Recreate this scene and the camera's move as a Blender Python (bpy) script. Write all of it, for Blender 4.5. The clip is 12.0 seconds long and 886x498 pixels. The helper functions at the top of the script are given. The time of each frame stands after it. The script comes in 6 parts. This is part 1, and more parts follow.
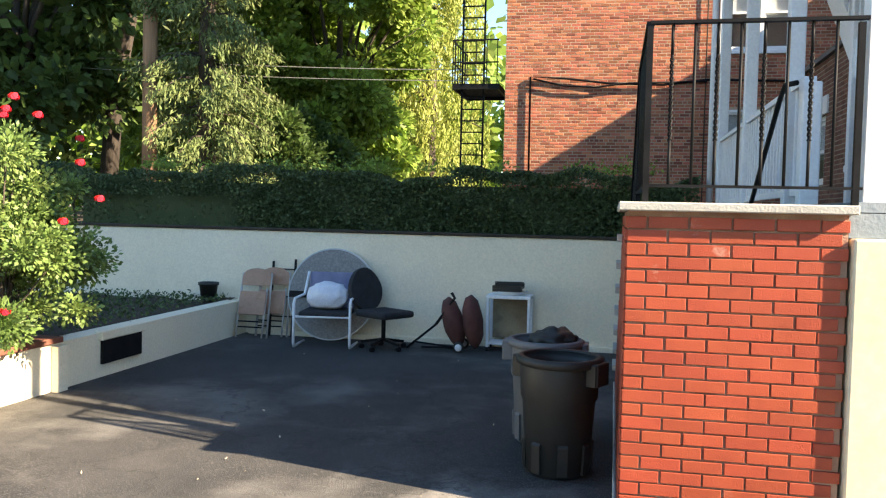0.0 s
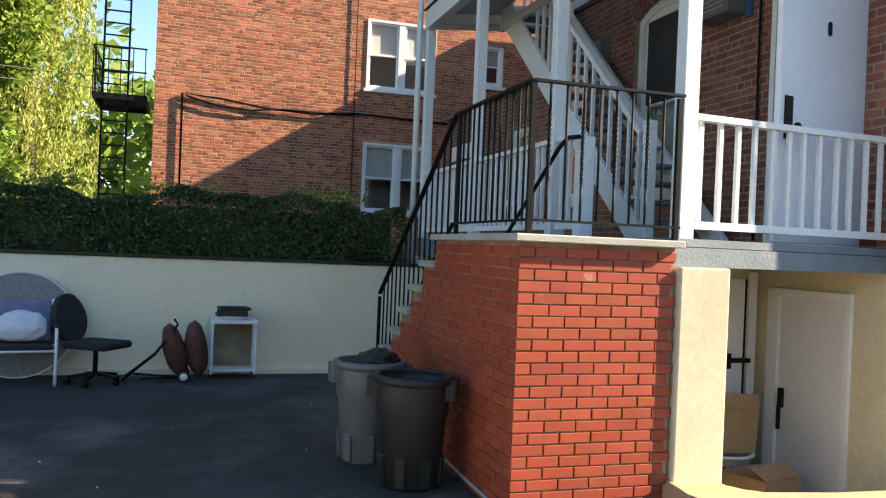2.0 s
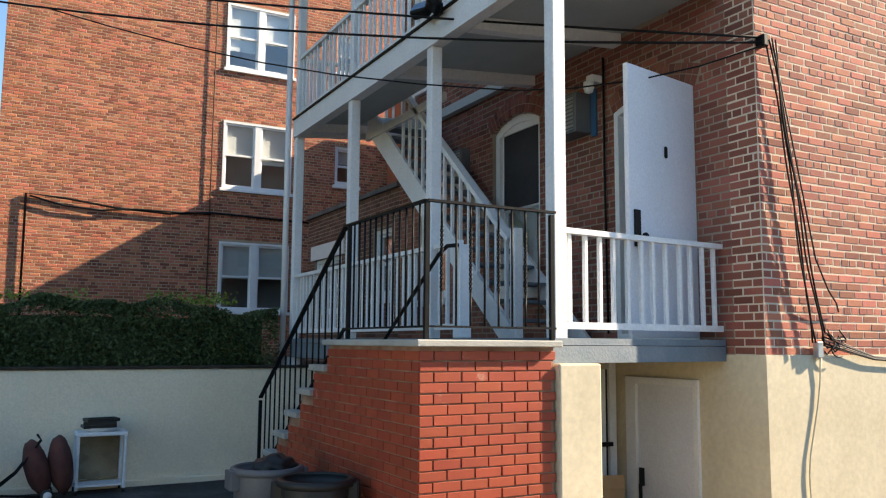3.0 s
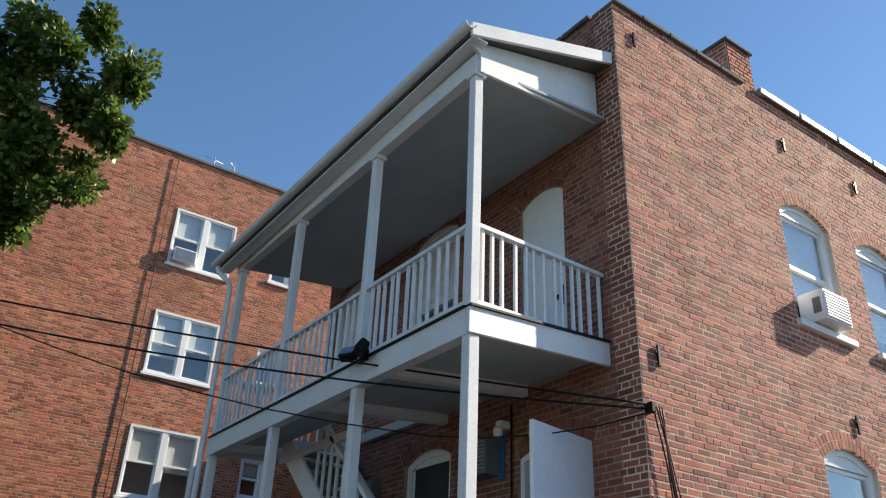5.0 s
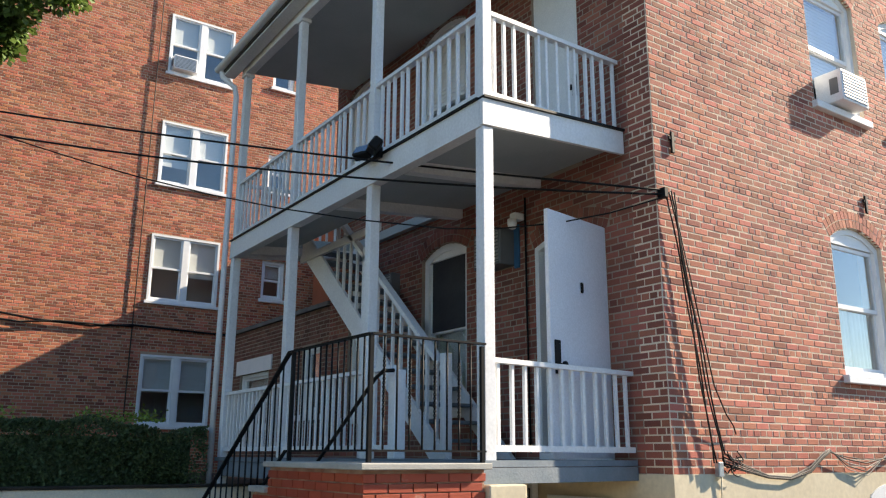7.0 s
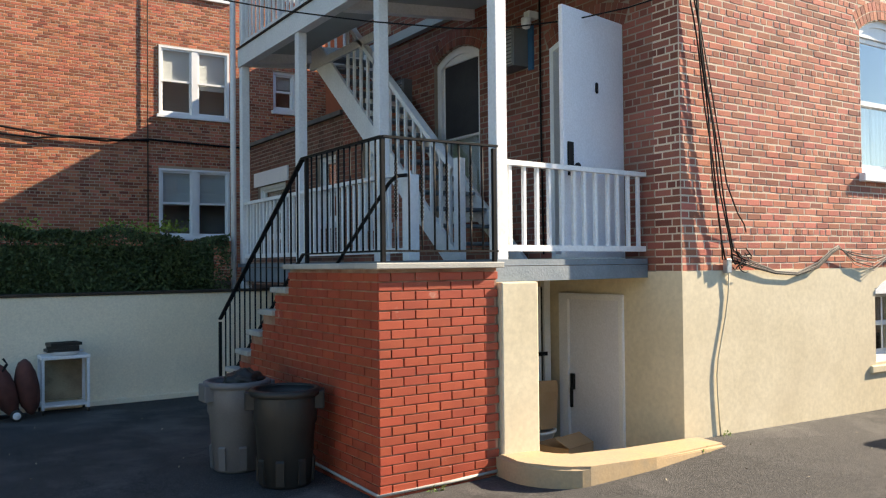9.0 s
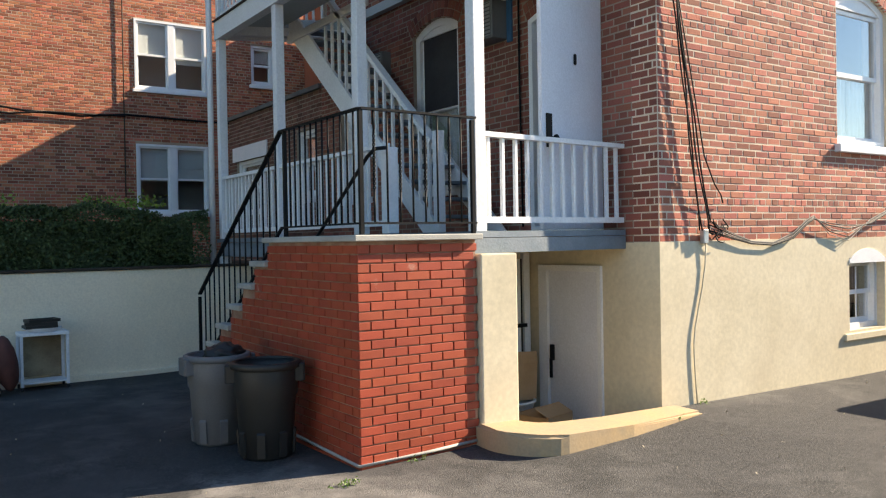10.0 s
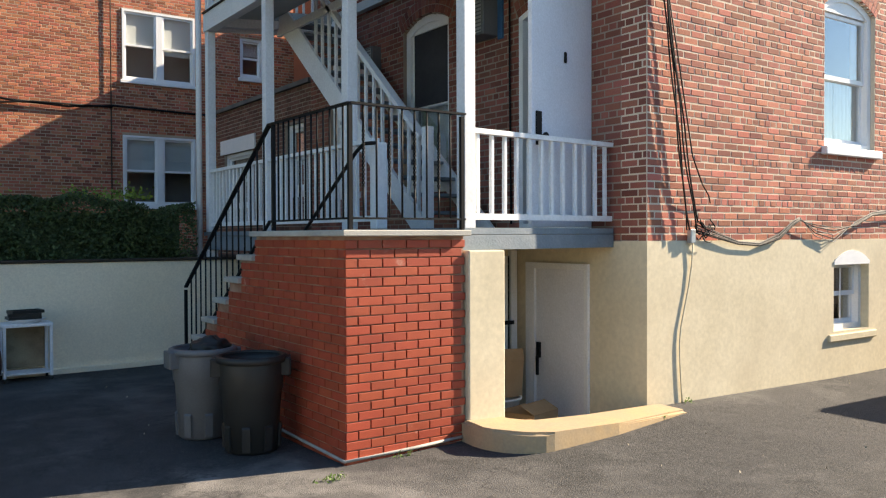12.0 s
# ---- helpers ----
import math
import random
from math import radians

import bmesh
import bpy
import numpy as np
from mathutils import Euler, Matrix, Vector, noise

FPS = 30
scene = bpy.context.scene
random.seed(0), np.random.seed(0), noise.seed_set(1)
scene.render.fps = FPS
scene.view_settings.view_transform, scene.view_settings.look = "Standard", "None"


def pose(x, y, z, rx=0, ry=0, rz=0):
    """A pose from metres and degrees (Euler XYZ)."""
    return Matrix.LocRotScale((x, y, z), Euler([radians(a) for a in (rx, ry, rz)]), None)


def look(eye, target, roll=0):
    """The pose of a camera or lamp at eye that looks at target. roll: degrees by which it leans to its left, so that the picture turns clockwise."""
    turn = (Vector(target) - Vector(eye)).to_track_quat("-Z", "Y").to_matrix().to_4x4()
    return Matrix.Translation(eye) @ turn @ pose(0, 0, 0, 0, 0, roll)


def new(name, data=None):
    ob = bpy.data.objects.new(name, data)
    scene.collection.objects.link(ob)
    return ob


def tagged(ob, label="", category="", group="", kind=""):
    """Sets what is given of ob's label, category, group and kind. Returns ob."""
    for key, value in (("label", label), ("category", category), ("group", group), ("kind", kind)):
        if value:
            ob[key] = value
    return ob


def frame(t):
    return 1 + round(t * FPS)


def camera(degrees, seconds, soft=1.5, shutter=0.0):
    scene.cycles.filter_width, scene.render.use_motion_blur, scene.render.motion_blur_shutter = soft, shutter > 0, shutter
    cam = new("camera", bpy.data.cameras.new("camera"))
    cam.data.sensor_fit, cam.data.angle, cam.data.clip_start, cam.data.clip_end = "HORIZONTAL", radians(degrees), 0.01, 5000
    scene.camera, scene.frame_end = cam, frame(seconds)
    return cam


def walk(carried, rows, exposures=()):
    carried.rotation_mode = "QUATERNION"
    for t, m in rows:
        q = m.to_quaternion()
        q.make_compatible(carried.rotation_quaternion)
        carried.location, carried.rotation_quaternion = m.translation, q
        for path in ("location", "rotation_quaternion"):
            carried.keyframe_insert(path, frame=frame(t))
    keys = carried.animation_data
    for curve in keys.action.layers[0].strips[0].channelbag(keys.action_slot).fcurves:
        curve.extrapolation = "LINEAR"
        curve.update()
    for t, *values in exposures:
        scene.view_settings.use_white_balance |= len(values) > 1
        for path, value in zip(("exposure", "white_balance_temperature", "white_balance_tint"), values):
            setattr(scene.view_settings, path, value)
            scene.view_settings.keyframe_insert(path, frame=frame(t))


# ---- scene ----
cam = camera(56.8, 12.0, 1.2)
PATH = [
    (0, (-3.035, -4.09, 1.54), (-3.44, -2.133, 1.453), 1.3),
    (0.5, (-3.531, -4.162, 1.504), (-3.628, -2.166, 1.437), 1.6),
    (1, (-3.984, -4.179, 1.53), (-3.727, -2.197, 1.465), 0.9),
    (1.5, (-4.418, -4.237, 1.507), (-3.941, -2.296, 1.426), 1.5),
    (2, (-4.809, -4.2, 1.514), (-4.201, -2.295, 1.513), 2.4),
    (2.5, (-5.134, -4.284, 1.559), (-4.288, -2.473, 1.63), 1.8),
    (3, (-5.307, -4.465, 1.599), (-4.358, -2.719, 1.827), 0.4),
    (3.5, (-5.413, -4.695, 1.658), (-4.462, -3.009, 2.162), 1.9),
    (3.7, (-5.465, -4.754, 1.679), (-4.516, -3.095, 2.269), 2.5),
    (5.3, (-5.768, -4.962, 1.764), (-4.757, -3.519, 2.712), 2.2),
    (5.5, (-5.784, -4.964, 1.726), (-4.766, -3.514, 2.654), 2.1),
    (6, (-5.782, -4.956, 1.726), (-4.74, -3.448, 2.525), 1.3),
    (6.5, (-5.768, -4.921, 1.684), (-4.695, -3.359, 2.324), 1.0),
    (7, (-5.768, -4.908, 1.673), (-4.674, -3.307, 2.162), 0.3),
    (7.5, (-5.758, -4.878, 1.657), (-4.656, -3.247, 2.011), -0.1),
    (7.7, (-5.755, -4.889, 1.672), (-4.654, -3.245, 1.965), -0.4),
    (9.3, (-5.709, -4.918, 1.584), (-4.613, -3.246, 1.597), -0.7),
    (9.5, (-5.716, -4.932, 1.575), (-4.614, -3.263, 1.577), -0.9),
    (10, (-5.701, -4.931, 1.578), (-4.573, -3.28, 1.555), -1.0),
    (10.5, (-5.697, -4.925, 1.574), (-4.556, -3.283, 1.544), -0.6),
    (11, (-5.704, -4.918, 1.576), (-4.56, -3.278, 1.544), -0.4),
    (11.5, (-5.707, -4.93, 1.575), (-4.559, -3.292, 1.544), -0.2),
    (12, (-5.706, -4.922, 1.576), (-4.552, -3.289, 1.544), -0.2),
]
walk(cam, [(t, look(e, g, r)) for t, e, g, r in PATH],
     [(0, 2.08, 8500, 12), (1.0, 1.74, 8600, 12), (1.5, 1.68, 8600, 12), (2.5, 1.72, 8400, 12), (3.0, 1.50, 8200, 12), (3.5, 1.25, 7900, 12), (3.7, 1.17, 7800, 12), (5.3, 0.79, 7250, 10), (6.5, 1.13, 7500, 12), (7.7, 1.37, 7900, 12), (9.5, 1.46, 8050, 12), (12, 1.41, 8000, 12)])

# ---- light ----
SUN = Vector((1.0, -0.252, 0.628)).normalized()
world = bpy.data.worlds.new("sky")
scene.world = world
world.use_nodes = True
wn = world.node_tree.nodes
sky = wn.new("ShaderNodeTexSky")
sky.sky_type = "NISHITA"
sky.sun_disc = False
sky.sun_elevation = math.asin(SUN.z)
sky.sun_rotation = math.atan2(SUN.x, SUN.y)
sky.air_density, sky.dust_density, sky.ozone_density = 1.0, 0.1, 3.5
wn["Background"].inputs["Strength"].default_value = 0.112
tone = wn.new("ShaderNodeHueSaturation")
tone.inputs["Saturation"].default_value = 1.13
world.node_tree.links.new(sky.outputs[0], tone.inputs["Color"])
world.node_tree.links.new(tone.outputs[0], wn["Background"].inputs["Color"])
sun_data = bpy.data.lights.new("sun", "SUN")
sun_data.energy, sun_data.angle, sun_data.color = 5.0, radians(0.53), (1.0, 0.93, 0.82)
sun = new("sun", sun_data)
sun.matrix_world = look(SUN * 60, (0, 0, 0))


# ---- materials ----
def mat_new(name):
    m = bpy.data.materials.new(name)
    m.use_nodes = True
    return m, m.node_tree.nodes, m.node_tree.links, m.node_tree.nodes["Principled BSDF"]


def surface(name, c1, c2, scale=4.0, rough=0.8, grain=60.0, bump=0.15, metal=0.0, random_by="", spread=0.25, stain=0.0, stain_scale=1.2, stain_from=(0.5, 0.72),
            stain_color=(0.05, 0.045, 0.04), spec=0.4, stretch=(1, 1, 1), through_light=0.0):
    """Two-scale procedural surface: broad tone, fine grain with bump, optional piece-to-piece change and stains."""
    m, n, l, b = mat_new(name)
    tc = n.new("ShaderNodeTexCoord")
    mp = n.new("ShaderNodeMapping")
    mp.inputs["Scale"].default_value = stretch
    geo = n.new("ShaderNodeNewGeometry")
    l.new(geo.outputs["Position"], mp.inputs["Vector"])
    n1 = n.new("ShaderNodeTexNoise")
    n1.inputs["Scale"].default_value, n1.inputs["Detail"].default_value = scale, 4
    l.new(mp.outputs[0], n1.inputs["Vector"])
    r1 = n.new("ShaderNodeMapRange")
    r1.inputs["From Min"].default_value, r1.inputs["From Max"].default_value = 0.3, 0.7
    l.new(n1.outputs["Fac"], r1.inputs["Value"])
    mix = n.new("ShaderNodeMix")
    mix.data_type = "RGBA"
    mix.inputs["A"].default_value, mix.inputs["B"].default_value = (*c1, 1), (*c2, 1)
    l.new(r1.outputs[0], mix.inputs["Factor"])
    out = mix.outputs["Result"]
    n2 = n.new("ShaderNodeTexNoise")
    n2.inputs["Scale"].default_value, n2.inputs["Detail"].default_value = grain, 3
    l.new(mp.outputs[0], n2.inputs["Vector"])
    hsv = n.new("ShaderNodeHueSaturation")
    l.new(out, hsv.inputs["Color"])
    val = n.new("ShaderNodeMapRange")
    val.inputs["To Min"].default_value, val.inputs["To Max"].default_value = 0.82, 1.18
    l.new(n2.outputs["Fac"], val.inputs["Value"])
    value = val.outputs[0]
    if random_by:
        if random_by == "object":
            src = n.new("ShaderNodeObjectInfo").outputs["Random"]
        else:
            src = geo.outputs["Random Per Island"]
        rr = n.new("ShaderNodeMapRange")
        rr.inputs["To Min"].default_value, rr.inputs["To Max"].default_value = 1 - spread, 1 + spread
        l.new(src, rr.inputs["Value"])
        mul = n.new("ShaderNodeMath")
        mul.operation = "MULTIPLY"
        l.new(value, mul.inputs[0]), l.new(rr.outputs[0], mul.inputs[1])
        value = mul.outputs[0]
        wob = n.new("ShaderNodeMath")
        wob.operation = "MULTIPLY_ADD"
        fr = n.new("ShaderNodeMath")
        fr.operation = "FRACT"
        m7 = n.new("ShaderNodeMath")
        m7.operation = "MULTIPLY"
        m7.inputs[1].default_value = 7.31
        l.new(src, m7.inputs[0]), l.new(m7.outputs[0], fr.inputs[0]), l.new(fr.outputs[0], wob.inputs[0])
        wob.inputs[1].default_value, wob.inputs[2].default_value = 0.022 * spread * 2, 0.5 - 0.011 * spread * 2
        l.new(wob.outputs[0], hsv.inputs["Hue"])
    l.new(value, hsv.inputs["Value"])
    out = hsv.outputs["Color"]
    if stain:
        n3 = n.new("ShaderNodeTexNoise")
        n3.inputs["Scale"].default_value, n3.inputs["Detail"].default_value, n3.inputs["Roughness"].default_value = stain_scale, 6, 0.65
        l.new(geo.outputs["Position"], n3.inputs["Vector"])
        r3 = n.new("ShaderNodeMapRange")
        r3.inputs["From Min"].default_value, r3.inputs["From Max"].default_value, r3.inputs["To Max"].default_value = stain_from[0], stain_from[1], stain
        l.new(n3.outputs["Fac"], r3.inputs["Value"])
        m3 = n.new("ShaderNodeMix")
        m3.data_type = "RGBA"
        m3.inputs["B"].default_value = (*stain_color, 1)
        l.new(r3.outputs[0], m3.inputs["Factor"]), l.new(out, m3.inputs["A"])
        out = m3.outputs["Result"]
    l.new(out, b.inputs["Base Color"])
    b.inputs["Roughness"].default_value, b.inputs["Metallic"].default_value = rough, metal
    b.inputs["Specular IOR Level"].default_value = spec
    if bump:
        bp = n.new("ShaderNodeBump")
        bp.inputs["Strength"].default_value, bp.inputs["Distance"].default_value = bump, 0.01
        l.new(n2.outputs["Fac"], bp.inputs["Height"])
        l.new(bp.outputs[0], b.inputs["Normal"])
    if through_light:
        tr = n.new("ShaderNodeBsdfTranslucent")
        l.new(out, tr.inputs["Color"])
        ms = n.new("ShaderNodeMixShader")
        ms.inputs[0].default_value = through_light
        l.new(b.outputs[0], ms.inputs[1]), l.new(tr.outputs[0], ms.inputs[2])
        l.new(ms.outputs[0], n["Material Output"].inputs["Surface"])
    return m


def glass_pane(name):
    """Clear window glass: see-through, with a mirror-like gloss that grows at flat angles."""
    m, n, l, b = mat_new(name)
    clear, gloss, lw, ms = n.new("ShaderNodeBsdfTransparent"), n.new("ShaderNodeBsdfGlossy"), n.new("ShaderNodeLayerWeight"), n.new("ShaderNodeMixShader")
    clear.inputs["Color"].default_value = (0.90, 0.93, 0.94, 1)
    gloss.inputs["Roughness"].default_value = 0.02
    lw.inputs["Blend"].default_value = 0.5
    pw, ma = n.new("ShaderNodeMath"), n.new("ShaderNodeMath")
    pw.operation, ma.operation = "POWER", "MULTIPLY_ADD"
    pw.inputs[1].default_value, ma.inputs[1].default_value, ma.inputs[2].default_value = 2.5, 0.70, 0.12
    l.new(lw.outputs["Facing"], pw.inputs[0]), l.new(pw.outputs[0], ma.inputs[0]), l.new(ma.outputs[0], ms.inputs[0])
    l.new(clear.outputs[0], ms.inputs[1]), l.new(gloss.outputs[0], ms.inputs[2])
    l.new(ms.outputs[0], n["Material Output"].inputs["Surface"])
    return m


def asphalt():
    """Worn asphalt: pale aggregate specks, broad worn patches, dark seal-coat blots and thin cracks; sun and shade
    painted in along y.
    """
    m, n, l, b = mat_new("asphalt")
    geo = n.new("ShaderNodeNewGeometry")

    def tex(kind, scale, detail=4, rough=0.6):
        t = n.new(kind)
        t.inputs["Scale"].default_value = scale
        if kind == "ShaderNodeTexNoise":
            t.inputs["Detail"].default_value, t.inputs["Roughness"].default_value = detail, rough
        l.new(geo.outputs["Position"], t.inputs["Vector"])
        return t

    def ramp(src, lo, hi, a=0.0, c=1.0):
        r = n.new("ShaderNodeMapRange")
        for key, val in (("From Min", lo), ("From Max", hi), ("To Min", a), ("To Max", c)):
            r.inputs[key].default_value = val
        l.new(src, r.inputs["Value"])
        return r.outputs[0]

    def mixed(fac, a, c):
        x = n.new("ShaderNodeMix")
        x.data_type = "RGBA"
        l.new(fac, x.inputs["Factor"])
        for key, val in (("A", a), ("B", c)):
            if isinstance(val, tuple):
                x.inputs[key].default_value = (*val, 1)
            else:
                l.new(val, x.inputs[key])
        return x.outputs["Result"]
    worn = ramp(tex("ShaderNodeTexNoise", 0.8, 6, 0.62).outputs["Fac"], 0.42, 0.62)
    sep = n.new("ShaderNodeSeparateXYZ")
    l.new(geo.outputs["Position"], sep.inputs[0])
    # Older, paler asphalt in the west; the fade along y paints sunlit against shaded ground.
    edge = n.new("ShaderNodeMath")
    edge.operation = "MULTIPLY"
    l.new(ramp(sep.outputs["X"], -3.4, -2.6, 1.0, 0.0), edge.inputs[0]), l.new(ramp(sep.outputs["Y"], 0.4, 1.4, 1.0, 0.08), edge.inputs[1])
    old = edge.outputs[0]
    pale = mixed(old, (0.125, 0.12, 0.115), (0.28, 0.26, 0.24))
    col = mixed(worn, (0.034, 0.034, 0.034), pale)
    blot = ramp(tex("ShaderNodeTexNoise", 0.42, 5, 0.55).outputs["Fac"], 0.46, 0.55, 0.0, 0.85)
    col = mixed(blot, col, (0.024, 0.024, 0.026))
    fine = tex("ShaderNodeTexNoise", 130, 2, 0.7)
    col = mixed(ramp(fine.outputs["Fac"], 0.54, 0.70, 0.0, 0.6), col, (0.25, 0.236, 0.22))
    dark = tex("ShaderNodeTexNoise", 75, 2, 0.7)
    col = mixed(ramp(dark.outputs["Fac"], 0.56, 0.74, 0.0, 0.7), col, (0.018, 0.018, 0.018))
    crack = tex("ShaderNodeTexVoronoi", 0.55)
    crack.feature = "DISTANCE_TO_EDGE"
    warp = n.new("ShaderNodeVectorMath")
    warp.operation = "ADD"
    wob = tex("ShaderNodeTexNoise", 2.2, 5)
    l.new(geo.outputs["Position"], warp.inputs[0]), l.new(wob.outputs["Color"], warp.inputs[1])
    l.new(warp.outputs[0], crack.inputs["Vector"])
    col = mixed(ramp(crack.outputs["Distance"], 0.0, 0.012, 0.6, 0.0), col, (0.02, 0.02, 0.02))
    l.new(col, b.inputs["Base Color"])
    b.inputs["Roughness"].default_value = 0.93
    bp = n.new("ShaderNodeBump")
    bp.inputs["Strength"].default_value, bp.inputs["Distance"].default_value = 0.8, 0.012
    l.new(fine.outputs["Fac"], bp.inputs["Height"]), l.new(bp.outputs[0], b.inputs["Normal"])
    return m


M_ASPHALT = asphalt()
M_SOIL = surface("soil", (0.03, 0.022, 0.016), (0.07, 0.052, 0.036), 3, 0.95, 90, 0.6)
M_RED = surface("red_painted_brick", (0.33, 0.052, 0.024), (0.40, 0.07, 0.031), 5, 0.62, 140, 0.25, random_by="object", spread=0.12, stain=0.55, stain_scale=4.5, stain_from=(0.66, 0.73), stain_color=(0.60, 0.38, 0.30))
M_JOINT_RED = surface("stair_mortar", (0.46, 0.31, 0.22), (0.26, 0.11, 0.07), 6, 0.9, 120, 0.4)
M_BRICK = surface("house_brick", (0.34, 0.098, 0.062), (0.42, 0.145, 0.098), 1.3, 0.85, 90, 0.4, random_by="island", spread=0.40, stain=0.25, stain_scale=0.8, stain_color=(0.26, 0.15, 0.11))
M_BRICK_ONE = surface("corner_brick", (0.34, 0.098, 0.062), (0.42, 0.145, 0.098), 1.3, 0.85, 90, 0.4, random_by="object", spread=0.34, stain=0.25, stain_scale=0.8, stain_color=(0.26, 0.15, 0.11))
# Darker copies of house brick and mortar: shade of the west side painted in.
M_BRICK_WEST = surface("shaded_house_brick", (0.22, 0.07, 0.048), (0.29, 0.105, 0.075), 1.3, 0.85, 90, 0.4, random_by="island", spread=0.32, stain=0.4, stain_scale=0.8, stain_color=(0.12, 0.07, 0.055))
M_MORTAR_WEST = surface("shaded_mortar", (0.35, 0.28, 0.225), (0.25, 0.195, 0.155), 2, 0.95, 130, 0.5)
# Annex brick: the shade behind the porch is put into its colour.
M_ANNEX = surface("shaded_annex_brick", (0.13, 0.055, 0.04), (0.19, 0.085, 0.06), 1.3, 0.88, 90, 0.4, random_by="island", spread=0.32)
M_MORTAR = surface("house_mortar", (0.68, 0.57, 0.45), (0.56, 0.47, 0.37), 2, 0.95, 130, 0.5)
M_NBRICK = surface("neighbour_brick", (0.35, 0.105, 0.058), (0.44, 0.15, 0.085), 0.8, 0.88, 60, 0.3, random_by="island", spread=0.46, stain=0.55, stain_scale=0.35, stain_color=(0.16, 0.07, 0.045))
M_NMORTAR = surface("neighbour_mortar", (0.48, 0.36, 0.26), (0.38, 0.27, 0.19), 2, 0.95, 90, 0.4)
M_STUCCO = surface("cream_stucco", (0.585, 0.51, 0.365), (0.66, 0.585, 0.435), 1.6, 0.9, 24, 0.07, stain=0.4, stain_scale=1.1, stain_color=(0.50, 0.42, 0.30))
M_WALLPAINT = surface("cream_wall_paint", (0.84, 0.73, 0.55), (0.87, 0.77, 0.60), 0.8, 0.85, 50, 0.3, stain=0.25, stain_scale=0.7, stain_color=(0.55, 0.50, 0.40))
M_CURB = surface("yellow_curb_paint", (0.46, 0.32, 0.175), (0.38, 0.29, 0.19), 3, 0.88, 50, 0.12, stain=0.75, stain_scale=4, stain_color=(0.30, 0.25, 0.18))
M_WHITE = surface("white_paint", (0.74, 0.75, 0.77), (0.80, 0.81, 0.82), 3, 0.5, 40, 0.12, stain=0.22, stain_scale=2.5, stain_color=(0.52, 0.52, 0.50))
M_TRIM = surface("white_window_paint", (0.76, 0.78, 0.80), (0.82, 0.83, 0.84), 6, 0.4, 80, 0.08)
M_DOOR = surface("white_door_paint", (0.70, 0.72, 0.78), (0.76, 0.78, 0.83), 1.5, 0.4, 60, 0.06)
M_CEIL = surface("grey_porch_boards", (0.36, 0.41, 0.43), (0.42, 0.47, 0.49), 2, 0.6, 60, 0.1)
M_DECKGREY = surface("blue_grey_paint", (0.13, 0.17, 0.20), (0.17, 0.21, 0.25), 3, 0.6, 50, 0.3, stain=0.3, stain_scale=3, stain_color=(0.30, 0.31, 0.31))
M_STONE = surface("coping_stone", (0.36, 0.35, 0.32), (0.45, 0.44, 0.40), 4, 0.85, 90, 0.4, stain=0.3, stain_scale=3)
M_IRON = surface("black_iron", (0.008, 0.008, 0.009), (0.014, 0.014, 0.015), 8, 0.5, 60, 0.05, spec=0.12)
M_RUBBERBLACK = surface("black_plastic", (0.018, 0.018, 0.017), (0.027, 0.027, 0.025), 3, 0.5, 120, 0.1)
M_GREYPLASTIC = surface("grey_plastic", (0.12, 0.125, 0.13), (0.15, 0.155, 0.16), 3, 0.5, 90, 0.12, stain=0.35, stain_scale=4, stain_color=(0.11, 0.11, 0.11))
M_GLASS = glass_pane("window_glass")
# Near-black, paints the darkness inside rooms; also colours the insect screen.
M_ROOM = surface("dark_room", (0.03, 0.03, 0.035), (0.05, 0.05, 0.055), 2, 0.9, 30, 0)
M_INNER = surface("inner_wall_paint", (0.36, 0.36, 0.37), (0.46, 0.46, 0.46), 2, 0.9, 30, 0)
M_BLIND = surface("window_blind", (0.74, 0.74, 0.72), (0.80, 0.80, 0.78), 2, 0.8, 30, 0.05, stretch=(1, 1, 12))
M_CURTAIN = surface("lace_curtain", (0.60, 0.56, 0.48), (0.74, 0.71, 0.64), 9, 0.9, 60, 0.2, stretch=(3, 3, 0.6))
M_SHINGLE = surface("roof_felt", (0.10, 0.10, 0.10), (0.16, 0.155, 0.15), 3, 0.9, 90, 0.3)
M_METAL = surface("galvanised_metal", (0.42, 0.44, 0.45), (0.52, 0.53, 0.54), 5, 0.4, 60, 0.05, metal=0.8)
M_BARK = surface("bark", (0.045, 0.036, 0.03), (0.09, 0.072, 0.058), 6, 0.95, 40, 0.8, stretch=(3, 3, 0.5))
M_POLEWOOD = surface("pole_wood", (0.30, 0.17, 0.10), (0.40, 0.24, 0.15), 5, 0.9, 60, 0.5, stretch=(4, 4, 0.3))
M_HEDGE = surface("hedge_leaf", (0.05, 0.085, 0.032), (0.09, 0.13, 0.048), 3, 0.6, 30, 0, random_by="island", spread=0.5, through_light=0.2)
M_LEAF = surface("tree_leaf", (0.17, 0.28, 0.045), (0.29, 0.39, 0.09), 0.6, 0.55, 20, 0, random_by="island", spread=0.5, through_light=0.45)
# Darker copy of the leaf green; the shade trees' shade is put into it.
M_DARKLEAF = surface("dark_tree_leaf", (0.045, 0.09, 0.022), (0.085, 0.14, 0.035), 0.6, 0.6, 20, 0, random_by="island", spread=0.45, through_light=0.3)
M_WILLOW = surface("willow_leaf", (0.28, 0.34, 0.08), (0.38, 0.42, 0.12), 0.6, 0.6, 20, 0, random_by="island", spread=0.4, through_light=0.35)
M_SPRUCE = surface("spruce_needles", (0.10, 0.145, 0.045), (0.165, 0.21, 0.075), 0.8, 0.7, 20, 0, random_by="island", spread=0.45, through_light=0.2)
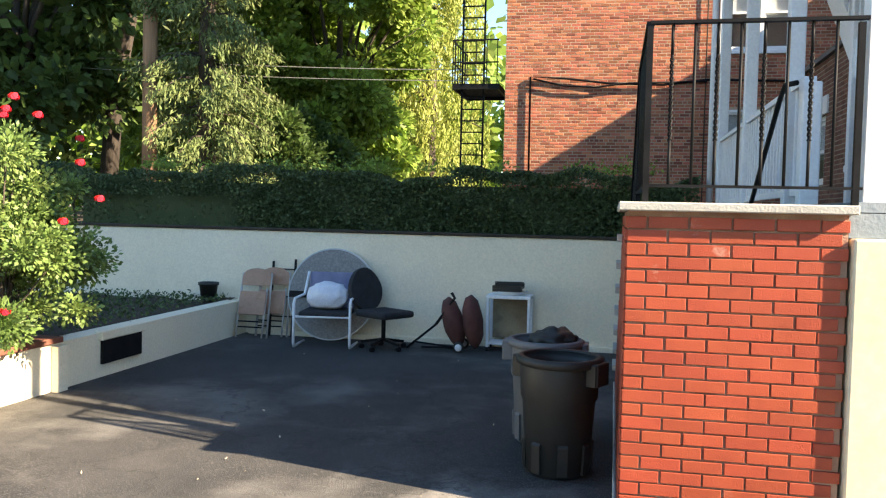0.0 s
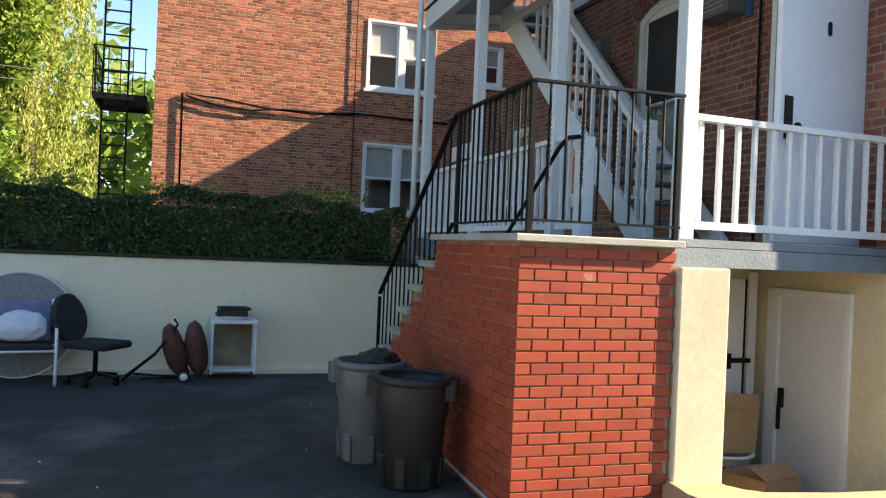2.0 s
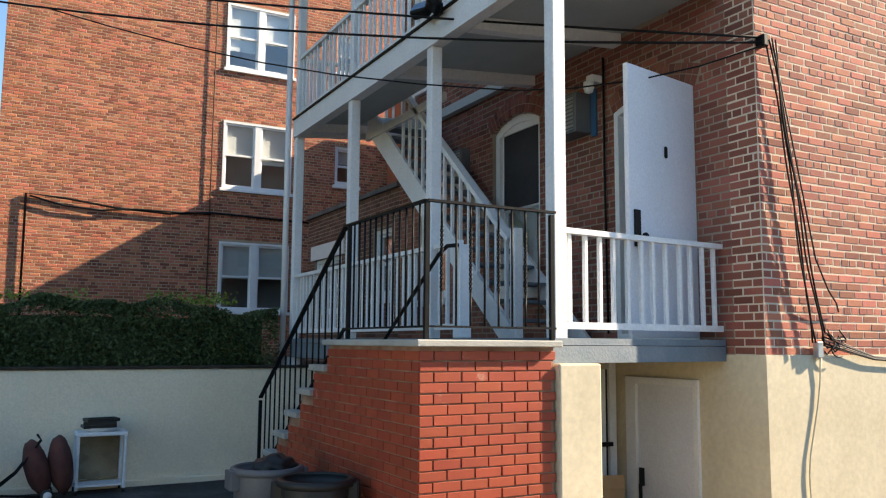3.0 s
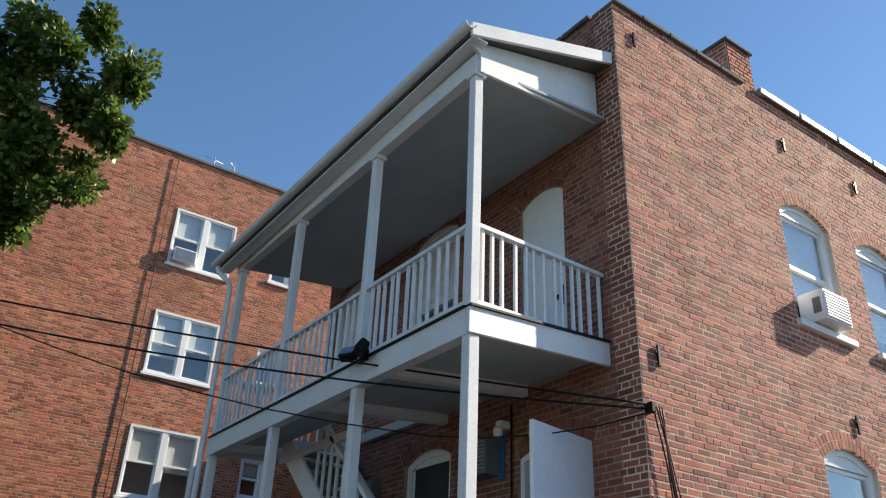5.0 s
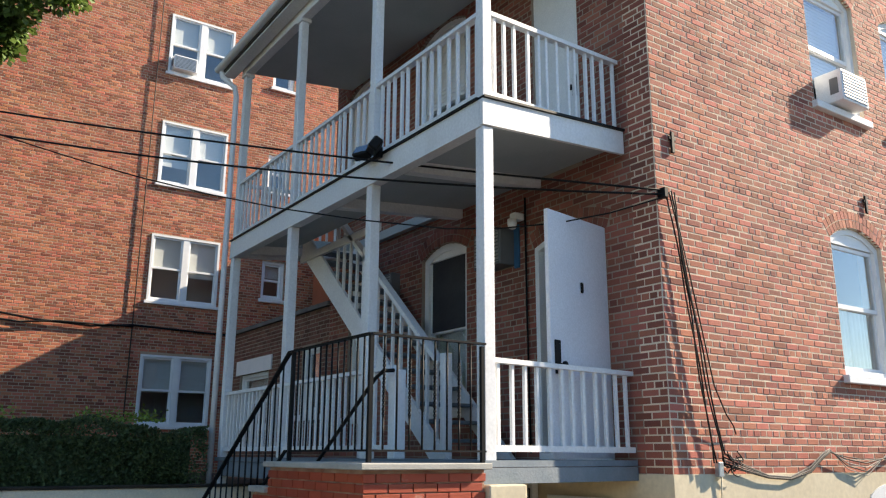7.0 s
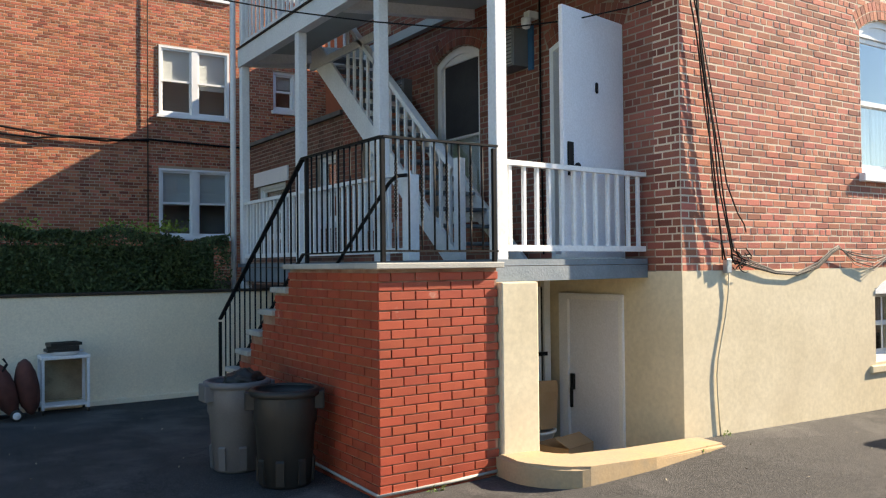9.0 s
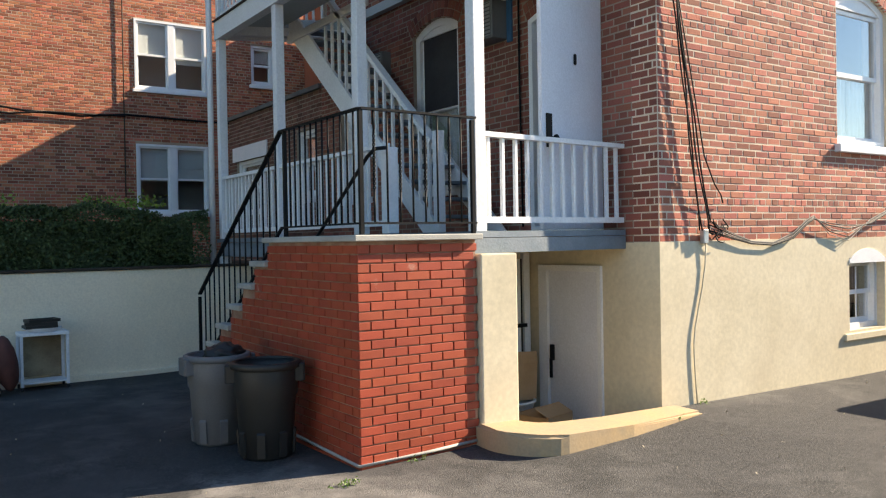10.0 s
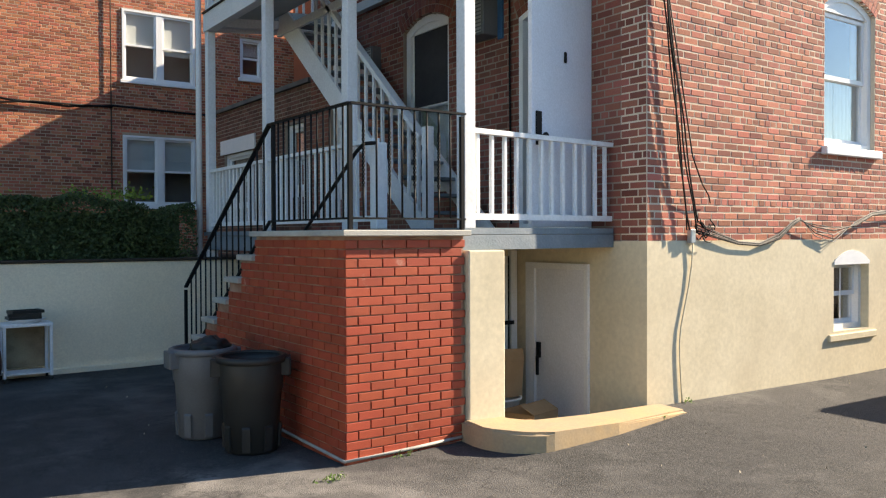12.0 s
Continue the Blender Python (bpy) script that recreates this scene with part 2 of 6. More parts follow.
M_ROSELEAF = surface("rose_leaf", (0.11, 0.19, 0.05), (0.19, 0.27, 0.08), 2, 0.5, 30, 0, random_by="island", spread=0.45, through_light=0.3)
M_ROSE = surface("rose_petal", (0.62, 0.01, 0.025), (0.75, 0.03, 0.05), 8, 0.55, 40, 0, random_by="island", spread=0.25, through_light=0.2)


# ---- mesh helpers ----
def box(bm, x0, x1, y0, y1, z0, z1, bevel=0.0, seg=1):
    v = [bm.verts.new(p) for p in ((x0, y0, z0), (x1, y0, z0), (x1, y1, z0), (x0, y1, z0), (x0, y0, z1), (x1, y0, z1), (x1, y1, z1), (x0, y1, z1))]
    f = [bm.faces.new([v[i] for i in q]) for q in ((3, 2, 1, 0), (4, 5, 6, 7), (0, 1, 5, 4), (1, 2, 6, 5), (2, 3, 7, 6), (3, 0, 4, 7))]
    if bevel:
        bmesh.ops.bevel(bm, geom=list({e for q in f for e in q.edges}), offset=bevel, segments=seg, affect="EDGES", profile=0.5)
    return v


def tube(bm, pts, r, seg=8, r_end=None):
    """A capped round tube along a polyline."""
    pts = [Vector(p) for p in pts]
    rings = []
    for i, p in enumerate(pts):
        d = (pts[min(i + 1, len(pts) - 1)] - pts[max(i - 1, 0)]).normalized()
        u = d.orthogonal().normalized() if i == 0 else (u - d * u.dot(d)).normalized()
        w = d.cross(u)
        k = r if r_end is None else r + (r_end - r) * i / (len(pts) - 1)
        rings.append([bm.verts.new(p + (u * math.cos(a) + w * math.sin(a)) * k) for a in (2 * math.pi * j / seg for j in range(seg))])
    for a, b in zip(rings, rings[1:]):
        for j in range(seg):
            bm.faces.new((a[j], a[(j + 1) % seg], b[(j + 1) % seg], b[j])).smooth = True
    bm.faces.new(rings[0][::-1]), bm.faces.new(rings[-1])


def bar(bm, p0, p1, w, h, up=(0, 0, 1)):
    """A rectangular bar from p0 to p1, w across and h deep along up."""
    p0, p1 = Vector(p0), Vector(p1)
    d = (p1 - p0).normalized()
    s = d.cross(Vector(up)).normalized()
    t = s.cross(d)
    v = [bm.verts.new(p + s * a * w / 2 + t * b * h / 2) for p in (p0, p1) for a, b in ((-1, -1), (1, -1), (1, 1), (-1, 1))]
    for q in ((0, 3, 2, 1), (4, 5, 6, 7), (0, 1, 5, 4), (1, 2, 6, 5), (2, 3, 7, 6), (3, 0, 4, 7)):
        bm.faces.new([v[i] for i in q])


def lathe(bm, profile, seg=28, center=(0, 0)):
    rings = [[bm.verts.new((center[0] + r * math.cos(a), center[1] + r * math.sin(a), z)) for a in (2 * math.pi * j / seg for j in range(seg))] for r, z in profile]
    for a, b in zip(rings, rings[1:]):
        for j in range(seg):
            bm.faces.new((a[j], a[(j + 1) % seg], b[(j + 1) % seg], b[j])).smooth = True
    return rings


def prism(bm, poly, axis, lo, hi):
    """Extrude a polygon given in the two other axes along axis from lo to hi."""
    def at(p, d):
        return (d, p[0], p[1]) if axis == "x" else (p[0], d, p[1]) if axis == "y" else (p[0], p[1], d)
    a = [bm.verts.new(at(p, lo)) for p in poly]
    b = [bm.verts.new(at(p, hi)) for p in poly]
    bm.faces.new(a), bm.faces.new(b[::-1])
    for i in range(len(poly)):
        j = (i + 1) % len(poly)
        bm.faces.new((a[j], a[i], b[i], b[j]))


def done(bm):
    bmesh.ops.recalc_face_normals(bm, faces=bm.faces)
    me = bpy.data.meshes.new("mesh")
    bm.to_mesh(me)
    bm.free()
    return me


def part(name, bm, material, parent=None, label="", m=None):
    me = bm if isinstance(bm, bpy.types.Mesh) else done(bm)
    if not me.materials:
        me.materials.append(material)
    ob = new(name, me)
    ob.parent = parent
    if m is not None:
        ob.matrix_basis = m
    return tagged(ob, label)


def thing(name, label, category, m=None, group="", kind=""):
    ob = new(name)
    ob.empty_display_size = 0.2
    if m is not None:
        ob.matrix_basis = m
    return tagged(ob, label, category, group, kind)


def raw(verts, faces, smooth=False):
    me = bpy.data.meshes.new("mesh")
    me.from_pydata(np.asarray(verts).tolist() if isinstance(verts, np.ndarray) else verts, [], faces.tolist() if isinstance(faces, np.ndarray) else faces)
    if smooth:
        me.polygons.foreach_set("use_smooth", [True] * len(me.polygons))
    me.update()
    return me


# ---- brickwork ----
BL, BH, JT = 0.203, 0.0677, 0.0115


def chord(o, z):
    """Half width at height z of an opening (u0, u1, z0, z1, rise) with a segmental head; 0 outside it."""
    u0, u1, z0, z1, rise = o
    w = (u1 - u0) / 2
    if z < z0 or z > z1:
        return 0.0
    if not rise or z < z1 - rise:
        return w
    r = (w * w + rise * rise) / (2 * rise)
    k = r * r - (z - (z1 - r)) ** 2
    return math.sqrt(max(k, 0.0))


def layout(u0, u1, z0, z1, holes, seed=1, headers=6, phase=0.0, ring=0.2):
    """Bricks of a wall as rows of (u0, u1, z0, z1), cut at the openings and at the arches over them."""
    rng = random.Random(seed)
    rows = []
    n = int(round((z1 - z0) / BH))
    for k in range(n):
        a, b = z0 + k * BH, z0 + (k + 1) * BH
        cuts = []
        for o in holes:
            h = max(chord(o, a + 0.005), chord(o, b - 0.005))
            if o[4]:
                hw = (o[1] - o[0]) / 2
                rad = (hw * hw + o[4] ** 2) / (2 * o[4])
                cz, half, zm = o[3] - rad, math.asin(hw / rad) + 0.02, (a + b) / 2
                if cz + rad * math.cos(half) < zm < cz + rad + ring:
                    h = max(h, min(math.sqrt(max((rad + ring) ** 2 - (zm - cz) ** 2, 0)), math.tan(half) * (zm - cz) + 0.015))
            if h > 0.02:
                c = (o[0] + o[1]) / 2
                cuts.append((c - h, c + h))
        head = headers and k % headers == headers - 1
        pitch = BL / 2 if head else BL
        u = u0 - (pitch * (0.5 if k % 2 else 0.0) + phase) % pitch
        while u < u1 - 0.01:
            spans = [(max(u, u0), min(u + pitch, u1))]
            for c, d in cuts:
                spans = [s for p, q in spans for s in ((p, min(q, c)), (max(p, d), q)) if s[1] - s[0] > 0.02]
            for p, q in spans:
                rows.append((p + JT / 2, q - JT / 2, a + JT / 2, b - JT / 2))
            u += pitch
    return rows


def brick_verts(rows, seed, proud=0.003, depth=0.03, rough=0.002, c=0.004):
    """Vertices and faces of bricks whose faces look to -y, standing at y = 0."""
    rng = np.random.default_rng(seed)
    r = np.array(rows)
    n = len(r)
    out = -(proud + rng.uniform(-rough, rough, n))
    j = rng.uniform(-0.002, 0.002, (n, 4))
    u0, u1, z0, z1 = (r[:, i] + j[:, i] for i in range(4))
    back = np.full(n, depth)
    mid = out + min(0.004, c)
    v = np.stack([np.stack(p, 1) for p in (
        (u0, back, z0), (u1, back, z0), (u1, back, z1), (u0, back, z1),
        (u0, mid, z0), (u1, mid, z0), (u1, mid, z1), (u0, mid, z1),
        (u0 + c, out, z0 + c), (u1 - c, out, z0 + c), (u1 - c, out, z1 - c), (u0 + c, out, z1 - c))], 1).reshape(-1, 3)
    q = np.array([[8, 9, 10, 11], [4, 5, 9, 8], [5, 6, 10, 9], [6, 7, 11, 10], [7, 4, 8, 11], [0, 1, 5, 4], [1, 2, 6, 5], [2, 3, 7, 6], [3, 0, 4, 7]])
    f = (np.arange(n)[:, None, None] * 12 + q[None]).reshape(-1, 4)
    return v, f


def arch_ring(o, count=0, t=0.2):
    """Radial bricks round a segmental head, standing at y = 0 and looking to -y."""
    u0, u1, z0, z1, rise = o
    w = (u1 - u0) / 2
    r = (w * w + rise * rise) / (2 * rise)
    cz, cu = z1 - r, (u0 + u1) / 2
    half = math.asin(w / r) + 0.02
    count = count or int(2 * half * (r + t / 2) / 0.075)
    bm = bmesh.new()
    for i in range(count):
        a0, a1 = (-half + 2 * half * (i + e) / count for e in (0.07, 0.93))
        for lo, hi in ((r + 0.004, r + t * 0.5 - 0.005), (r + t * 0.5 + 0.005, r + t)):
            ring = [(cu + math.sin(a) * d, cz + math.cos(a) * d) for a, d in ((a0, lo), (a1, lo), (a1, hi), (a0, hi))]
            k = random.uniform(-0.003, 0.003)
            prism(bm, ring, "y", -0.004 + k * 0.5, 0.03)
    return done(bm)


def backing(u0, u1, z0, z1, holes, thick, steps=6):
    """A wall of that thickness, face at y = 0, with the openings cut through."""
    cut = []
    for o in holes:
        cut.append((o[0], o[1], o[2], o[3] - o[4]))
        for i in range(steps if o[4] else 0):
            za, zb = o[3] - o[4] * (1 - i / steps), o[3] - o[4] * (1 - (i + 1) / steps)
            h, c = chord(o, (za + zb) / 2), (o[0] + o[1]) / 2
            cut.append((c - h, c + h, za, zb))
    zs = sorted({round(z, 4) for z in [z0, z1] + [q for c in cut for q in c[2:4] if z0 < q < z1]})
    us = sorted({round(u, 4) for u in [u0, u1] + [q for c in cut for q in c[0:2] if u0 < q < u1]})
    nu, nz = len(us) - 1, len(zs) - 1
    solid = [[not any(c[0] < (us[i] + us[i + 1]) / 2 < c[1] and c[2] < (zs[k] + zs[k + 1]) / 2 < c[3] for c in cut) for k in range(nz)] for i in range(nu)]
    verts, faces, seen = [], [], {}

    def vert(i, y, k):
        if (i, y, k) not in seen:
            seen[i, y, k] = len(verts)
            verts.append((us[i], y * thick, zs[k]))
        return seen[i, y, k]

    def full(i, k):
        return 0 <= i < nu and 0 <= k < nz and solid[i][k]
    for i in range(nu):
        for k in range(nz):
            if not solid[i][k]:
                continue
            a = [vert(i, 0, k), vert(i + 1, 0, k), vert(i + 1, 0, k + 1), vert(i, 0, k + 1)]
            b = [vert(i, 1, k), vert(i + 1, 1, k), vert(i + 1, 1, k + 1), vert(i, 1, k + 1)]
            faces += [tuple(a), tuple(b[::-1])]
            for (p, q), (di, dk) in (((0, 1), (0, -1)), ((1, 2), (1, 0)), ((2, 3), (0, 1)), ((3, 0), (-1, 0))):
                if not full(i + di, k + dk):
                    faces.append((a[q], a[p], b[p], b[q]))
    return raw(verts, faces)


FACE_SOUTH = pose(0, 0, 0)                 # local x runs east, the face looks south
FACE_WEST = pose(0, 0, 0, 0, 0, -90)       # local x runs south, the face looks west


# ---- ground ----
def ground_z(x, y):
    z = -0.025 + 0.018 * min(max(x + 3.0, 0), 3.0) - 0.012 * min(max(x, 0), 3.0) - 0.006 * min(max(y, 0), 6.0)
    z += 0.006 * math.sin(x * 0.9 + 1.3) * math.cos(y * 0.8)
    return z


def lines(lo, hi, fine_lo, fine_hi, step, marks):
    v = list(np.arange(fine_lo, fine_hi + 1e-6, step)) + marks
    k = step
    a, b = fine_lo, fine_hi
    while a > lo or b < hi:
        k *= 1.7
        a, b = max(a - k, lo), min(b + k, hi)
        v += [a, b]
    v = sorted(v)
    return [p for i, p in enumerate(v) if i == 0 or p - v[i - 1] > 0.02 or p in marks]


PIT = (-1.75, 0.0, -0.12, 1.78)
xs = lines(-600, 600, -9, 8, 0.5, [PIT[0], PIT[1]])
ys = lines(-600, 600, -7, 9, 0.5, [PIT[2], PIT[3], 5.84, 5.96])
gv, gf = [], []
for y in ys:
    for x in xs:
        gv.append((x, y, ground_z(x, y) if y <= 5.90 else 1.25 + 0.02 * math.sin(x * 2 + y)))
for j in range(len(ys) - 1):
    for i in range(len(xs) - 1):
        cx, cy = (xs[i] + xs[i + 1]) / 2, (ys[j] + ys[j + 1]) / 2
        if PIT[0] < cx < PIT[1] and PIT[2] < cy < PIT[3]:
            continue
        k = j * len(xs) + i
        gf.append((k, k + 1, k + 1 + len(xs), k + len(xs)))
ground = part("ground", raw(gv, gf, True), M_ASPHALT, None)
ground.data.materials.append(M_SOIL)
for p in ground.data.polygons:
    if p.center.y > 5.93:
        p.material_index = 1
tagged(ground, "patched dark asphalt yard with a higher lot behind", "ground", kind="structure")

# ---- basement areaway ----
bm = bmesh.new()
box(bm, PIT[0] - 0.2, PIT[1], PIT[2] - 0.1, PIT[3] + 0.2, -0.80, -0.70)
pit_floor = tagged(part("floor", bm, M_STONE), "worn concrete floor of the basement areaway", "floor", kind="structure")
bm = bmesh.new()
box(bm, PIT[0] - 0.2, PIT[0], PIT[2], PIT[3] + 0.2, -0.70, 0.03)
box(bm, PIT[0], PIT[1], PIT[2] - 0.2, PIT[2], -0.70, 0.02)
tagged(part("areaway_wall", bm, M_STUCCO), "cream rendered side walls of the sunken areaway", "wall", kind="structure")
bm = bmesh.new()
box(bm, PIT[0] - 0.2, PIT[1], PIT[3], PIT[3] + 0.2, -0.70, 1.45)
far_wall = tagged(part("areaway_end_wall", bm, M_STUCCO), "shaded cream end wall under the porch", "wall", kind="structure")
bm = bmesh.new()
arc = [(-1.60 - 0.38 * math.cos(a), -0.05 - 0.47 * math.sin(a)) for a in np.linspace(0, math.pi / 2, 9)]
inner = [(-1.42 - 0.16 * math.cos(a), 0.02 - 0.14 * math.sin(a)) for a in np.linspace(math.pi / 2, 0, 7)]
CURB = [(-1.95, 0.20)] + arc + [(-0.9, -0.50), (0.10, -0.36), (0.12, -0.05), (-0.02, -0.04), (-0.9, -0.16)] + inner + [(-1.58, 0.20)]
prism(bm, CURB, "z", -0.12, 0.18)
for v in bm.verts:
    if v.co.z > 0:
        v.co.z = 0.155 - 0.045 * (v.co.x + 1.9)
bmesh.ops.bevel(bm, geom=[e for e in bm.edges if all(v.co.z > 0.03 for v in e.verts)], offset=0.025, segments=3, affect="EDGES")
tagged(part("areaway_curb", bm, M_CURB), "chipped yellow-painted concrete curb round the areaway", "curb", kind="structure")


# ---- windows and doors ----
def head_poly(w, h, rise, inset):
    """Outline of an opening w x h with a segmental head, pulled in by inset; corners first, then the arch from right to left."""
    o = (inset, w - inset, inset, h - inset, max(rise - inset * 0.3, 0.0))
    pts = [(inset, inset), (w - inset, inset)]
    if rise:
        n = 8
        half = (o[1] - o[0]) / 2
        r = (half * half + o[4] ** 2) / (2 * o[4])
        a = math.asin(min(1, half / r))
        pts += [(w / 2 + r * math.sin(a - 2 * a * i / n), o[3] - r + r * math.cos(a - 2 * a * i / n)) for i in range(n + 1)]
    else:
        pts += [(w - inset, h - inset), (inset, h - inset)]
    return pts


def ring_frame(bm, outer, inner, y0, y1):
    n = len(outer)
    rings = [[bm.verts.new((p[0], y, p[1])) for p in poly] for y, poly in ((y0, outer), (y1, outer), (y1, inner), (y0, inner))]
    for a, b in zip(rings, rings[1:] + rings[:1]):
        for i in range(n):
            j = (i + 1) % n
            bm.faces.new((a[i], a[j], b[j], b[i]))


def sash_window(parent, m, w, h, rise=0.0, cover="blind", drop=0.45, grid=0, name="window", sill=True, solid_head=True, casing=0.07, glass=None):
    """A double-hung window in an opening w x h whose lower left corner is the origin of m; the wall's face is y = 0."""
    bm = bmesh.new()
    spring = h - rise
    ring_frame(bm, head_poly(w, h, rise, 0.0), head_poly(w, h if not rise else h, rise, casing), 0.05, 0.16)
    if rise and solid_head:
        prism(bm, [(casing * 0.8, spring - 0.04), (w - casing * 0.8, spring - 0.04)] + head_poly(w, h, rise, casing * 0.8)[2:], "y", 0.07, 0.12)
    win = part(name, bm, M_TRIM, parent, "white-painted double-hung window", m)
    top = (spring - 0.05) if rise and solid_head else h - casing
    mid = casing + (top - casing) * 0.5
    for nm, a, b, y in (("lower_sash", casing, mid + 0.02, 0.125), ("upper_sash", mid - 0.02, top, 0.095)):
        bm = bmesh.new()
        ring_frame(bm, [(casing, a), (w - casing, a), (w - casing, b), (casing, b)], [(casing + 0.045, a + 0.05), (w - casing - 0.045, a + 0.05), (w - casing - 0.045, b - 0.045), (casing + 0.045, b - 0.045)], y, y + 0.03)
        for g in range(grid):
            zz = a + (b - a) * (g + 1) / (grid + 1)
            box(bm, casing + 0.045, w - casing - 0.045, y, y + 0.02, zz - 0.01, zz + 0.01)
        part(nm, bm, M_TRIM, win)
        bm = bmesh.new()
        box(bm, casing + 0.04, w - casing - 0.04, y + 0.012, y + 0.018, a + 0.04, b - 0.04)
        part("pane", bm, glass or M_GLASS, win).visible_shadow = False
    if sill:
        bm = bmesh.new()
        box(bm, -0.06, w + 0.06, -0.07, 0.13, -0.09, 0.0, 0.008)
        part("sill", bm, M_TRIM, win, "white-painted stone sill")
    if cover == "blind":
        bm = bmesh.new()
        box(bm, casing + 0.01, w - casing - 0.01, 0.20, 0.206, top - (top - casing) * drop, top)
        for k in range(int((top - casing) * drop / 0.05)):
            box(bm, casing + 0.01, w - casing - 0.01, 0.192, 0.2, top - 0.05 * k - 0.035, top - 0.05 * k - 0.03)
        part("blind", bm, M_BLIND, win, "pale pleated blind")
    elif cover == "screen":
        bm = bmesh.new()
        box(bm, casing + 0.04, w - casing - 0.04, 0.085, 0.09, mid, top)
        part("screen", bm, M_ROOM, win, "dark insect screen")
        bm = bmesh.new()
        box(bm, casing + 0.01, w - casing - 0.01, 0.2, 0.206, casing, mid)
        part("blind", bm, M_BLIND, win, "pale blind")
    elif cover == "curtain":
        for x0, x1 in ((casing, w * 0.5), (w * 0.5, w - casing)):
            bm = bmesh.new()
            n = 26
            a = [bm.verts.new((x0 + (x1 - x0) * i / n, 0.21 + 0.02 * math.sin(i * 1.5 + x0 * 9), casing)) for i in range(n + 1)]
            b = [bm.verts.new((v.co.x, v.co.y, casing + (top - casing) * drop)) for v in a]
            for i in range(n):
                bm.faces.new((a[i], a[i + 1], b[i + 1], b[i])).smooth = True
            part("curtain", bm, M_CURTAIN, win, "thin cream lace curtain")
    return win


def pair_window(parent, m, w, h, cover="blind", drops=(0.4, 0.5)):
    """Two double-hung windows side by side with a wide mullion, on one sill."""
    bm = bmesh.new()
    ring_frame(bm, head_poly(w, h, 0, 0), head_poly(w, h, 0, 0.05), -0.03, 0.08)
    box(bm, w / 2 - 0.07, w / 2 + 0.07, -0.02, 0.08, 0.05, h - 0.05)
    win = part("window", bm, M_TRIM, parent, "white twin double-hung window", m)
    for s in (0, 1):
        x0 = 0.05 if s == 0 else w / 2 + 0.07
        x1 = w / 2 - 0.07 if s == 0 else w - 0.05
        for a, b, y in ((0.05, h * 0.5 + 0.02, 0.035), (h * 0.5 - 0.02, h - 0.05, 0.005)):
            bm = bmesh.new()
            ring_frame(bm, [(x0, a), (x1, a), (x1, b), (x0, b)], [(x0 + 0.045, a + 0.045), (x1 - 0.045, a + 0.045), (x1 - 0.045, b - 0.045), (x0 + 0.045, b - 0.045)], y, y + 0.03)
            part("sash", bm, M_TRIM, win)
            bm = bmesh.new()
            box(bm, x0 + 0.04, x1 - 0.04, y + 0.012, y + 0.018, a + 0.04, b - 0.04)
            part("pane", bm, M_GLASS, win).visible_shadow = False
        bm = bmesh.new()
        box(bm, x0, x1, 0.085, 0.09, h - 0.05 - (h - 0.1) * drops[s], h - 0.05)
        part("blind", bm, M_BLIND, win, "pale roller blind")
    bm = bmesh.new()
    box(bm, -0.05, w + 0.05, -0.06, 0.1, -0.07, 0.0, 0.006)
    part("sill", bm, M_TRIM, win, "white stone sill")
    return win


# ---- the brick house ----
house = thing("brick_house", "two-storey red brick house over a cream stucco basement", "house")
H_TOP, H_LEN, H_DEEP = 9.08, 13.0, 6.7
S_OPEN = [(2.88, 3.95, 2.54, 4.27, 0.17), (2.88, 3.97, 5.74, 7.49, 0.17), (4.64, 5.73, 5.74, 7.49, 0.17), (7.6, 8.69, 2.54, 4.27, 0.17), (7.6, 8.69, 5.74, 7.49, 0.17)]
W_OPEN = [(-1.72, -0.68, 1.64, 3.98, 0.10), (-4.02, -3.02, 2.20, 4.32, 0.14), (-6.05, -5.20, 2.20, 4.2, 0.0),
          (-1.70, -0.96, 4.68, 7.05, 0.12), (-4.12, -3.02, 5.3, 7.48, 0.14), (-6.30, -5.25, 5.3, 7.48, 0.14)]
part("south_wall", backing(0, H_LEN, 1.52, H_TOP, S_OPEN, 0.3), M_MORTAR, house, "", FACE_SOUTH)
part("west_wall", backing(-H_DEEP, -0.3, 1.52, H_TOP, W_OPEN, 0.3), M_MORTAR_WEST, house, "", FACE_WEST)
v, f = brick_verts(layout(0, H_LEN, 1.52, H_TOP, S_OPEN, 2), 2)
tagged(part("south_bricks", raw(v, f), M_BRICK, house, "weathered red-brown bricks in pale mortar"), kind="stuff")
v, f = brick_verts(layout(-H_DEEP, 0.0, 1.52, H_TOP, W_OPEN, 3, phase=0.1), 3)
tagged(part("west_bricks", raw(v, f), M_BRICK_WEST, house, "red-brown bricks with the porch-side shade painted in", FACE_WEST), kind="stuff")
for o in S_OPEN:
    part("brick_arch", arch_ring(o), M_BRICK, house, "", FACE_SOUTH)
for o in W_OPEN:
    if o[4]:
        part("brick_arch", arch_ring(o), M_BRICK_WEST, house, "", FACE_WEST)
# basement in stucco, standing slightly proud of the brick
B_OPEN = [(3.04, 3.79, 0.50, 1.30, 0.0), (7.6, 8.35, 0.50, 1.30, 0.0)]
part("south_basement_wall", backing(-0.025, H_LEN, -0.85, 1.52, B_OPEN, 0.325), M_STUCCO, house, "cream-painted rough stucco", pose(0, -0.025, 0))
part("west_basement_wall", backing(-H_DEEP, -0.3, -0.85, 1.52, [(-1.58, -0.68, -0.71, 1.30, 0.0)], 0.325), M_STUCCO, house, "cream-painted stucco", pose(-0.025, 0, 0, 0, 0, -90))
bm = bmesh.new()
box(bm, 0.3, H_LEN, H_DEEP - 0.3, H_DEEP, -0.8, H_TOP)
part("north_wall", bm, M_MORTAR, house)
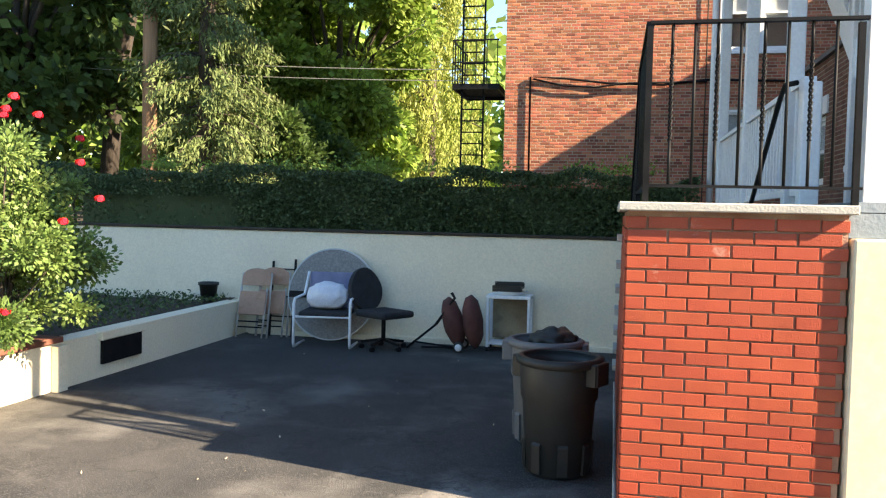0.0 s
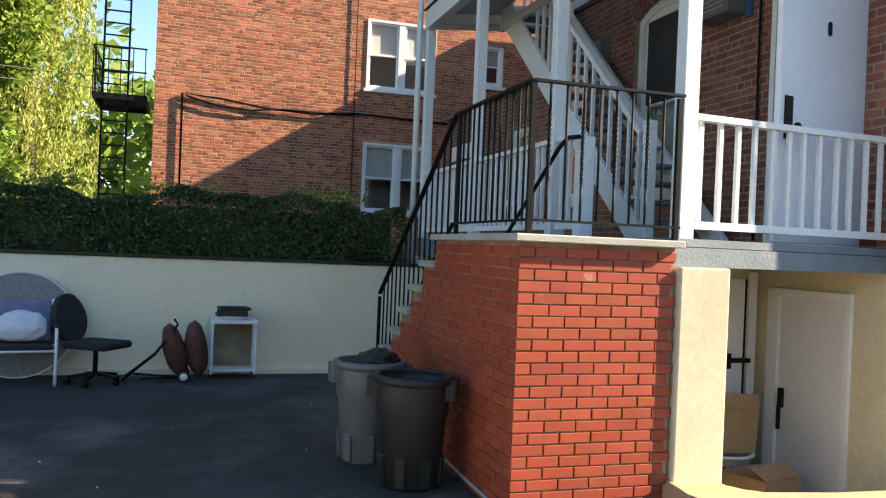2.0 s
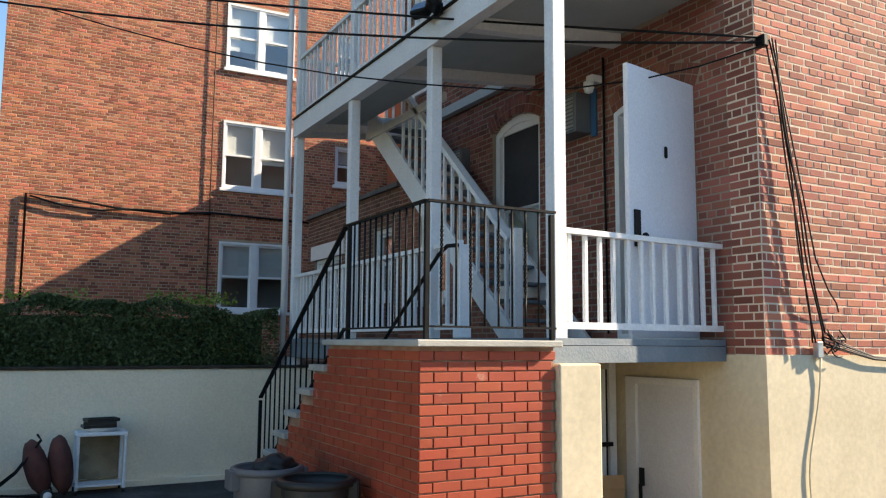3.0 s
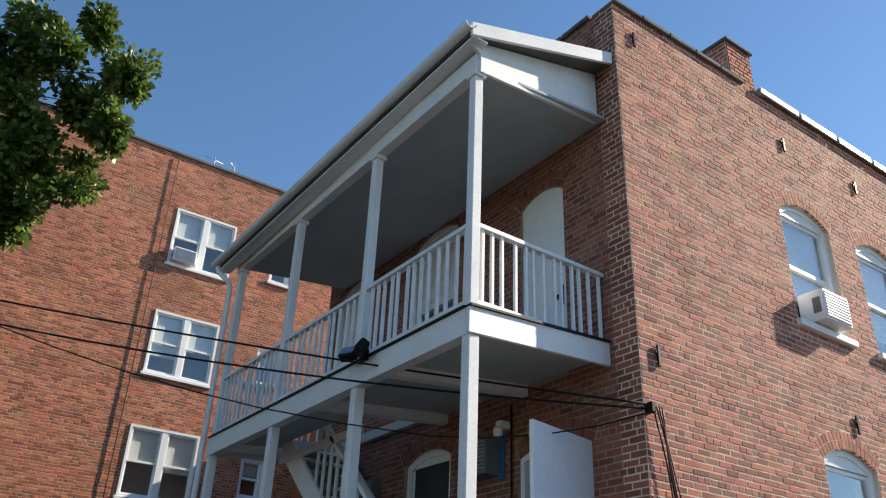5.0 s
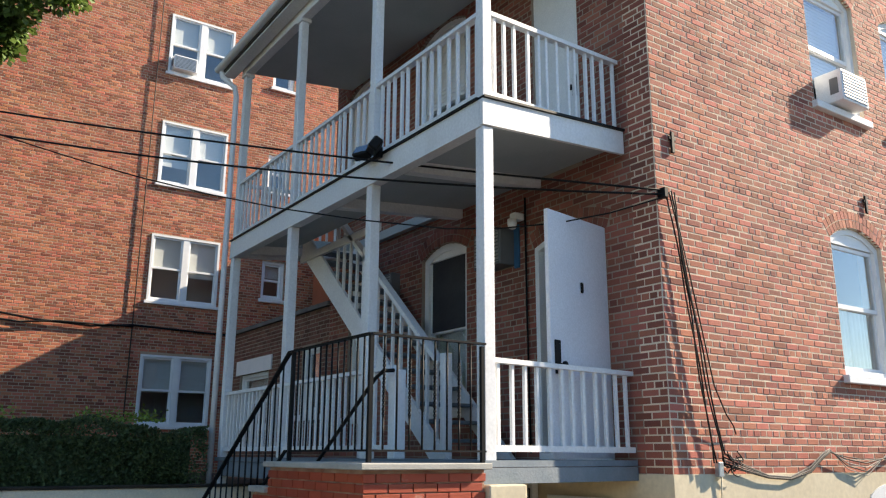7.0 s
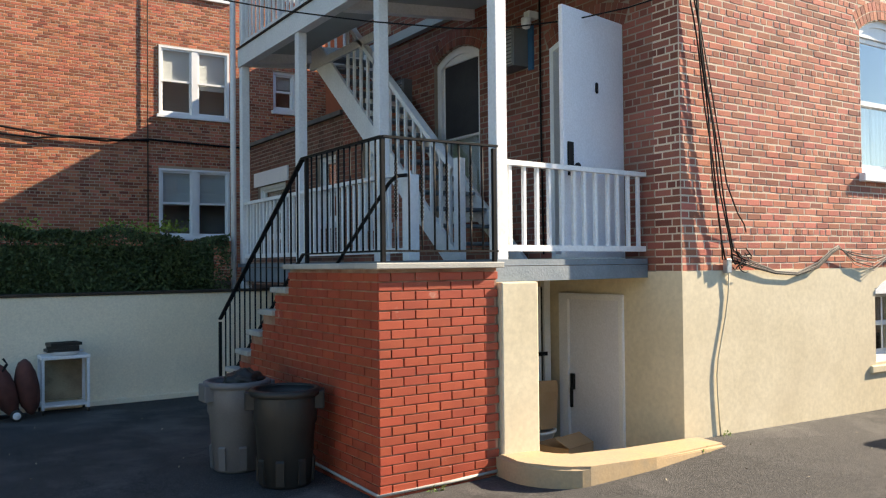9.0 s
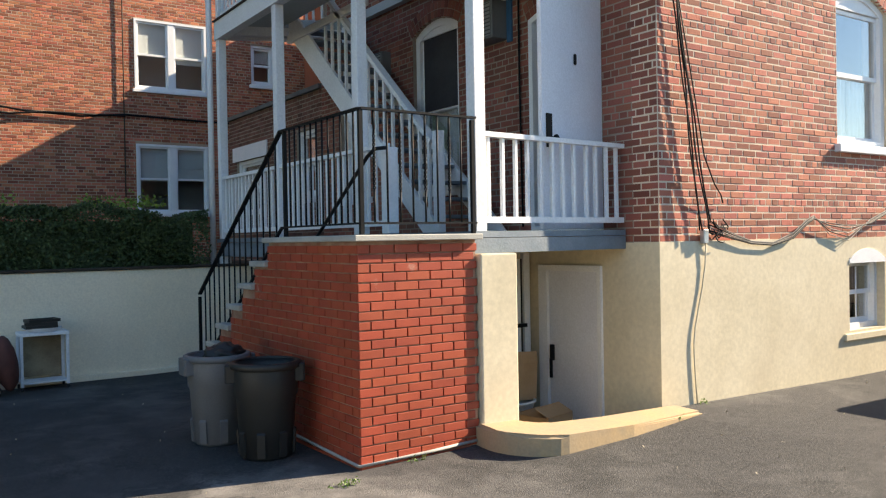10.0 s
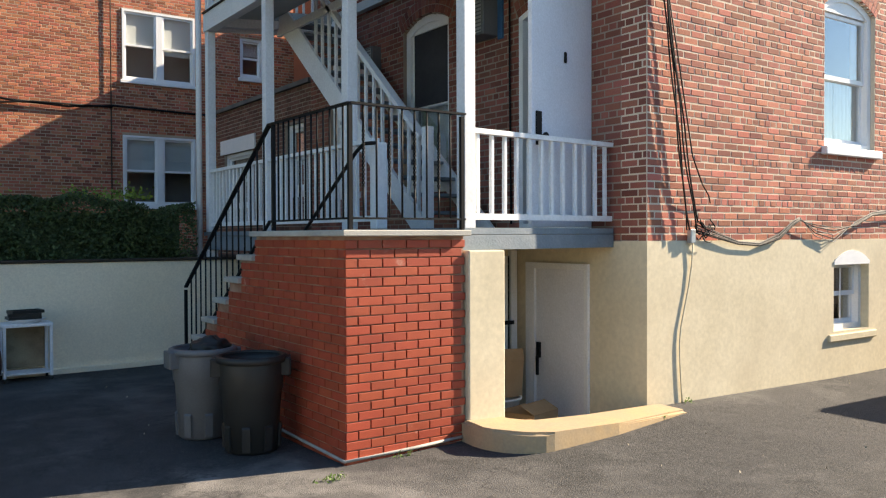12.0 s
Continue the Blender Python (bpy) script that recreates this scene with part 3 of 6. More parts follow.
bm = bmesh.new()
box(bm, H_LEN - 0.3, H_LEN, 0.3, H_DEEP - 0.3, -0.8, H_TOP)
part("east_wall", bm, M_MORTAR, house)
bm = bmesh.new()
box(bm, 0.3, H_LEN - 0.3, 0.3, H_DEEP - 0.3, 8.5, 8.6)
part("roof", bm, M_SHINGLE, house, "flat felt roof behind the parapet")
# Added floors and partitions, near-black so the rooms behind the glass look unlit.
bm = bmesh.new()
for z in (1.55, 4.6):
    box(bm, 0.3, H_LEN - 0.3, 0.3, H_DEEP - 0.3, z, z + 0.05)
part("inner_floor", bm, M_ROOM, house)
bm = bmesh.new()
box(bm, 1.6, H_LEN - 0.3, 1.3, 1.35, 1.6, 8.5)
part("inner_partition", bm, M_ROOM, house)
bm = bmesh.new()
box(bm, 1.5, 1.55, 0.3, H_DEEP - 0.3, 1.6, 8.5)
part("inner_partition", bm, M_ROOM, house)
for i in range(26):
    if 2.25 < H_LEN * (i + 0.5) / 26 < 2.85:
        continue
    bm = bmesh.new()
    x0 = H_LEN * i / 26
    box(bm, x0 + 0.004, x0 + H_LEN / 26 - 0.004, -0.05, 0.35, H_TOP + 0.004, H_TOP + 0.06 + random.uniform(0, 0.02), 0.012)
    part("coping_tile", bm, M_SHINGLE, house, "dark clay coping tile")
for i in range(13):
    bm = bmesh.new()
    y0 = 0.36 + (H_DEEP - 0.36) * i / 13
    box(bm, -0.05, 0.35, y0 + 0.004, y0 + (H_DEEP - 0.36) / 13 - 0.004, H_TOP + 0.004, H_TOP + 0.06 + random.uniform(0, 0.02), 0.012)
    part("coping_tile", bm, M_SHINGLE, house, "dark clay coping tile")
bm = bmesh.new()
box(bm, 2.28, 2.80, 0.01, 0.55, H_TOP - 0.02, 9.76)
chim = part("chimney", bm, M_MORTAR, house, "square brick chimney on the parapet")
v, f = brick_verts(layout(2.28, 2.80, H_TOP, 9.76, [], 5), 5)
tagged(part("chimney_bricks", raw(v, f), M_BRICK, chim), kind="stuff")
v, f = brick_verts(layout(-0.55, -0.01, H_TOP, 9.76, [], 6), 6)
tagged(part("chimney_bricks", raw(v, f), M_BRICK, chim, "", pose(2.28, 0, 0, 0, 0, -90)), kind="stuff")
bm = bmesh.new()
box(bm, 2.24, 2.84, -0.04, 0.6, 9.76, 9.81, 0.01)
part("chimney_cap", bm, M_SHINGLE, chim)
for i in range(9):
    bm = bmesh.new()
    x0 = 2.8 + i * 0.95
    box(bm, x0 + 0.03, x0 + 0.90, -0.075, -0.052, H_TOP + 0.0, H_TOP + 0.085, 0.004)
    box(bm, x0 + 0.03, x0 + 0.90, -0.075, 0.2, H_TOP + 0.085, H_TOP + 0.10, 0.004)
    part("parapet_flashing", bm, M_TRIM, house, "bright metal flashing on the parapet")
# windows of the south side
for i, o in enumerate(S_OPEN):
    sash_window(house, pose(o[0], 0, o[2]), o[1] - o[0], o[3] - o[2], o[4], "curtain" if o[2] < 3 else "blind", 0.55 if o[2] < 3 else 0.8)
for o in B_OPEN:
    w = sash_window(house, pose(o[0], 0.02, o[2]), o[1] - o[0], o[3] - o[2], 0, "none", name="basement_window", grid=0, sill=False, casing=0.06)
    bm = bmesh.new()
    box(bm, (o[1] - o[0]) / 2 - 0.012, (o[1] - o[0]) / 2 + 0.012, 0.088, 0.094, 0.11, o[3] - o[2] - 0.11)
    part("glazing_bar", bm, M_TRIM, w)
    bm = bmesh.new()
    prism(bm, head_poly(o[1] - o[0], 0.16, 0.12, 0.0), "y", -0.055, 0.1)
    part("window_head", bm, M_TRIM, w, "white-painted arched head", pose(0, 0, o[3] - o[2] - 0.06))
    bm = bmesh.new()
    box(bm, -0.12, o[1] - o[0] + 0.14, -0.075, 0.1, -0.11, -0.03, 0.01)
    part("sill", bm, M_STUCCO, w, "cream-painted sill")
# windows and doors of the porch side
o = W_OPEN[1]
sash_window(house, FACE_WEST @ pose(o[0], 0, o[2]), o[1] - o[0], o[3] - o[2], o[4], "screen", 0.5, casing=0.09)
o = W_OPEN[2]
sash_window(house, FACE_WEST @ pose(o[0], 0, o[2]), o[1] - o[0], o[3] - o[2], 0, "blind", 0.7)
for o in W_OPEN[4:]:
    w = sash_window(house, FACE_WEST @ pose(o[0], 0, o[2]), o[1] - o[0], o[3] - o[2], o[4], "blind", 0.95)
    bm = bmesh.new()
    box(bm, 0.1, o[1] - o[0] - 0.1, 0.052, 0.068, 0.98, 1.028)
    me = done(bm)
    me.materials.append(M_TRIM)
    for k in range(18):
        part("shutter_slat", me, M_TRIM, w, "", pose(0, 0, k * 0.055))


def panel_door(parent, name, w, h, m, label, lock=True, arched=0.0, mat=None):
    """A flush door leaf; hinge at the origin, leaf along +x, outer face at y = 0."""
    bm = bmesh.new()
    if arched:
        prism(bm, head_poly(w, h, arched, 0.0), "y", 0, 0.045)
    else:
        box(bm, 0, w, 0, 0.045, 0, h, 0.004)
    leaf = part(name, bm, mat or M_DOOR, parent, label, m)
    if lock:
        bm = bmesh.new()
        box(bm, w - 0.13, w - 0.06, -0.012, 0, 0.78, 1.02, 0.004)
        part("lock_plate", bm, M_IRON, leaf, "dark metal lock plate")
        bm = bmesh.new()
        lathe(bm, [(0.001, 0), (0.018, 0), (0.014, 0.03), (0.03, 0.04), (0.032, 0.06), (0.02, 0.072), (0.001, 0.074)], 14)
        part("door_knob", bm, M_IRON, leaf, "", pose(w - 0.095, -0.01, 0.86, 90))
    return leaf


DOOR_H = 2.225
leaf = panel_door(house, "door_leaf", 0.92, DOOR_H, pose(-0.03, 0.71, 1.655, 0, 0, 191), "white flush door standing open over the porch", lock=False)
bm = bmesh.new()
box(bm, 0.79, 0.87, 0.045, 0.06, 0.72, 1.02, 0.004)
part("lock_plate", bm, M_IRON, leaf, "dark metal lock plate")
bm = bmesh.new()
lathe(bm, [(0.001, 0), (0.018, 0), (0.014, 0.03), (0.03, 0.04), (0.032, 0.06), (0.02, 0.072), (0.001, 0.074)], 14)
part("door_knob", bm, M_IRON, leaf, "dark round knob", pose(0.80, 0.055, 0.80, -90))
bm = bmesh.new()
box(bm, 0.405, 0.445, 0.045, 0.06, 1.50, 1.60, 0.01)
part("knocker", bm, M_IRON, leaf, "small dark knocker")
bm = bmesh.new()
ring_frame(bm, head_poly(1.04, 2.34, 0.10, 0), head_poly(1.04, 2.34, 0.10, 0.06), -0.02, 0.12)
part("door_frame", bm, M_TRIM, house, "white-painted door frame", FACE_WEST @ pose(-1.72, 0, 1.64))
# Near-black sheet paints the dark of the open doorway.
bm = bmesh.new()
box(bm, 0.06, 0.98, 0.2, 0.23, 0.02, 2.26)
part("doorway_dark_sheet", bm, M_ROOM, house, "", FACE_WEST @ pose(-1.72, 0, 1.64))
o = W_OPEN[3]
panel_door(house, "upper_door", o[1] - o[0], o[3] - o[2], FACE_WEST @ pose(o[0], 0.03, o[2]), "white arched door to the upper porch", arched=o[4], mat=M_TRIM)
bm = bmesh.new()
ring_frame(bm, [(0, 0), (0.90, 0), (0.90, 2.01), (0, 2.01)], [(0.13, 0), (0.85, 0), (0.85, 1.95), (0.13, 1.95)], -0.03, 0.1)
part("basement_door_frame", bm, M_TRIM, house, "", pose(-0.025, 0, 0, 0, 0, -90) @ pose(-1.58, 0, -0.71))
panel_door(house, "basement_door", 0.72, 1.94, pose(-0.025, 0, 0, 0, 0, -90) @ pose(-0.73, 0.0, -0.70, 0, 0, 180) @ pose(0, -0.045, 0), "white flush basement door", lock=False)
bm = bmesh.new()
box(bm, 0.02, 0.07, -0.03, 0.0, 0.98, 1.14, 0.004)
box(bm, 0.03, 0.06, -0.045, -0.02, 0.80, 1.0, 0.004)
part("pull_handle", bm, M_IRON, house, "dark pull handle", pose(-0.025, 0, 0, 0, 0, -90) @ pose(-1.44, 0, -0.66))
# wall anchors: iron star plates of the tie rods
for x, z in ((0.25, 4.62), (3.70, 4.61), (0.32, 8.66), (3.23, 8.41), (4.98, 8.41), (7.1, 4.6)):
    bm = bmesh.new()
    box(bm, -0.022, 0.022, -0.035, -0.01, -0.11, 0.11, 0.006)
    box(bm, -0.05, 0.05, -0.03, -0.012, 0.02, 0.06, 0.006)
    part("wall_anchor", bm, M_IRON, house, "rusted iron tie-rod plate", pose(x, 0, z))

# ---- annex and added shadow block ----
annex = thing("brick_annex", "low dark brick annex behind the porch", "annex")
A_OPEN = [(-10.5, -9.1, 2.1, 3.15, 0.0), (-7.7, -7.0, 2.3, 3.4, 0.0)]
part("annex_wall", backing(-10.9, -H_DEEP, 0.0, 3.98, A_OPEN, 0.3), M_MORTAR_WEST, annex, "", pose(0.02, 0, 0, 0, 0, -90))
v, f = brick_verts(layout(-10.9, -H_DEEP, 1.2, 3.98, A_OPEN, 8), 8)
tagged(part("annex_bricks", raw(v, f), M_ANNEX, annex, "red bricks darkened for the annex's shade", pose(0.02, 0, 0, 0, 0, -90)), kind="stuff")
bm = bmesh.new()
box(bm, -0.05, 2.9, H_DEEP, 10.9, 3.98, 4.05)
part("annex_roof", bm, M_SHINGLE, annex)
bm = bmesh.new()
box(bm, -10.65, -8.95, -0.03, 0.05, 3.15, 3.42)
part("lintel", bm, M_TRIM, annex, "white-painted lintel", pose(0.02, 0, 0, 0, 0, -90))
sash_window(annex, pose(0.02, 0, 0, 0, 0, -90) @ pose(-10.5, 0, 2.1), 1.4, 1.05, 0, "blind", 0.6, sill=False)
sash_window(annex, pose(0.02, 0, 0, 0, 0, -90) @ pose(-7.7, 0, 2.3), 0.7, 1.1, 0, "blind", 0.6)
# Unseen block, added so that its top edge shades the apartment wall.
wing = thing("shadow_block", "unseen brick block added to shade the apartment wall", "wing")
bm = bmesh.new()
box(bm, 3.0, 12.9, H_DEEP + 0.02, 13.75, 0.0, 7.45)
part("wing_wall", bm, M_NBRICK, wing)

# ---- brick stair block ----
STX0, STX1, STY0 = -2.97, -1.92, 0.14
TOP = 1.575
stairs = thing("brick_stair", "orange-red painted brick stair with a stone-capped landing", "stair")
STEP_N, RISE, RUN, LAND = 8, 0.208, 0.314, 1.75
prof = [(STY0 + 0.01, -0.12), (STY0 + 0.01, TOP), (LAND - 0.02, TOP)]
for k in range(1, STEP_N):
    y, z = LAND + (k - 1) * RUN, TOP - k * RISE
    prof += [(y, z), (y + RUN - 0.005, z)]
prof += [(LAND + (STEP_N - 1) * RUN, -0.12)]
bm = bmesh.new()
prism(bm, prof, "x", STX0 + 0.01, STX1 - 0.01)
core = part("stair_core", bm, M_JOINT_RED, stairs, "painted brickwork with raked joints")
bm = bmesh.new()
box(bm, STX0 - 0.04, STX1 + 0.02, STY0 - 0.06, LAND + 0.03, TOP, TOP + 0.045, 0.006)
part("landing_slab", bm, M_STONE, stairs, "grey stone landing slab")
for k in range(1, STEP_N):
    bm = bmesh.new()
    y, z = LAND + (k - 1) * RUN, TOP - k * RISE
    box(bm, STX0 - 0.035, STX1 + 0.02, y - 0.01, y + RUN + 0.03, z, z + 0.05, 0.005)
    part("tread", bm, M_STONE, stairs, "grey stone tread")
# the front courses and the flank, brick by brick
shapes = {}


def stair_brick(w, m, parent, proud=0.0045):
    key = (round(w, 3), proud)
    if key not in shapes:
        shapes[key] = []
        for s in range(3):
            vv, ff = brick_verts([(0, w, 0, BH - JT)], int(w * 1000) + s * 77, proud, 0.014, 0.0015, 0.002)
            shapes[key].append(raw(vv, ff))
            shapes[key][-1].materials.append(M_RED)
    part("brick", random.choice(shapes[key]), M_RED, parent, "", m)


def stair_bricks():
    for k in range(-1, 23):
        z = 0.0 + k * BH + 0.001
        off = 0.0 if k % 2 else BL / 2
        u = STX0 - off
        while u < STX1 - 0.02:
            a, b = max(u, STX0), min(u + BL, STX1)
            if b - a > 0.04:
                stair_brick(b - a - JT, pose(a + JT / 2, STY0, z + random.uniform(-0.001, 0.001)), core)
            u += BL
        # west flank
        reach = LAND + max(0, math.floor((TOP - z - BH - 0.01) / RISE)) * RUN if z + BH < TOP - RISE else LAND
        y = STY0 - (BL / 2 if k % 2 else 0)
        while y < reach - 0.03:
            a, b = max(y, STY0), min(y + BL, reach)
            if b - a > 0.03:
                stair_brick(b - a - JT, pose(STX0, b - JT / 2, z, 0, 0, -90), core, 0.0015)
            y += BL


# ---- porch ----
porch = thing("porch", "two-storey white wooden porch on posts", "porch")
PX, PY0, PY1 = -1.80, 0.285, 6.12
PYH = 0.43                                 # the front line runs slightly askew to the house wall
POSTS = (PY0, 2.18, 4.16, PY1)
F1, F2, CEIL2 = 1.64, 4.64, 7.22
DROP = 0.17                                # outward fall of the upper deck


def porch_box(name, b, mat, label="", bevel=0.006):
    bm = bmesh.new()
    box(bm, *b, bevel)
    return part(name, bm, mat, porch, label)


for i, y in enumerate(POSTS):
    porch_box("post", (PX - 0.055, PX + 0.055, y - 0.055, y + 0.055, F1 if i else F1 - 0.02, 4.38), M_WHITE)
    porch_box("post", (PX - 0.05, PX + 0.05, y - 0.05, y + 0.05, F2, CEIL2), M_WHITE)
    porch_box("post_cap", (PX - 0.075, PX + 0.075, y - 0.075, y + 0.075, CEIL2 - 0.05, CEIL2), M_WHITE)
bm = bmesh.new()
prism(bm, [(PX - 0.08, PY0 - 0.08), (-0.02, PYH - 0.05), (-0.02, PY1 + 0.08), (PX - 0.08, PY1 + 0.08)], "z", F1 - 0.05, F1)
part("deck", bm, M_DECKGREY, porch, "grey-painted plank deck")
bm = bmesh.new()
prism(bm, [(PX - 0.12, PY0 - 0.10), (-0.03, PYH - 0.06), (-0.03, PYH + 0.10), (PX - 0.12, PY0 + 0.06)], "z", 1.465, F1 - 0.055)
part("front_beam", bm, M_DECKGREY, porch, "blue-grey painted beam")
porch_box("side_beam", (PX - 0.06, PX + 0.06, PY0 + 0.07, PY1, 1.40, F1 - 0.055), M_DECKGREY)
for y in POSTS[1:]:
    porch_box("base_post", (PX - 0.07, PX + 0.07, y - 0.07, y + 0.07, -0.05 if y < 5.4 else 1.25, 1.40), M_WHITE)
# upper deck with the stair well left open
WELL = (-1.05, -0.12, 3.2, 5.75)


def fall(x):
    return DROP * (x - PX) / -PX


def falling(name, poly_lo, poly_hi, z0, z1, mat, label=""):
    """A slab or board between two lines in plan (x, y), whose height follows the fall of the upper deck."""
    bm = bmesh.new()
    ring = list(poly_lo) + list(poly_hi)[::-1]
    prism(bm, ring, "z", z0, z1)
    for v in bm.verts:
        v.co.z += fall(v.co.x)
    return part(name, bm, mat, porch, label)


def front_y(x):
    return PY0 + (PYH - PY0) * (x - PX) / -PX


for x0, x1, y1, y2 in ((PX - 0.02, WELL[0], None, PY1), (WELL[1], -0.01, None, PY1), (WELL[0], WELL[1], None, WELL[2]), (WELL[0], WELL[1], WELL[3], PY1)):
    lo = [(x0, y1 or front_y(x0)), (x1, y1 or front_y(x1))]
    falling("upper_deck", lo, [(x0, y2), (x1, y2)], 4.50, F2 - 0.02, M_CEIL, "grey-painted boards")
FRONT = ((PX - 0.075, -0.02))
falling("fascia", [(x, front_y(x) - 0.075) for x in FRONT], [(x, front_y(x) - 0.035) for x in FRONT], 4.39, F2 - 0.015, M_WHITE, "white fascia board")
falling("fascia", [(PX - 0.075, PY0 - 0.034), (PX - 0.035, PY0 - 0.034)], [(PX - 0.075, PY1 + 0.05), (PX - 0.035, PY1 + 0.05)], 4.38, F2 - 0.015, M_WHITE, "white fascia board")
falling("fascia", [(PX - 0.034, PY1 + 0.01), (-0.02, PY1 + 0.01)], [(PX - 0.034, PY1 + 0.05), (-0.02, PY1 + 0.05)], 4.39, F2 - 0.015, M_WHITE)
falling("beam", [(PX - 0.034, PY0 - 0.034), (PX + 0.07, PY0 - 0.02)], [(PX - 0.034, PY1), (PX + 0.07, PY1)], 4.385, 4.50, M_WHITE)
falling("deck_edge", [(x, front_y(x) - 0.10) for x in FRONT], [(x, front_y(x) - 0.02) for x in FRONT], F2 - 0.012, F2 + 0.008, M_IRON, "thin dark drip edge")
falling("deck_edge", [(PX - 0.10, PY0 - 0.02), (PX - 0.02, PY0 - 0.02)], [(PX - 0.10, PY1 + 0.05), (PX - 0.02, PY1 + 0.05)], F2 - 0.012, F2 + 0.008, M_IRON)
for y in (1.65, 3.13, 5.82):
    falling("joist", [(PX + 0.08, y - 0.06), (-0.02, y - 0.06)], [(PX + 0.08, y + 0.06), (-0.02, y + 0.06)], 4.38, 4.497, M_WHITE)
# roof: flat ceiling, plate beams, sloping sheet, gable board and gutter
def eave(bm):
    """The eave sags and swings out towards the far end; at the house the roof stays level."""
    for v in bm.verts:
        k = (v.co.y - PY0) / (PY1 - PY0) * min(max(v.co.x / PX, 0), 1.2)
        v.co.z -= 0.20 * k
        v.co.x -= 0.07 * k


bm = bmesh.new()
prism(bm, [(PX + 0.06, CEIL2 + 0.06), (-0.01, CEIL2 + 0.25), (-0.01, CEIL2 + 0.28), (PX + 0.06, CEIL2 + 0.09)], "y", PY0 - 0.06, PY1 + 0.05)
part("ceiling_board", bm, M_CEIL, porch, "grey-painted ceiling")
porch_box("plate_beam", (PX - 0.06, PX + 0.06, PY0 - 0.06, PY1 + 0.1, CEIL2, CEIL2 + 0.22), M_WHITE, "", 0.004)
bm = bmesh.new()
prism(bm, [(PX - 0.02, CEIL2 - 0.02), (-0.02, CEIL2 + 0.25), (-0.02, 8.18), (PX - 0.2, 7.50), (PX - 0.02, 7.42)], "y", PY0 - 0.10, PY0 - 0.065)
for v in bm.verts:
    v.co.y += front_y(v.co.x) - PY0
part("gable_board", bm, M_WHITE, porch, "white gable infill")
bm = bmesh.new()
prism(bm, [(PX - 0.22, 7.52), (-0.02, 8.20), (-0.02, 8.29), (PX - 0.22, 7.60)], "y", PY0 - 0.20, PY1 + 0.35)
eave(bm)
part("porch_roof", bm, M_SHINGLE, porch, "low sloping felt roof")
bm = bmesh.new()
prism(bm, [(PX - 0.24, 7.46), (-0.02, 8.16), (-0.02, 8.32), (PX - 0.24, 7.62)], "y", PY0 - 0.24, PY0 - 0.203)
eave(bm)
part("barge_board", bm, M_WHITE, porch, "white barge board")
bm = bmesh.new()
n = 8
for p, q in ((0.065, 0.055),):
    ring = [(PX - 0.26 + p * math.cos(math.pi + math.pi * i / n), 7.60 + p * math.sin(math.pi + math.pi * i / n)) for i in range(n + 1)]
    ring += [(PX - 0.26 + q * math.cos(2 * math.pi - math.pi * i / n), 7.60 + q * math.sin(2 * math.pi - math.pi * i / n)) for i in range(n + 1)]
    prism(bm, ring, "y", PY0 - 0.24, PY1 + 0.36)
eave(bm)
part("gutter", bm, M_WHITE, porch, "white half-round gutter")
bm = bmesh.new()
box(bm, PX - 0.20, PX - 0.02, PY0 - 0.20, PY1 + 0.34, 7.48, 7.505)
eave(bm)
part("soffit", bm, M_WHITE, porch)
bm = bmesh.new()
tube(bm, [(PX - 0.33, PY1 + 0.28, 7.36), (PX - 0.30, PY1 + 0.28, 7.22), (PX - 0.13, PY1 + 0.2, 7.06), (PX - 0.11, PY1 + 0.16, 6.9), (PX - 0.11, PY1 + 0.16, 4.2), (PX - 0.11, PY1 + 0.16, 1.24)], 0.04, 10)
part("downpipe", bm, M_WHITE, porch, "white downpipe")


def baluster_rail(p0, p1, z0, z1, n, name="railing", rail=(0.075, 0.04), stick=0.032, drop=0.0):
    """A white wooden railing from p0 to p1 (plan), rails at z0 and z1, with n balusters."""
    bm = bmesh.new()
    bar(bm, (*p0, z1), (*p1, z1 + drop), rail[0], rail[1])
    r = part(name, bm, M_WHITE, porch, "white wooden railing")
    bm = bmesh.new()
    bar(bm, (*p0, z0), (*p1, z0 + drop), 0.045, 0.05)
    part("bottom_rail", bm, M_WHITE, r)
    a = math.atan2(p1[1] - p0[1], p1[0] - p0[0])
    bm = bmesh.new()
    box(bm, -stick / 2, stick / 2, -stick / 2, stick / 2, z0 + 0.02, z1 - 0.018, 0.003)
    me = done(bm)
    me.materials.append(M_WHITE)
    for k in range(n):
        s = (k + 0.5) / n
        part("baluster", me, M_WHITE, r, "", pose(p0[0] + (p1[0] - p0[0]) * s, p0[1] + (p1[1] - p0[1]) * s, drop * s, 0, random.uniform(-0.3, 0.3), math.degrees(a)))
    return r


baluster_rail((PX + 0.05, PY0), (-0.01, PYH), F1 + 0.09, F1 + 0.775, 12)
for a, b in zip(POSTS[1:], POSTS[2:]):
    baluster_rail((PX, a + 0.05), (PX, b - 0.05), F1 + 0.10, F1 + 0.83, 15)
baluster_rail((PX + 0.05, PY0), (-0.01, PYH), F2 + 0.07, F2 + 0.84, 13, drop=DROP * 0.5)
for a, b in zip(POSTS, POSTS[1:]):
    baluster_rail((PX, a + 0.05), (PX, b - 0.05), F2 + 0.07, F2 + 0.84, 13)
baluster_rail((PX + 0.05, PY1), (-0.01, PY1), F2 + 0.07, F2 + 0.84, 12, drop=DROP * 0.5)
porch_box("newel_post", (PX - 0.07, PX + 0.05, 1.56, 1.68, F1, F1 + 0.80), M_WHITE, "short white newel post", 0.008)
baluster_rail((PX, 1.68), (PX, 2.10), F1 + 0.10, F1 + 0.83, 3)

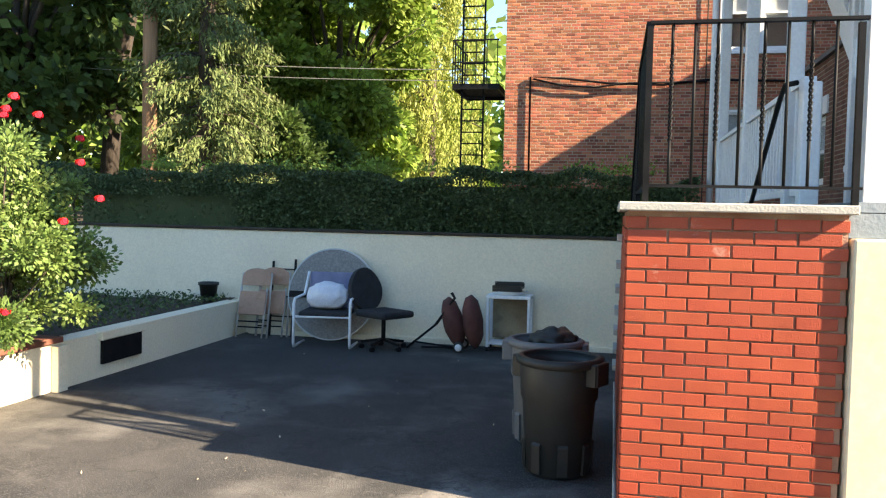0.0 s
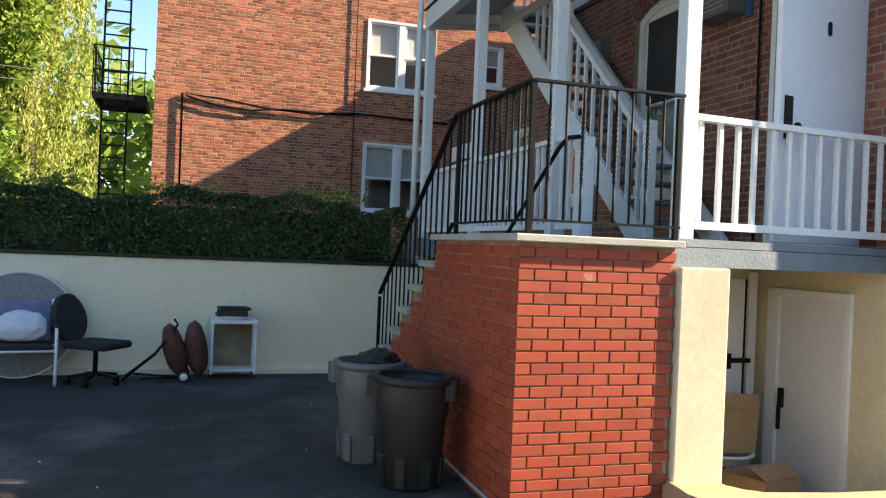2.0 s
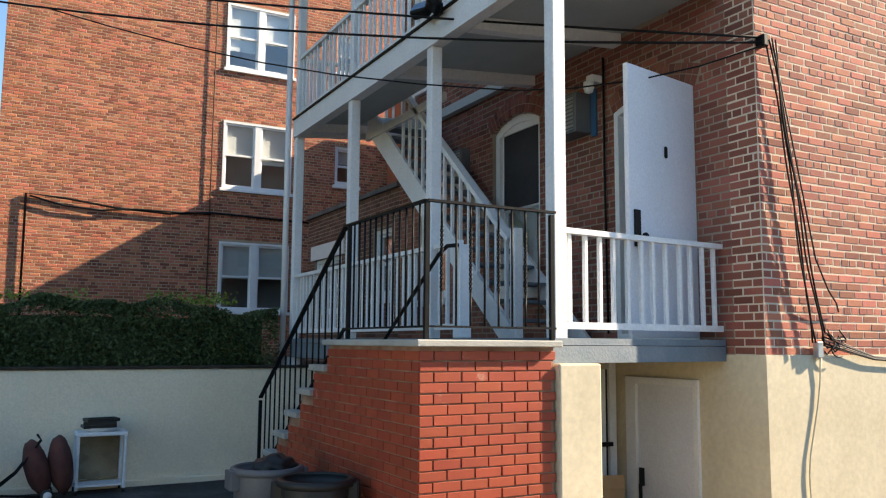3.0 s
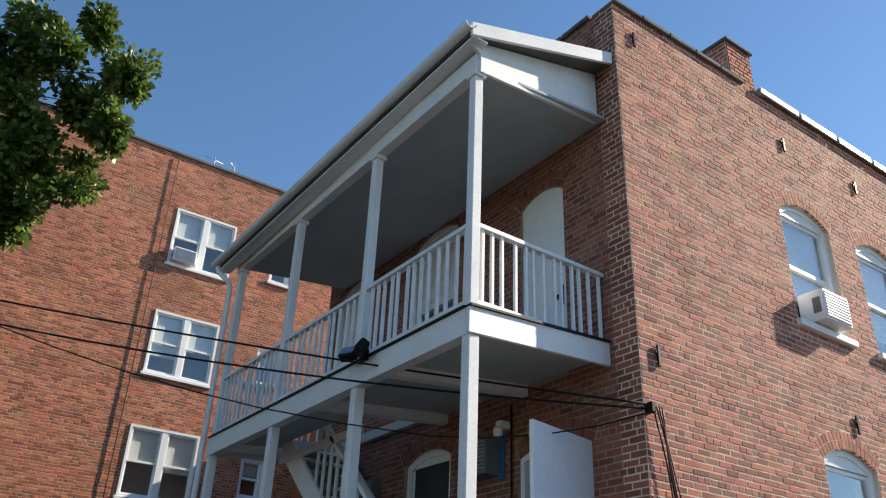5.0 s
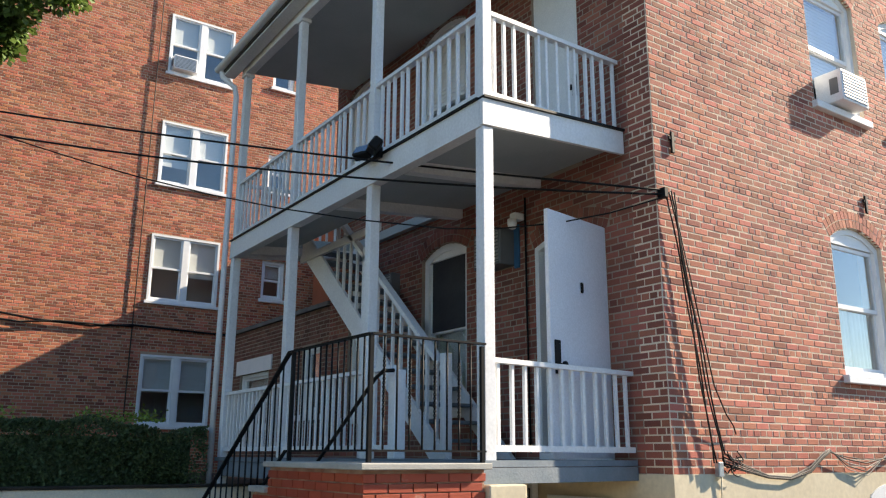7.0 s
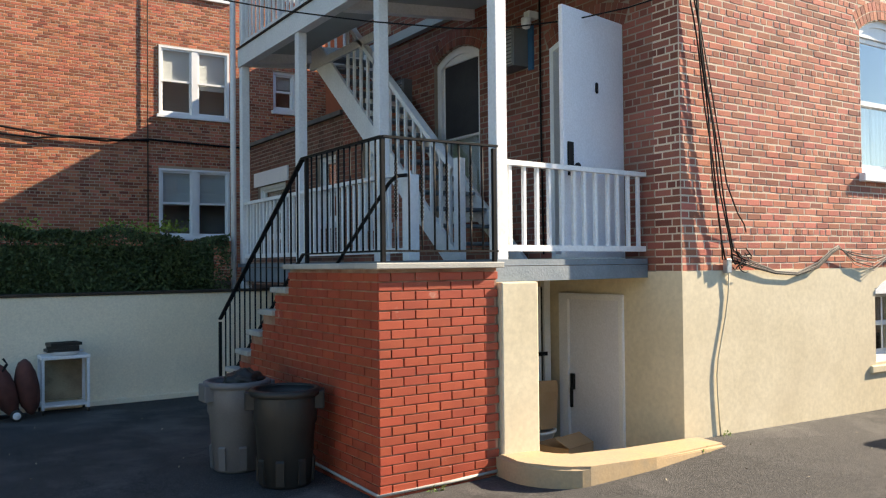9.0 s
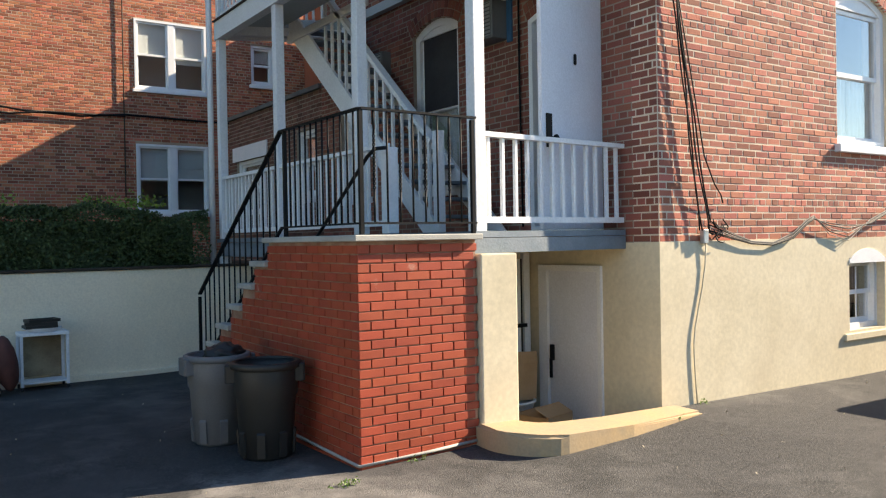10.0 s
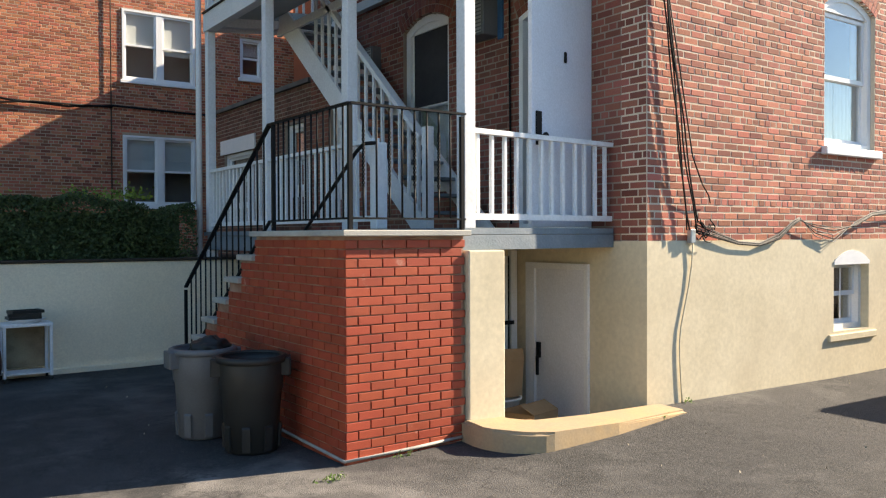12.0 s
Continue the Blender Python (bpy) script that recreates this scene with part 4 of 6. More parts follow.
# ---- inner wooden stair from the lower to the upper porch ----
wstair = thing("wooden_stair", "steep white-painted wooden stair with open treads", "stair")
SX0, SX1, SY0, SY1 = -1.0, -0.18, 2.05, 5.45
for x in (SX0, SX1):
    bm = bmesh.new()
    prism(bm, [(SY0 - 0.12, F1), (SY0 + 0.22, F1), (SY1 + 0.15, F2 - 0.2), (SY1 + 0.15, F2), (SY1 - 0.08, F2)], "x", x - 0.02, x + 0.02)
    part("stringer", bm, M_WHITE, wstair)
for k in range(1, 15):
    s = k / 15
    y, z = SY0 + (SY1 - SY0) * s, F1 + (F2 - F1) * s
    bm = bmesh.new()
    box(bm, SX0 + 0.021, SX1 - 0.021, y - 0.11, y + 0.13, z - 0.035, z, 0.004)
    part("tread", bm, M_DECKGREY, wstair, "grey-painted tread")
bm = bmesh.new()
bar(bm, (SX0, SY0 + 0.05, F1 + 0.95), (SX0, 4.50, F1 + 0.95 + (4.45 - SY0) * (F2 - F1) / (SY1 - SY0)), 0.05, 0.09, (1, 0, 0))
part("handrail", bm, M_WHITE, wstair)
for k in range(15):
    y = SY0 + 0.12 + k * 0.18
    z = F1 + (y - SY0) * (F2 - F1) / (SY1 - SY0)
    if y < 4.6:
        bm = bmesh.new()
        box(bm, SX0 - 0.016, SX0 + 0.016, y - 0.016, y + 0.016, z + 0.05, z + 0.92)
        part("baluster", bm, M_WHITE, wstair)
for y in (SY0 - 0.05, 3.72):
    bm = bmesh.new()
    z = F1 + max(0, (y - SY0)) * (F2 - F1) / (SY1 - SY0)
    box(bm, SX0 - 0.045, SX0 + 0.045, y - 0.045, y + 0.045, F1 if y < 3 else F1, min(z + 1.05, 4.44), 0.004)
    part("stair_post", bm, M_WHITE, wstair)
bm = bmesh.new()
bar(bm, (SX0 - 0.02, 3.40, 4.36), (SX0 - 0.02, 5.6, 4.36), 0.05, 0.10)
part("well_trim", bm, M_WHITE, wstair)

# ---- pillar under the porch corner ----
bm = bmesh.new()
box(bm, -1.915, -1.555, 0.10, 0.40, 0.06, 1.463, 0.012, 2)
tagged(part("porch_pillar", bm, M_STUCCO), "cream-painted square masonry pillar under the porch", "pillar")

# ---- iron railing of the brick stair ----
iron = thing("iron_railing", "black wrought-iron stair railing with twisted balusters", "railing")
ZB, ZT = TOP + 0.13, 2.525


def twisted(bm, p, z0, z1, r=0.008):
    """A square bar whose middle is twisted like a rope."""
    mid = [z0 + (z1 - z0) * q for q in (0.28, 0.80)]
    tube(bm, [(p[0], p[1], z0), (p[0], p[1], mid[0])], r, 6)
    tube(bm, [(p[0], p[1], mid[1]), (p[0], p[1], z1)], r, 6)
    for ph in (0, math.pi):
        tube(bm, [(p[0] + 0.007 * math.cos(k * 0.9 + ph), p[1] + 0.007 * math.sin(k * 0.9 + ph), mid[0] + (mid[1] - mid[0]) * k / 48) for k in range(49)], 0.006, 5)


def iron_part(name, fn, label=""):
    bm = bmesh.new()
    fn(bm)
    return part(name, bm, M_IRON, iron, label)


IX, IY = STX0 + 0.09, STY0 + 0.08
IEND = 3.88
slope = -RISE / RUN
for p, z0, z1 in (((IX, IY), TOP + 0.05, ZT), ((IX, LAND - 0.2), TOP + 0.05, ZT), ((IX, IEND), 0.15, ZT + slope * (IEND - LAND + 0.12) * 1.02), ((STX1 + 0.03, IY), TOP + 0.05, ZT - 0.02)):
    iron_part("post", lambda bm: box(bm, p[0] - 0.015, p[0] + 0.015, p[1] - 0.015, p[1] + 0.015, z0, z1))
iron_part("top_rail", lambda bm: bar(bm, (IX, IY, ZT), (STX1 + 0.06, IY, ZT), 0.04, 0.016))
iron_part("bottom_rail", lambda bm: bar(bm, (IX, IY, ZB), (STX1 + 0.06, IY, ZB), 0.028, 0.014))
iron_part("top_rail", lambda bm: bar(bm, (IX, IY, ZT), (IX, LAND - 0.12, ZT), 0.04, 0.016))
iron_part("bottom_rail", lambda bm: bar(bm, (IX, IY, ZB), (IX, LAND - 0.12, ZB), 0.028, 0.014))
ze = ZT + slope * (IEND - LAND + 0.12)
iron_part("sloping_rail", lambda bm: bar(bm, (IX, LAND - 0.12, ZT), (IX, IEND, ze), 0.04, 0.016))
iron_part("sloping_bottom_rail", lambda bm: bar(bm, (IX, LAND - 0.12, ZB), (IX, IEND, ZB + slope * (IEND - LAND + 0.12)), 0.028, 0.014))
for k in range(1, 9):
    x = IX + (STX1 + 0.03 - IX) * k / 9
    iron_part("baluster", lambda bm: twisted(bm, (x, IY), ZB, ZT) if k % 2 else tube(bm, [(x, IY, ZB), (x, IY, ZT)], 0.008, 6))
for k in range(1, 13):
    y = IY + (LAND - 0.2 - IY) * k / 13
    iron_part("baluster", lambda bm: tube(bm, [(IX, y, ZB), (IX, y, ZT)], 0.008, 6))
for k in range(1, 15):
    y = LAND - 0.15 + (IEND - LAND + 0.12) * k / 15
    d = slope * max(0, y - LAND + 0.12)
    iron_part("baluster", lambda bm: tube(bm, [(IX, y, ZB + d), (IX, y, ZT + d)], 0.008, 6))
iron_part("wall_handrail", lambda bm: tube(bm, [(PX - 0.12, 1.5, 2.42), (PX - 0.17, 1.6, 2.42), (PX - 0.17, 1.75, 2.36), (PX - 0.17, 3.5, 1.20)], 0.018, 8), "dark handrail on the inner side")

# ---- retaining wall and planter ----
bm = bmesh.new()
box(bm, -14.0, -0.04, 5.75, 6.0, -0.14, 1.27, 0.008)
wall_r = tagged(part("retaining_wall", bm, M_WALLPAINT), "cream-painted concrete retaining wall along the yard", "wall", kind="structure")
bm = bmesh.new()
box(bm, -14.0, -0.04, 5.72, 6.02, 1.27, 1.302, 0.008)
part("coping", bm, M_SOIL, wall_r, "dark dirty coping edge")
bm = bmesh.new()
box(bm, -7.6, -2.0, 5.68, 5.75, -0.10, 0.01, 0.01)
part("footing", bm, M_WALLPAINT, wall_r)

# ---- neighbouring apartment building ----
flats = thing("apartment_building", "four-storey red-brown brick apartment building", "building")
NX0, NX1, NY, NZ = -5.48, 6.6, 14.13, 13.88
N_OPEN = []
ROWZ = ((2.28, 3.85), (5.08, 6.66), (7.91, 9.485), (10.77, 12.34))
for z0, z1 in ROWZ:
    N_OPEN.append((-0.97, 0.66, z0, z1, 0.0))
    N_OPEN.append((1.77, 2.37, z1 - 1.24, z1 - 0.26, 0.0))
    N_OPEN.append((4.1, 5.73, z0, z1, 0.0))
part("south_wall", backing(NX0, NX1, 0.0, NZ, N_OPEN, 0.3), M_NMORTAR, flats, "", pose(0, NY, 0))
v, f = brick_verts(layout(NX0, NX1, 1.2, NZ, N_OPEN, 9), 9)
tagged(part("south_bricks", raw(v, f), M_NBRICK, flats, "red-brown bricks", pose(0, NY, 0)), kind="stuff")
bm = bmesh.new()
box(bm, NX0, NX0 + 0.3, NY + 0.3, NY + 2.1, 0.0, NZ)
part("west_wall", bm, M_NBRICK, flats)
bm = bmesh.new()
box(bm, NX1 - 0.3, NX1, NY + 0.3, NY + 2.1, 0.0, NZ)
box(bm, NX0 + 0.3, NX1 - 0.3, NY + 1.8, NY + 2.1, 0.0, NZ)
part("rear_wall", bm, M_NBRICK, flats)
bm = bmesh.new()
box(bm, NX0 - 0.06, NX1 + 0.06, NY - 0.06, NY + 2.16, NZ, NZ + 0.08, 0.01)
part("roof", bm, M_SHINGLE, flats, "flat roof with dark coping")
bm = bmesh.new()
for z in (4.45, 7.25, 10.1):
    box(bm, NX0 + 0.3, NX1 - 0.3, NY + 0.3, NY + 1.8, z, z + 0.05)
part("inner_floor", bm, M_INNER, flats)
bm = bmesh.new()
box(bm, NX0 + 0.3, NX1 - 0.3, NY + 0.75, NY + 0.8, 1.6, NZ - 0.1)
part("inner_partition", bm, M_INNER, flats)
rng = random.Random(4)
for i, o in enumerate(N_OPEN):
    if i % 3 == 1:
        sash_window(flats, pose(o[0], NY, o[2]), o[1] - o[0], o[3] - o[2], 0, "blind", 0.4)
    else:
        pair_window(flats, pose(o[0], NY, o[2]), o[1] - o[0], o[3] - o[2], drops=(rng.uniform(0.45, 0.8), rng.uniform(0.45, 0.8)))


# ---- foliage ----
def leaf_mesh(centers, size, seed, long=1.6, droop=0.0, out=None):
    """One small leaf of four corners at each centre, turned at random; droop pulls the tips down."""
    rng = np.random.default_rng(seed)
    c = np.asarray(centers)
    n = len(c)
    d = rng.normal(size=(n, 3))
    if out is not None:
        d += out * 1.2
    d[:, 2] -= droop * 2.5
    d /= np.linalg.norm(d, axis=1)[:, None]
    s = np.cross(d, rng.normal(size=(n, 3)))
    s /= np.linalg.norm(s, axis=1)[:, None] + 1e-9
    k = (size * rng.uniform(0.6, 1.35, n))[:, None]
    v = np.stack([c - d * k * long * 0.5, c + s * k * 0.5, c + d * k * long * 0.5, c - s * k * 0.5], 1).reshape(-1, 3)
    return raw(v, np.arange(n * 4).reshape(-1, 4))


def clump_points(clumps, per, seed, shell=0.55):
    """Points in many round clumps (x, y, z, r), denser near their skins."""
    rng = np.random.default_rng(seed)
    a = np.array(clumps)
    idx = np.repeat(np.arange(len(a)), per)
    d = rng.normal(size=(len(idx), 3))
    d /= np.linalg.norm(d, axis=1)[:, None]
    r = a[idx, 3] * (shell + (1.12 - shell) * rng.uniform(0, 1, len(idx)))
    return a[idx, :3] + d * r[:, None] * np.array([1, 1, 0.75]), d


def crown_clumps(base, radius, height, n, seed, size=(0.5, 1.0), low=0.0):
    rng = random.Random(seed)
    out = []
    while len(out) < n:
        x, y, z = (rng.uniform(-1, 1) for _ in range(3))
        q = x * x + y * y + z * z
        if 0.25 < q < 1.0:
            out.append((base[0] + x * radius, base[1] + y * radius, base[2] + height / 2 + z * height / 2, rng.uniform(*size)))
    return out


def broad_tree(name, label, foot, trunk_h, radius, base_z, height, n, per, leaf, mat, seed, size=(0.5, 1.0)):
    rng = random.Random(seed)
    t = thing(name, label, "tree", pose(*foot), kind="")
    bm = bmesh.new()
    tube(bm, [(0, 0, -0.1), (0.1, 0.05, trunk_h * 0.5), (0.05, 0, trunk_h), (0.0, 0.1, base_z + height * 0.7 - foot[2])], 0.26, 10, 0.05)
    clumps = crown_clumps((0, 0, base_z - foot[2]), radius, height, n, seed, size)
    for c in clumps[:14]:
        z0 = trunk_h * rng.uniform(0.6, 1.0)
        tube(bm, [(0.05, 0, z0), (c[0] * 0.5, c[1] * 0.5, (z0 + c[2]) / 2 + 0.3), c[:3]], 0.09, 6, 0.02)
    part("trunk", bm, M_BARK, t, "brown bark trunk with limbs")
    pts, out = clump_points(clumps, per, seed)
    part("crown", leaf_mesh(pts, leaf, seed, 1.5, 0.15, out), mat, t, "loose leafy crown")
    return t


def noise_gap(x, z):
    """Thin spots of the hedge, as the share of leaves kept."""
    return np.clip(0.75 + 0.5 * np.sin(x * 2.3 + 2 * np.sin(z * 3)) * np.sin(x * 5.1 + z * 7), 0.25, 1.0)


# clipped hedge on the retaining wall
rng = np.random.default_rng(12)
hedge = thing("hedge", "dark clipped evergreen hedge above the retaining wall", "hedge", pose(-5, 6.42, 1.25))
bm = bmesh.new()
box(bm, -5.4, 2.8, -0.16, 0.5, 0.0, 0.64)
part("hedge_core", bm, M_HEDGE, hedge)
n = 95000
x = rng.uniform(-9, 2.95, n)
face = rng.uniform(0, 1, n)
y = np.where(face < 0.6, -0.42 + np.abs(rng.normal(0, 0.09, n)), rng.uniform(-0.42, 0.6, n))
top = 0.80 + 0.06 * np.sin(x * 1.7) + 0.05 * np.sin(x * 4.1 + 1) + 0.03 * np.sin(x * 9.3)
z = np.where(face < 0.6, rng.uniform(0.05, 1, n) * top, top - np.abs(rng.normal(0, 0.06, n)))
y += 0.05 * np.sin(x * 3.3 + z * 5)
gap = noise_gap(x, z)
keep = ((x > -3.0) | (rng.uniform(0, 1, n) < np.where(z < 0.45, 0.12, 0.8))) & (rng.uniform(0, 1, n) < gap)
part("foliage", leaf_mesh(np.stack([x, y, z], 1)[keep], 0.027, 3), M_HEDGE, hedge, "dense small dark leaves")
for k in range(18):
    xx = -8.9 + k * 0.66 + random.uniform(-0.15, 0.15)
    bm = bmesh.new()
    tube(bm, [(xx, 0.0, 0), (xx + random.uniform(-0.08, 0.08), 0.02, 0.3), (xx + random.uniform(-0.15, 0.15), 0, 0.6)], 0.022, 6, 0.01)
    part("stem", bm, M_BARK, hedge)
# wisps that stick out of the hedge top
n = 1800
cx = rng.choice(rng.uniform(-7, 2.7, 20), n)
part("loose_shoot", leaf_mesh(np.stack([cx + rng.normal(0, 0.12, n), rng.uniform(-0.2, 0.4, n), 0.84 + np.abs(rng.normal(0, 0.07, n))], 1), 0.032, 5), M_LEAF, hedge, "bright loose shoots")

# trees behind
broad_tree("maple_tree", "sunlit broadleaf tree with a wide green crown", (-11.5, 20.2, 1.25), 4.0, 2.6, 1.2, 12, 150, 340, 0.14, M_LEAF, 21, (0.45, 0.95))
broad_tree("maple_tree", "large broadleaf tree in deep green leaf", (-16.8, 22.1, 1.25), 4.0, 4.6, 1.7, 15, 150, 220, 0.24, M_LEAF, 22, (0.7, 1.3))
# The rounded tree is added to stand in for a shadow on the crowns.
broad_tree("shade_tree", "dark rounded tree added in place of a shadow on the trees", (-11.2, 15.6, 1.25), 1.4, 1.3, 1.2, 2.9, 60, 300, 0.10, M_DARKLEAF, 23, (0.35, 0.65))
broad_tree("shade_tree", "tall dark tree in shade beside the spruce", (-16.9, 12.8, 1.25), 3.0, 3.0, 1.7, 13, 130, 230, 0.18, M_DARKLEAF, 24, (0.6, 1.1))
M_LIMB = surface("glossy_leaf", (0.075, 0.135, 0.03), (0.15, 0.22, 0.055), 1.5, 0.4, 20, 0, random_by="island", spread=0.5, through_light=0.3)
lean = thing("leaning_tree", "tall grey-barked tree whose limb reaches over the yard", "tree", pose(-15.67, 14.56, 1.35))
LIMB = [(6.7, -4.2, 7.0), (7.4, -4.3, 7.1), (7.8, -4.2, 6.7), (7.3, -3.8, 6.3), (7.1, -3.5, 5.8), (7.7, -3.9, 6.2), (7.3, -3.2, 5.5), (7.6, -3.35, 5.6), (7.3, -3.1, 5.2), (6.5, -3.6, 6.4), (6.1, -3.4, 7.0), (5.7, -3.0, 6.2), (6.8, -4.3, 7.7), (6.1, -4.4, 7.8), (7.1, -3.0, 5.0), (6.8, -3.2, 4.95), (6.75, -3.9, 6.05), (6.5, -3.8, 6.5), (6.9, -3.6, 5.75), (6.7, -4.0, 6.6), (7.1, -4.0, 6.6), (6.9, -3.4, 5.4), (7.75, -3.7, 6.05), (7.9, -4.0, 6.75), (6.3, -3.5, 5.4)]
LIMB = [(q[0] * 1.5 + 0.1, q[1] * 1.5, q[2] * 1.5) for q in LIMB]
bm = bmesh.new()
tube(bm, [(0, 0, -0.1), (0.37, -0.15, 3.0), (1.35, -0.6, 6.3), (2.4, -1.05, 9.0), (2.85, -0.9, 13.5)], 0.24, 12, 0.08)
tube(bm, [(1.35, -0.6, 6.3), (3.9, -2.25, 8.4), (7.35, -4.2, 9.45), (10.2, -5.55, 9.6)], 0.16, 8, 0.035)
for q in LIMB:
    tube(bm, [(7.2 + 0.05 * q[0], -4.35, 9.45), ((q[0] + 7.8) / 2, (q[1] - 4.5) / 2, (q[2] + 9.45) / 2), q], 0.035, 5, 0.008)
part("trunk", bm, M_BARK, lean, "grey bark trunk leaning to the yard")
lc = [(q[0] + random.gauss(0, 0.18), q[1] + random.gauss(0, 0.3), q[2] + random.gauss(0, 0.15), random.uniform(0.25, 0.5)) for q in LIMB for _ in range(3)]
lc += crown_clumps((2.8, -0.9, 8.2), 3.6, 8.0, 46, 26, (0.7, 1.1))
pts, out = clump_points(lc, 260, 26, 0.3)
part("crown", leaf_mesh(pts, 0.105, 26, 1.3, 0.25, out), M_LIMB, lean, "dense glossy green leaves")

spruce = thing("spruce_tree", "tall drooping spruce with sunlit grey-green boughs", "tree", pose(-11.6, 12.1, 1.25))
bm = bmesh.new()
tube(bm, [(0, 0, -0.1), (0, 0, 14)], 0.24, 10, 0.03)
pts, outs = [], []
rs = random.Random(31)
for k in range(150):
    z = 0.9 + 12.5 * (k / 150) ** 1.1
    reach = 1.85 * (1 - z / 15) ** 0.8 * rs.uniform(0.75, 1.1)
    a = rs.uniform(0, 2 * math.pi)
    tip = (math.cos(a) * reach, math.sin(a) * reach, z - reach * 0.32)
    tube(bm, [(0, 0, z), (tip[0] * 0.5, tip[1] * 0.5, z - reach * 0.05), tip], 0.03, 5, 0.008)
    for s in np.linspace(0.25, 1.0, 24):
        for _ in range(16):
            px, py = tip[0] * s + rs.gauss(0, 0.12), tip[1] * s + rs.gauss(0, 0.12)
            pts.append((px, py, z - reach * 0.32 * s * s - abs(rs.gauss(0, 0.22))))
            outs.append((math.cos(a) * 0.6, math.sin(a) * 0.6, -0.5))
part("trunk", bm, M_BARK, spruce, "brown trunk with drooping boughs")
part("needles", leaf_mesh(np.array(pts), 0.034, 33, 4.0, 0.5, np.array(outs)), M_SPRUCE, spruce, "drooping needle sprays")

willow = thing("willow_tree", "pale yellow-green weeping willow in full sun", "tree", pose(-9.9, 25.6, 1.0))
bm = bmesh.new()
tube(bm, [(0, 0, -0.1), (0.2, 0, 4), (0, 0.1, 9)], 0.35, 10, 0.1)
pts = []
for k in range(330):
    a, q = rs.uniform(0, 2 * math.pi), math.sqrt(rs.uniform(0.05, 1)) * 2.25
    x0, y0 = math.cos(a) * q, math.sin(a) * q
    z0 = rs.uniform(3.5, 15) * (1 - 0.02 * q)
    ln = rs.uniform(1.8, 4.0)
    if k < 40:
        tube(bm, [(0, 0, min(z0, 8.5)), (x0 * 0.6, y0 * 0.6, z0 + 0.4), (x0, y0, z0)], 0.06, 5, 0.02)
    for s in np.linspace(0, 1, 95):
        pts.append((x0 + rs.gauss(0, 0.09), y0 + rs.gauss(0, 0.09), max(z0 - ln * s, 0.2)))
part("trunk", bm, M_BARK, willow)
part("hanging_leaves", leaf_mesh(np.array(pts), 0.06, 41, 3.4, 0.9), M_WILLOW, willow, "long hanging leaf strands")

far = []
for k in range(120):
    a = radians(-75 + 110 * k / 120)
    d = rs.uniform(42, 60)
    for j in range(3):
        far.append((-5 + math.sin(a) * d, -4 + math.cos(a) * d, rs.uniform(1, 12), rs.uniform(1.8, 3.2)))
pts, out = clump_points(far, 130, 51)
tagged(part("far_woods", leaf_mesh(pts, 0.55, 51, 1.4, 0.1, out), M_LEAF), "distant green trees beyond the lots", "woods", kind="stuff")
far = [(-9.5 - 30 * math.sin(k), -32 - 9 * math.cos(k * 2.1), rs.uniform(1, 7), rs.uniform(1.5, 3)) for k in range(90)]
pts, out = clump_points(far, 110, 52)
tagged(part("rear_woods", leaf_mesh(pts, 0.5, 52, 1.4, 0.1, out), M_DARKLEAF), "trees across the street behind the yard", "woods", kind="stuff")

# ---- planter bed, rose bush and pot ----
bm = bmesh.new()
prism(bm, [(-7.86, 5.75), (-7.66, 5.75), (-7.62, 2.08), (-7.62, -6), (-7.84, -6), (-7.84, 2.08)], "z", -0.08, 0.37)
planter = tagged(part("planter_wall", bm, M_WALLPAINT), "low cream-painted planter wall", "wall", kind="structure")
M_CAP = surface("old_red_brick_cap", (0.17, 0.06, 0.04), (0.25, 0.09, 0.06), 5, 0.85, 90, 0.3, stain=0.4, stain_scale=4)
bm = bmesh.new()
box(bm, -7.88, -7.59, -6, 2.06, 0.37, 0.42, 0.008)
part("brick_cap", bm, M_CAP, planter, "red brick cap")
bm = bmesh.new()
box(bm, -7.615, -7.55, 1.93, 2.06, -0.06, 0.35, 0.004)
part("wall_end_pier", bm, M_WALLPAINT, planter)
# No hole is cut; a black panel paints the darkness of the drain.
bm = bmesh.new()
box(bm, -7.63, -7.595, 2.62, 3.25, 0.08, 0.30)
part("drain_dark_panel", bm, M_IRON, planter, "black panel painting the dark inside of a drain opening")
bm = bmesh.new()
box(bm, -7.67, -7.58, 2.59, 3.29, 0.30, 0.39, 0.01)
part("drain_lintel", bm, M_WALLPAINT, planter)
gv, gf = [], []
nx, ny = 26, 40
for j in range(ny + 1):
    for i in range(nx + 1):
        xx, yy = -13.8 + 6.0 * i / nx, -6 + 11.74 * j / ny
        gv.append((xx, yy, 0.35 + 0.05 * noise.noise((xx * 2, yy * 2, 0)) + 0.04 * noise.noise((xx * 7, yy * 7, 3))))
for j in range(ny):
    for i in range(nx):
        k = j * (nx + 1) + i
        gf.append((k, k + 1, k + nx + 2, k + nx + 1))
tagged(part("planting_bed", raw(gv, gf, True), M_SOIL), "dark mulch planting bed behind the low wall", "soil", kind="structure")
n = 2600
bx = rng.uniform(-10.1, -7.8, n)
by = rng.uniform(2.2, 5.65, n)
tagged(part("ground_cover", leaf_mesh(np.stack([bx, by, 0.40 + np.abs(rng.normal(0, 0.03, n))], 1), 0.03, 61), M_HEDGE), "low dark creeping ground cover", "plants", kind="stuff")

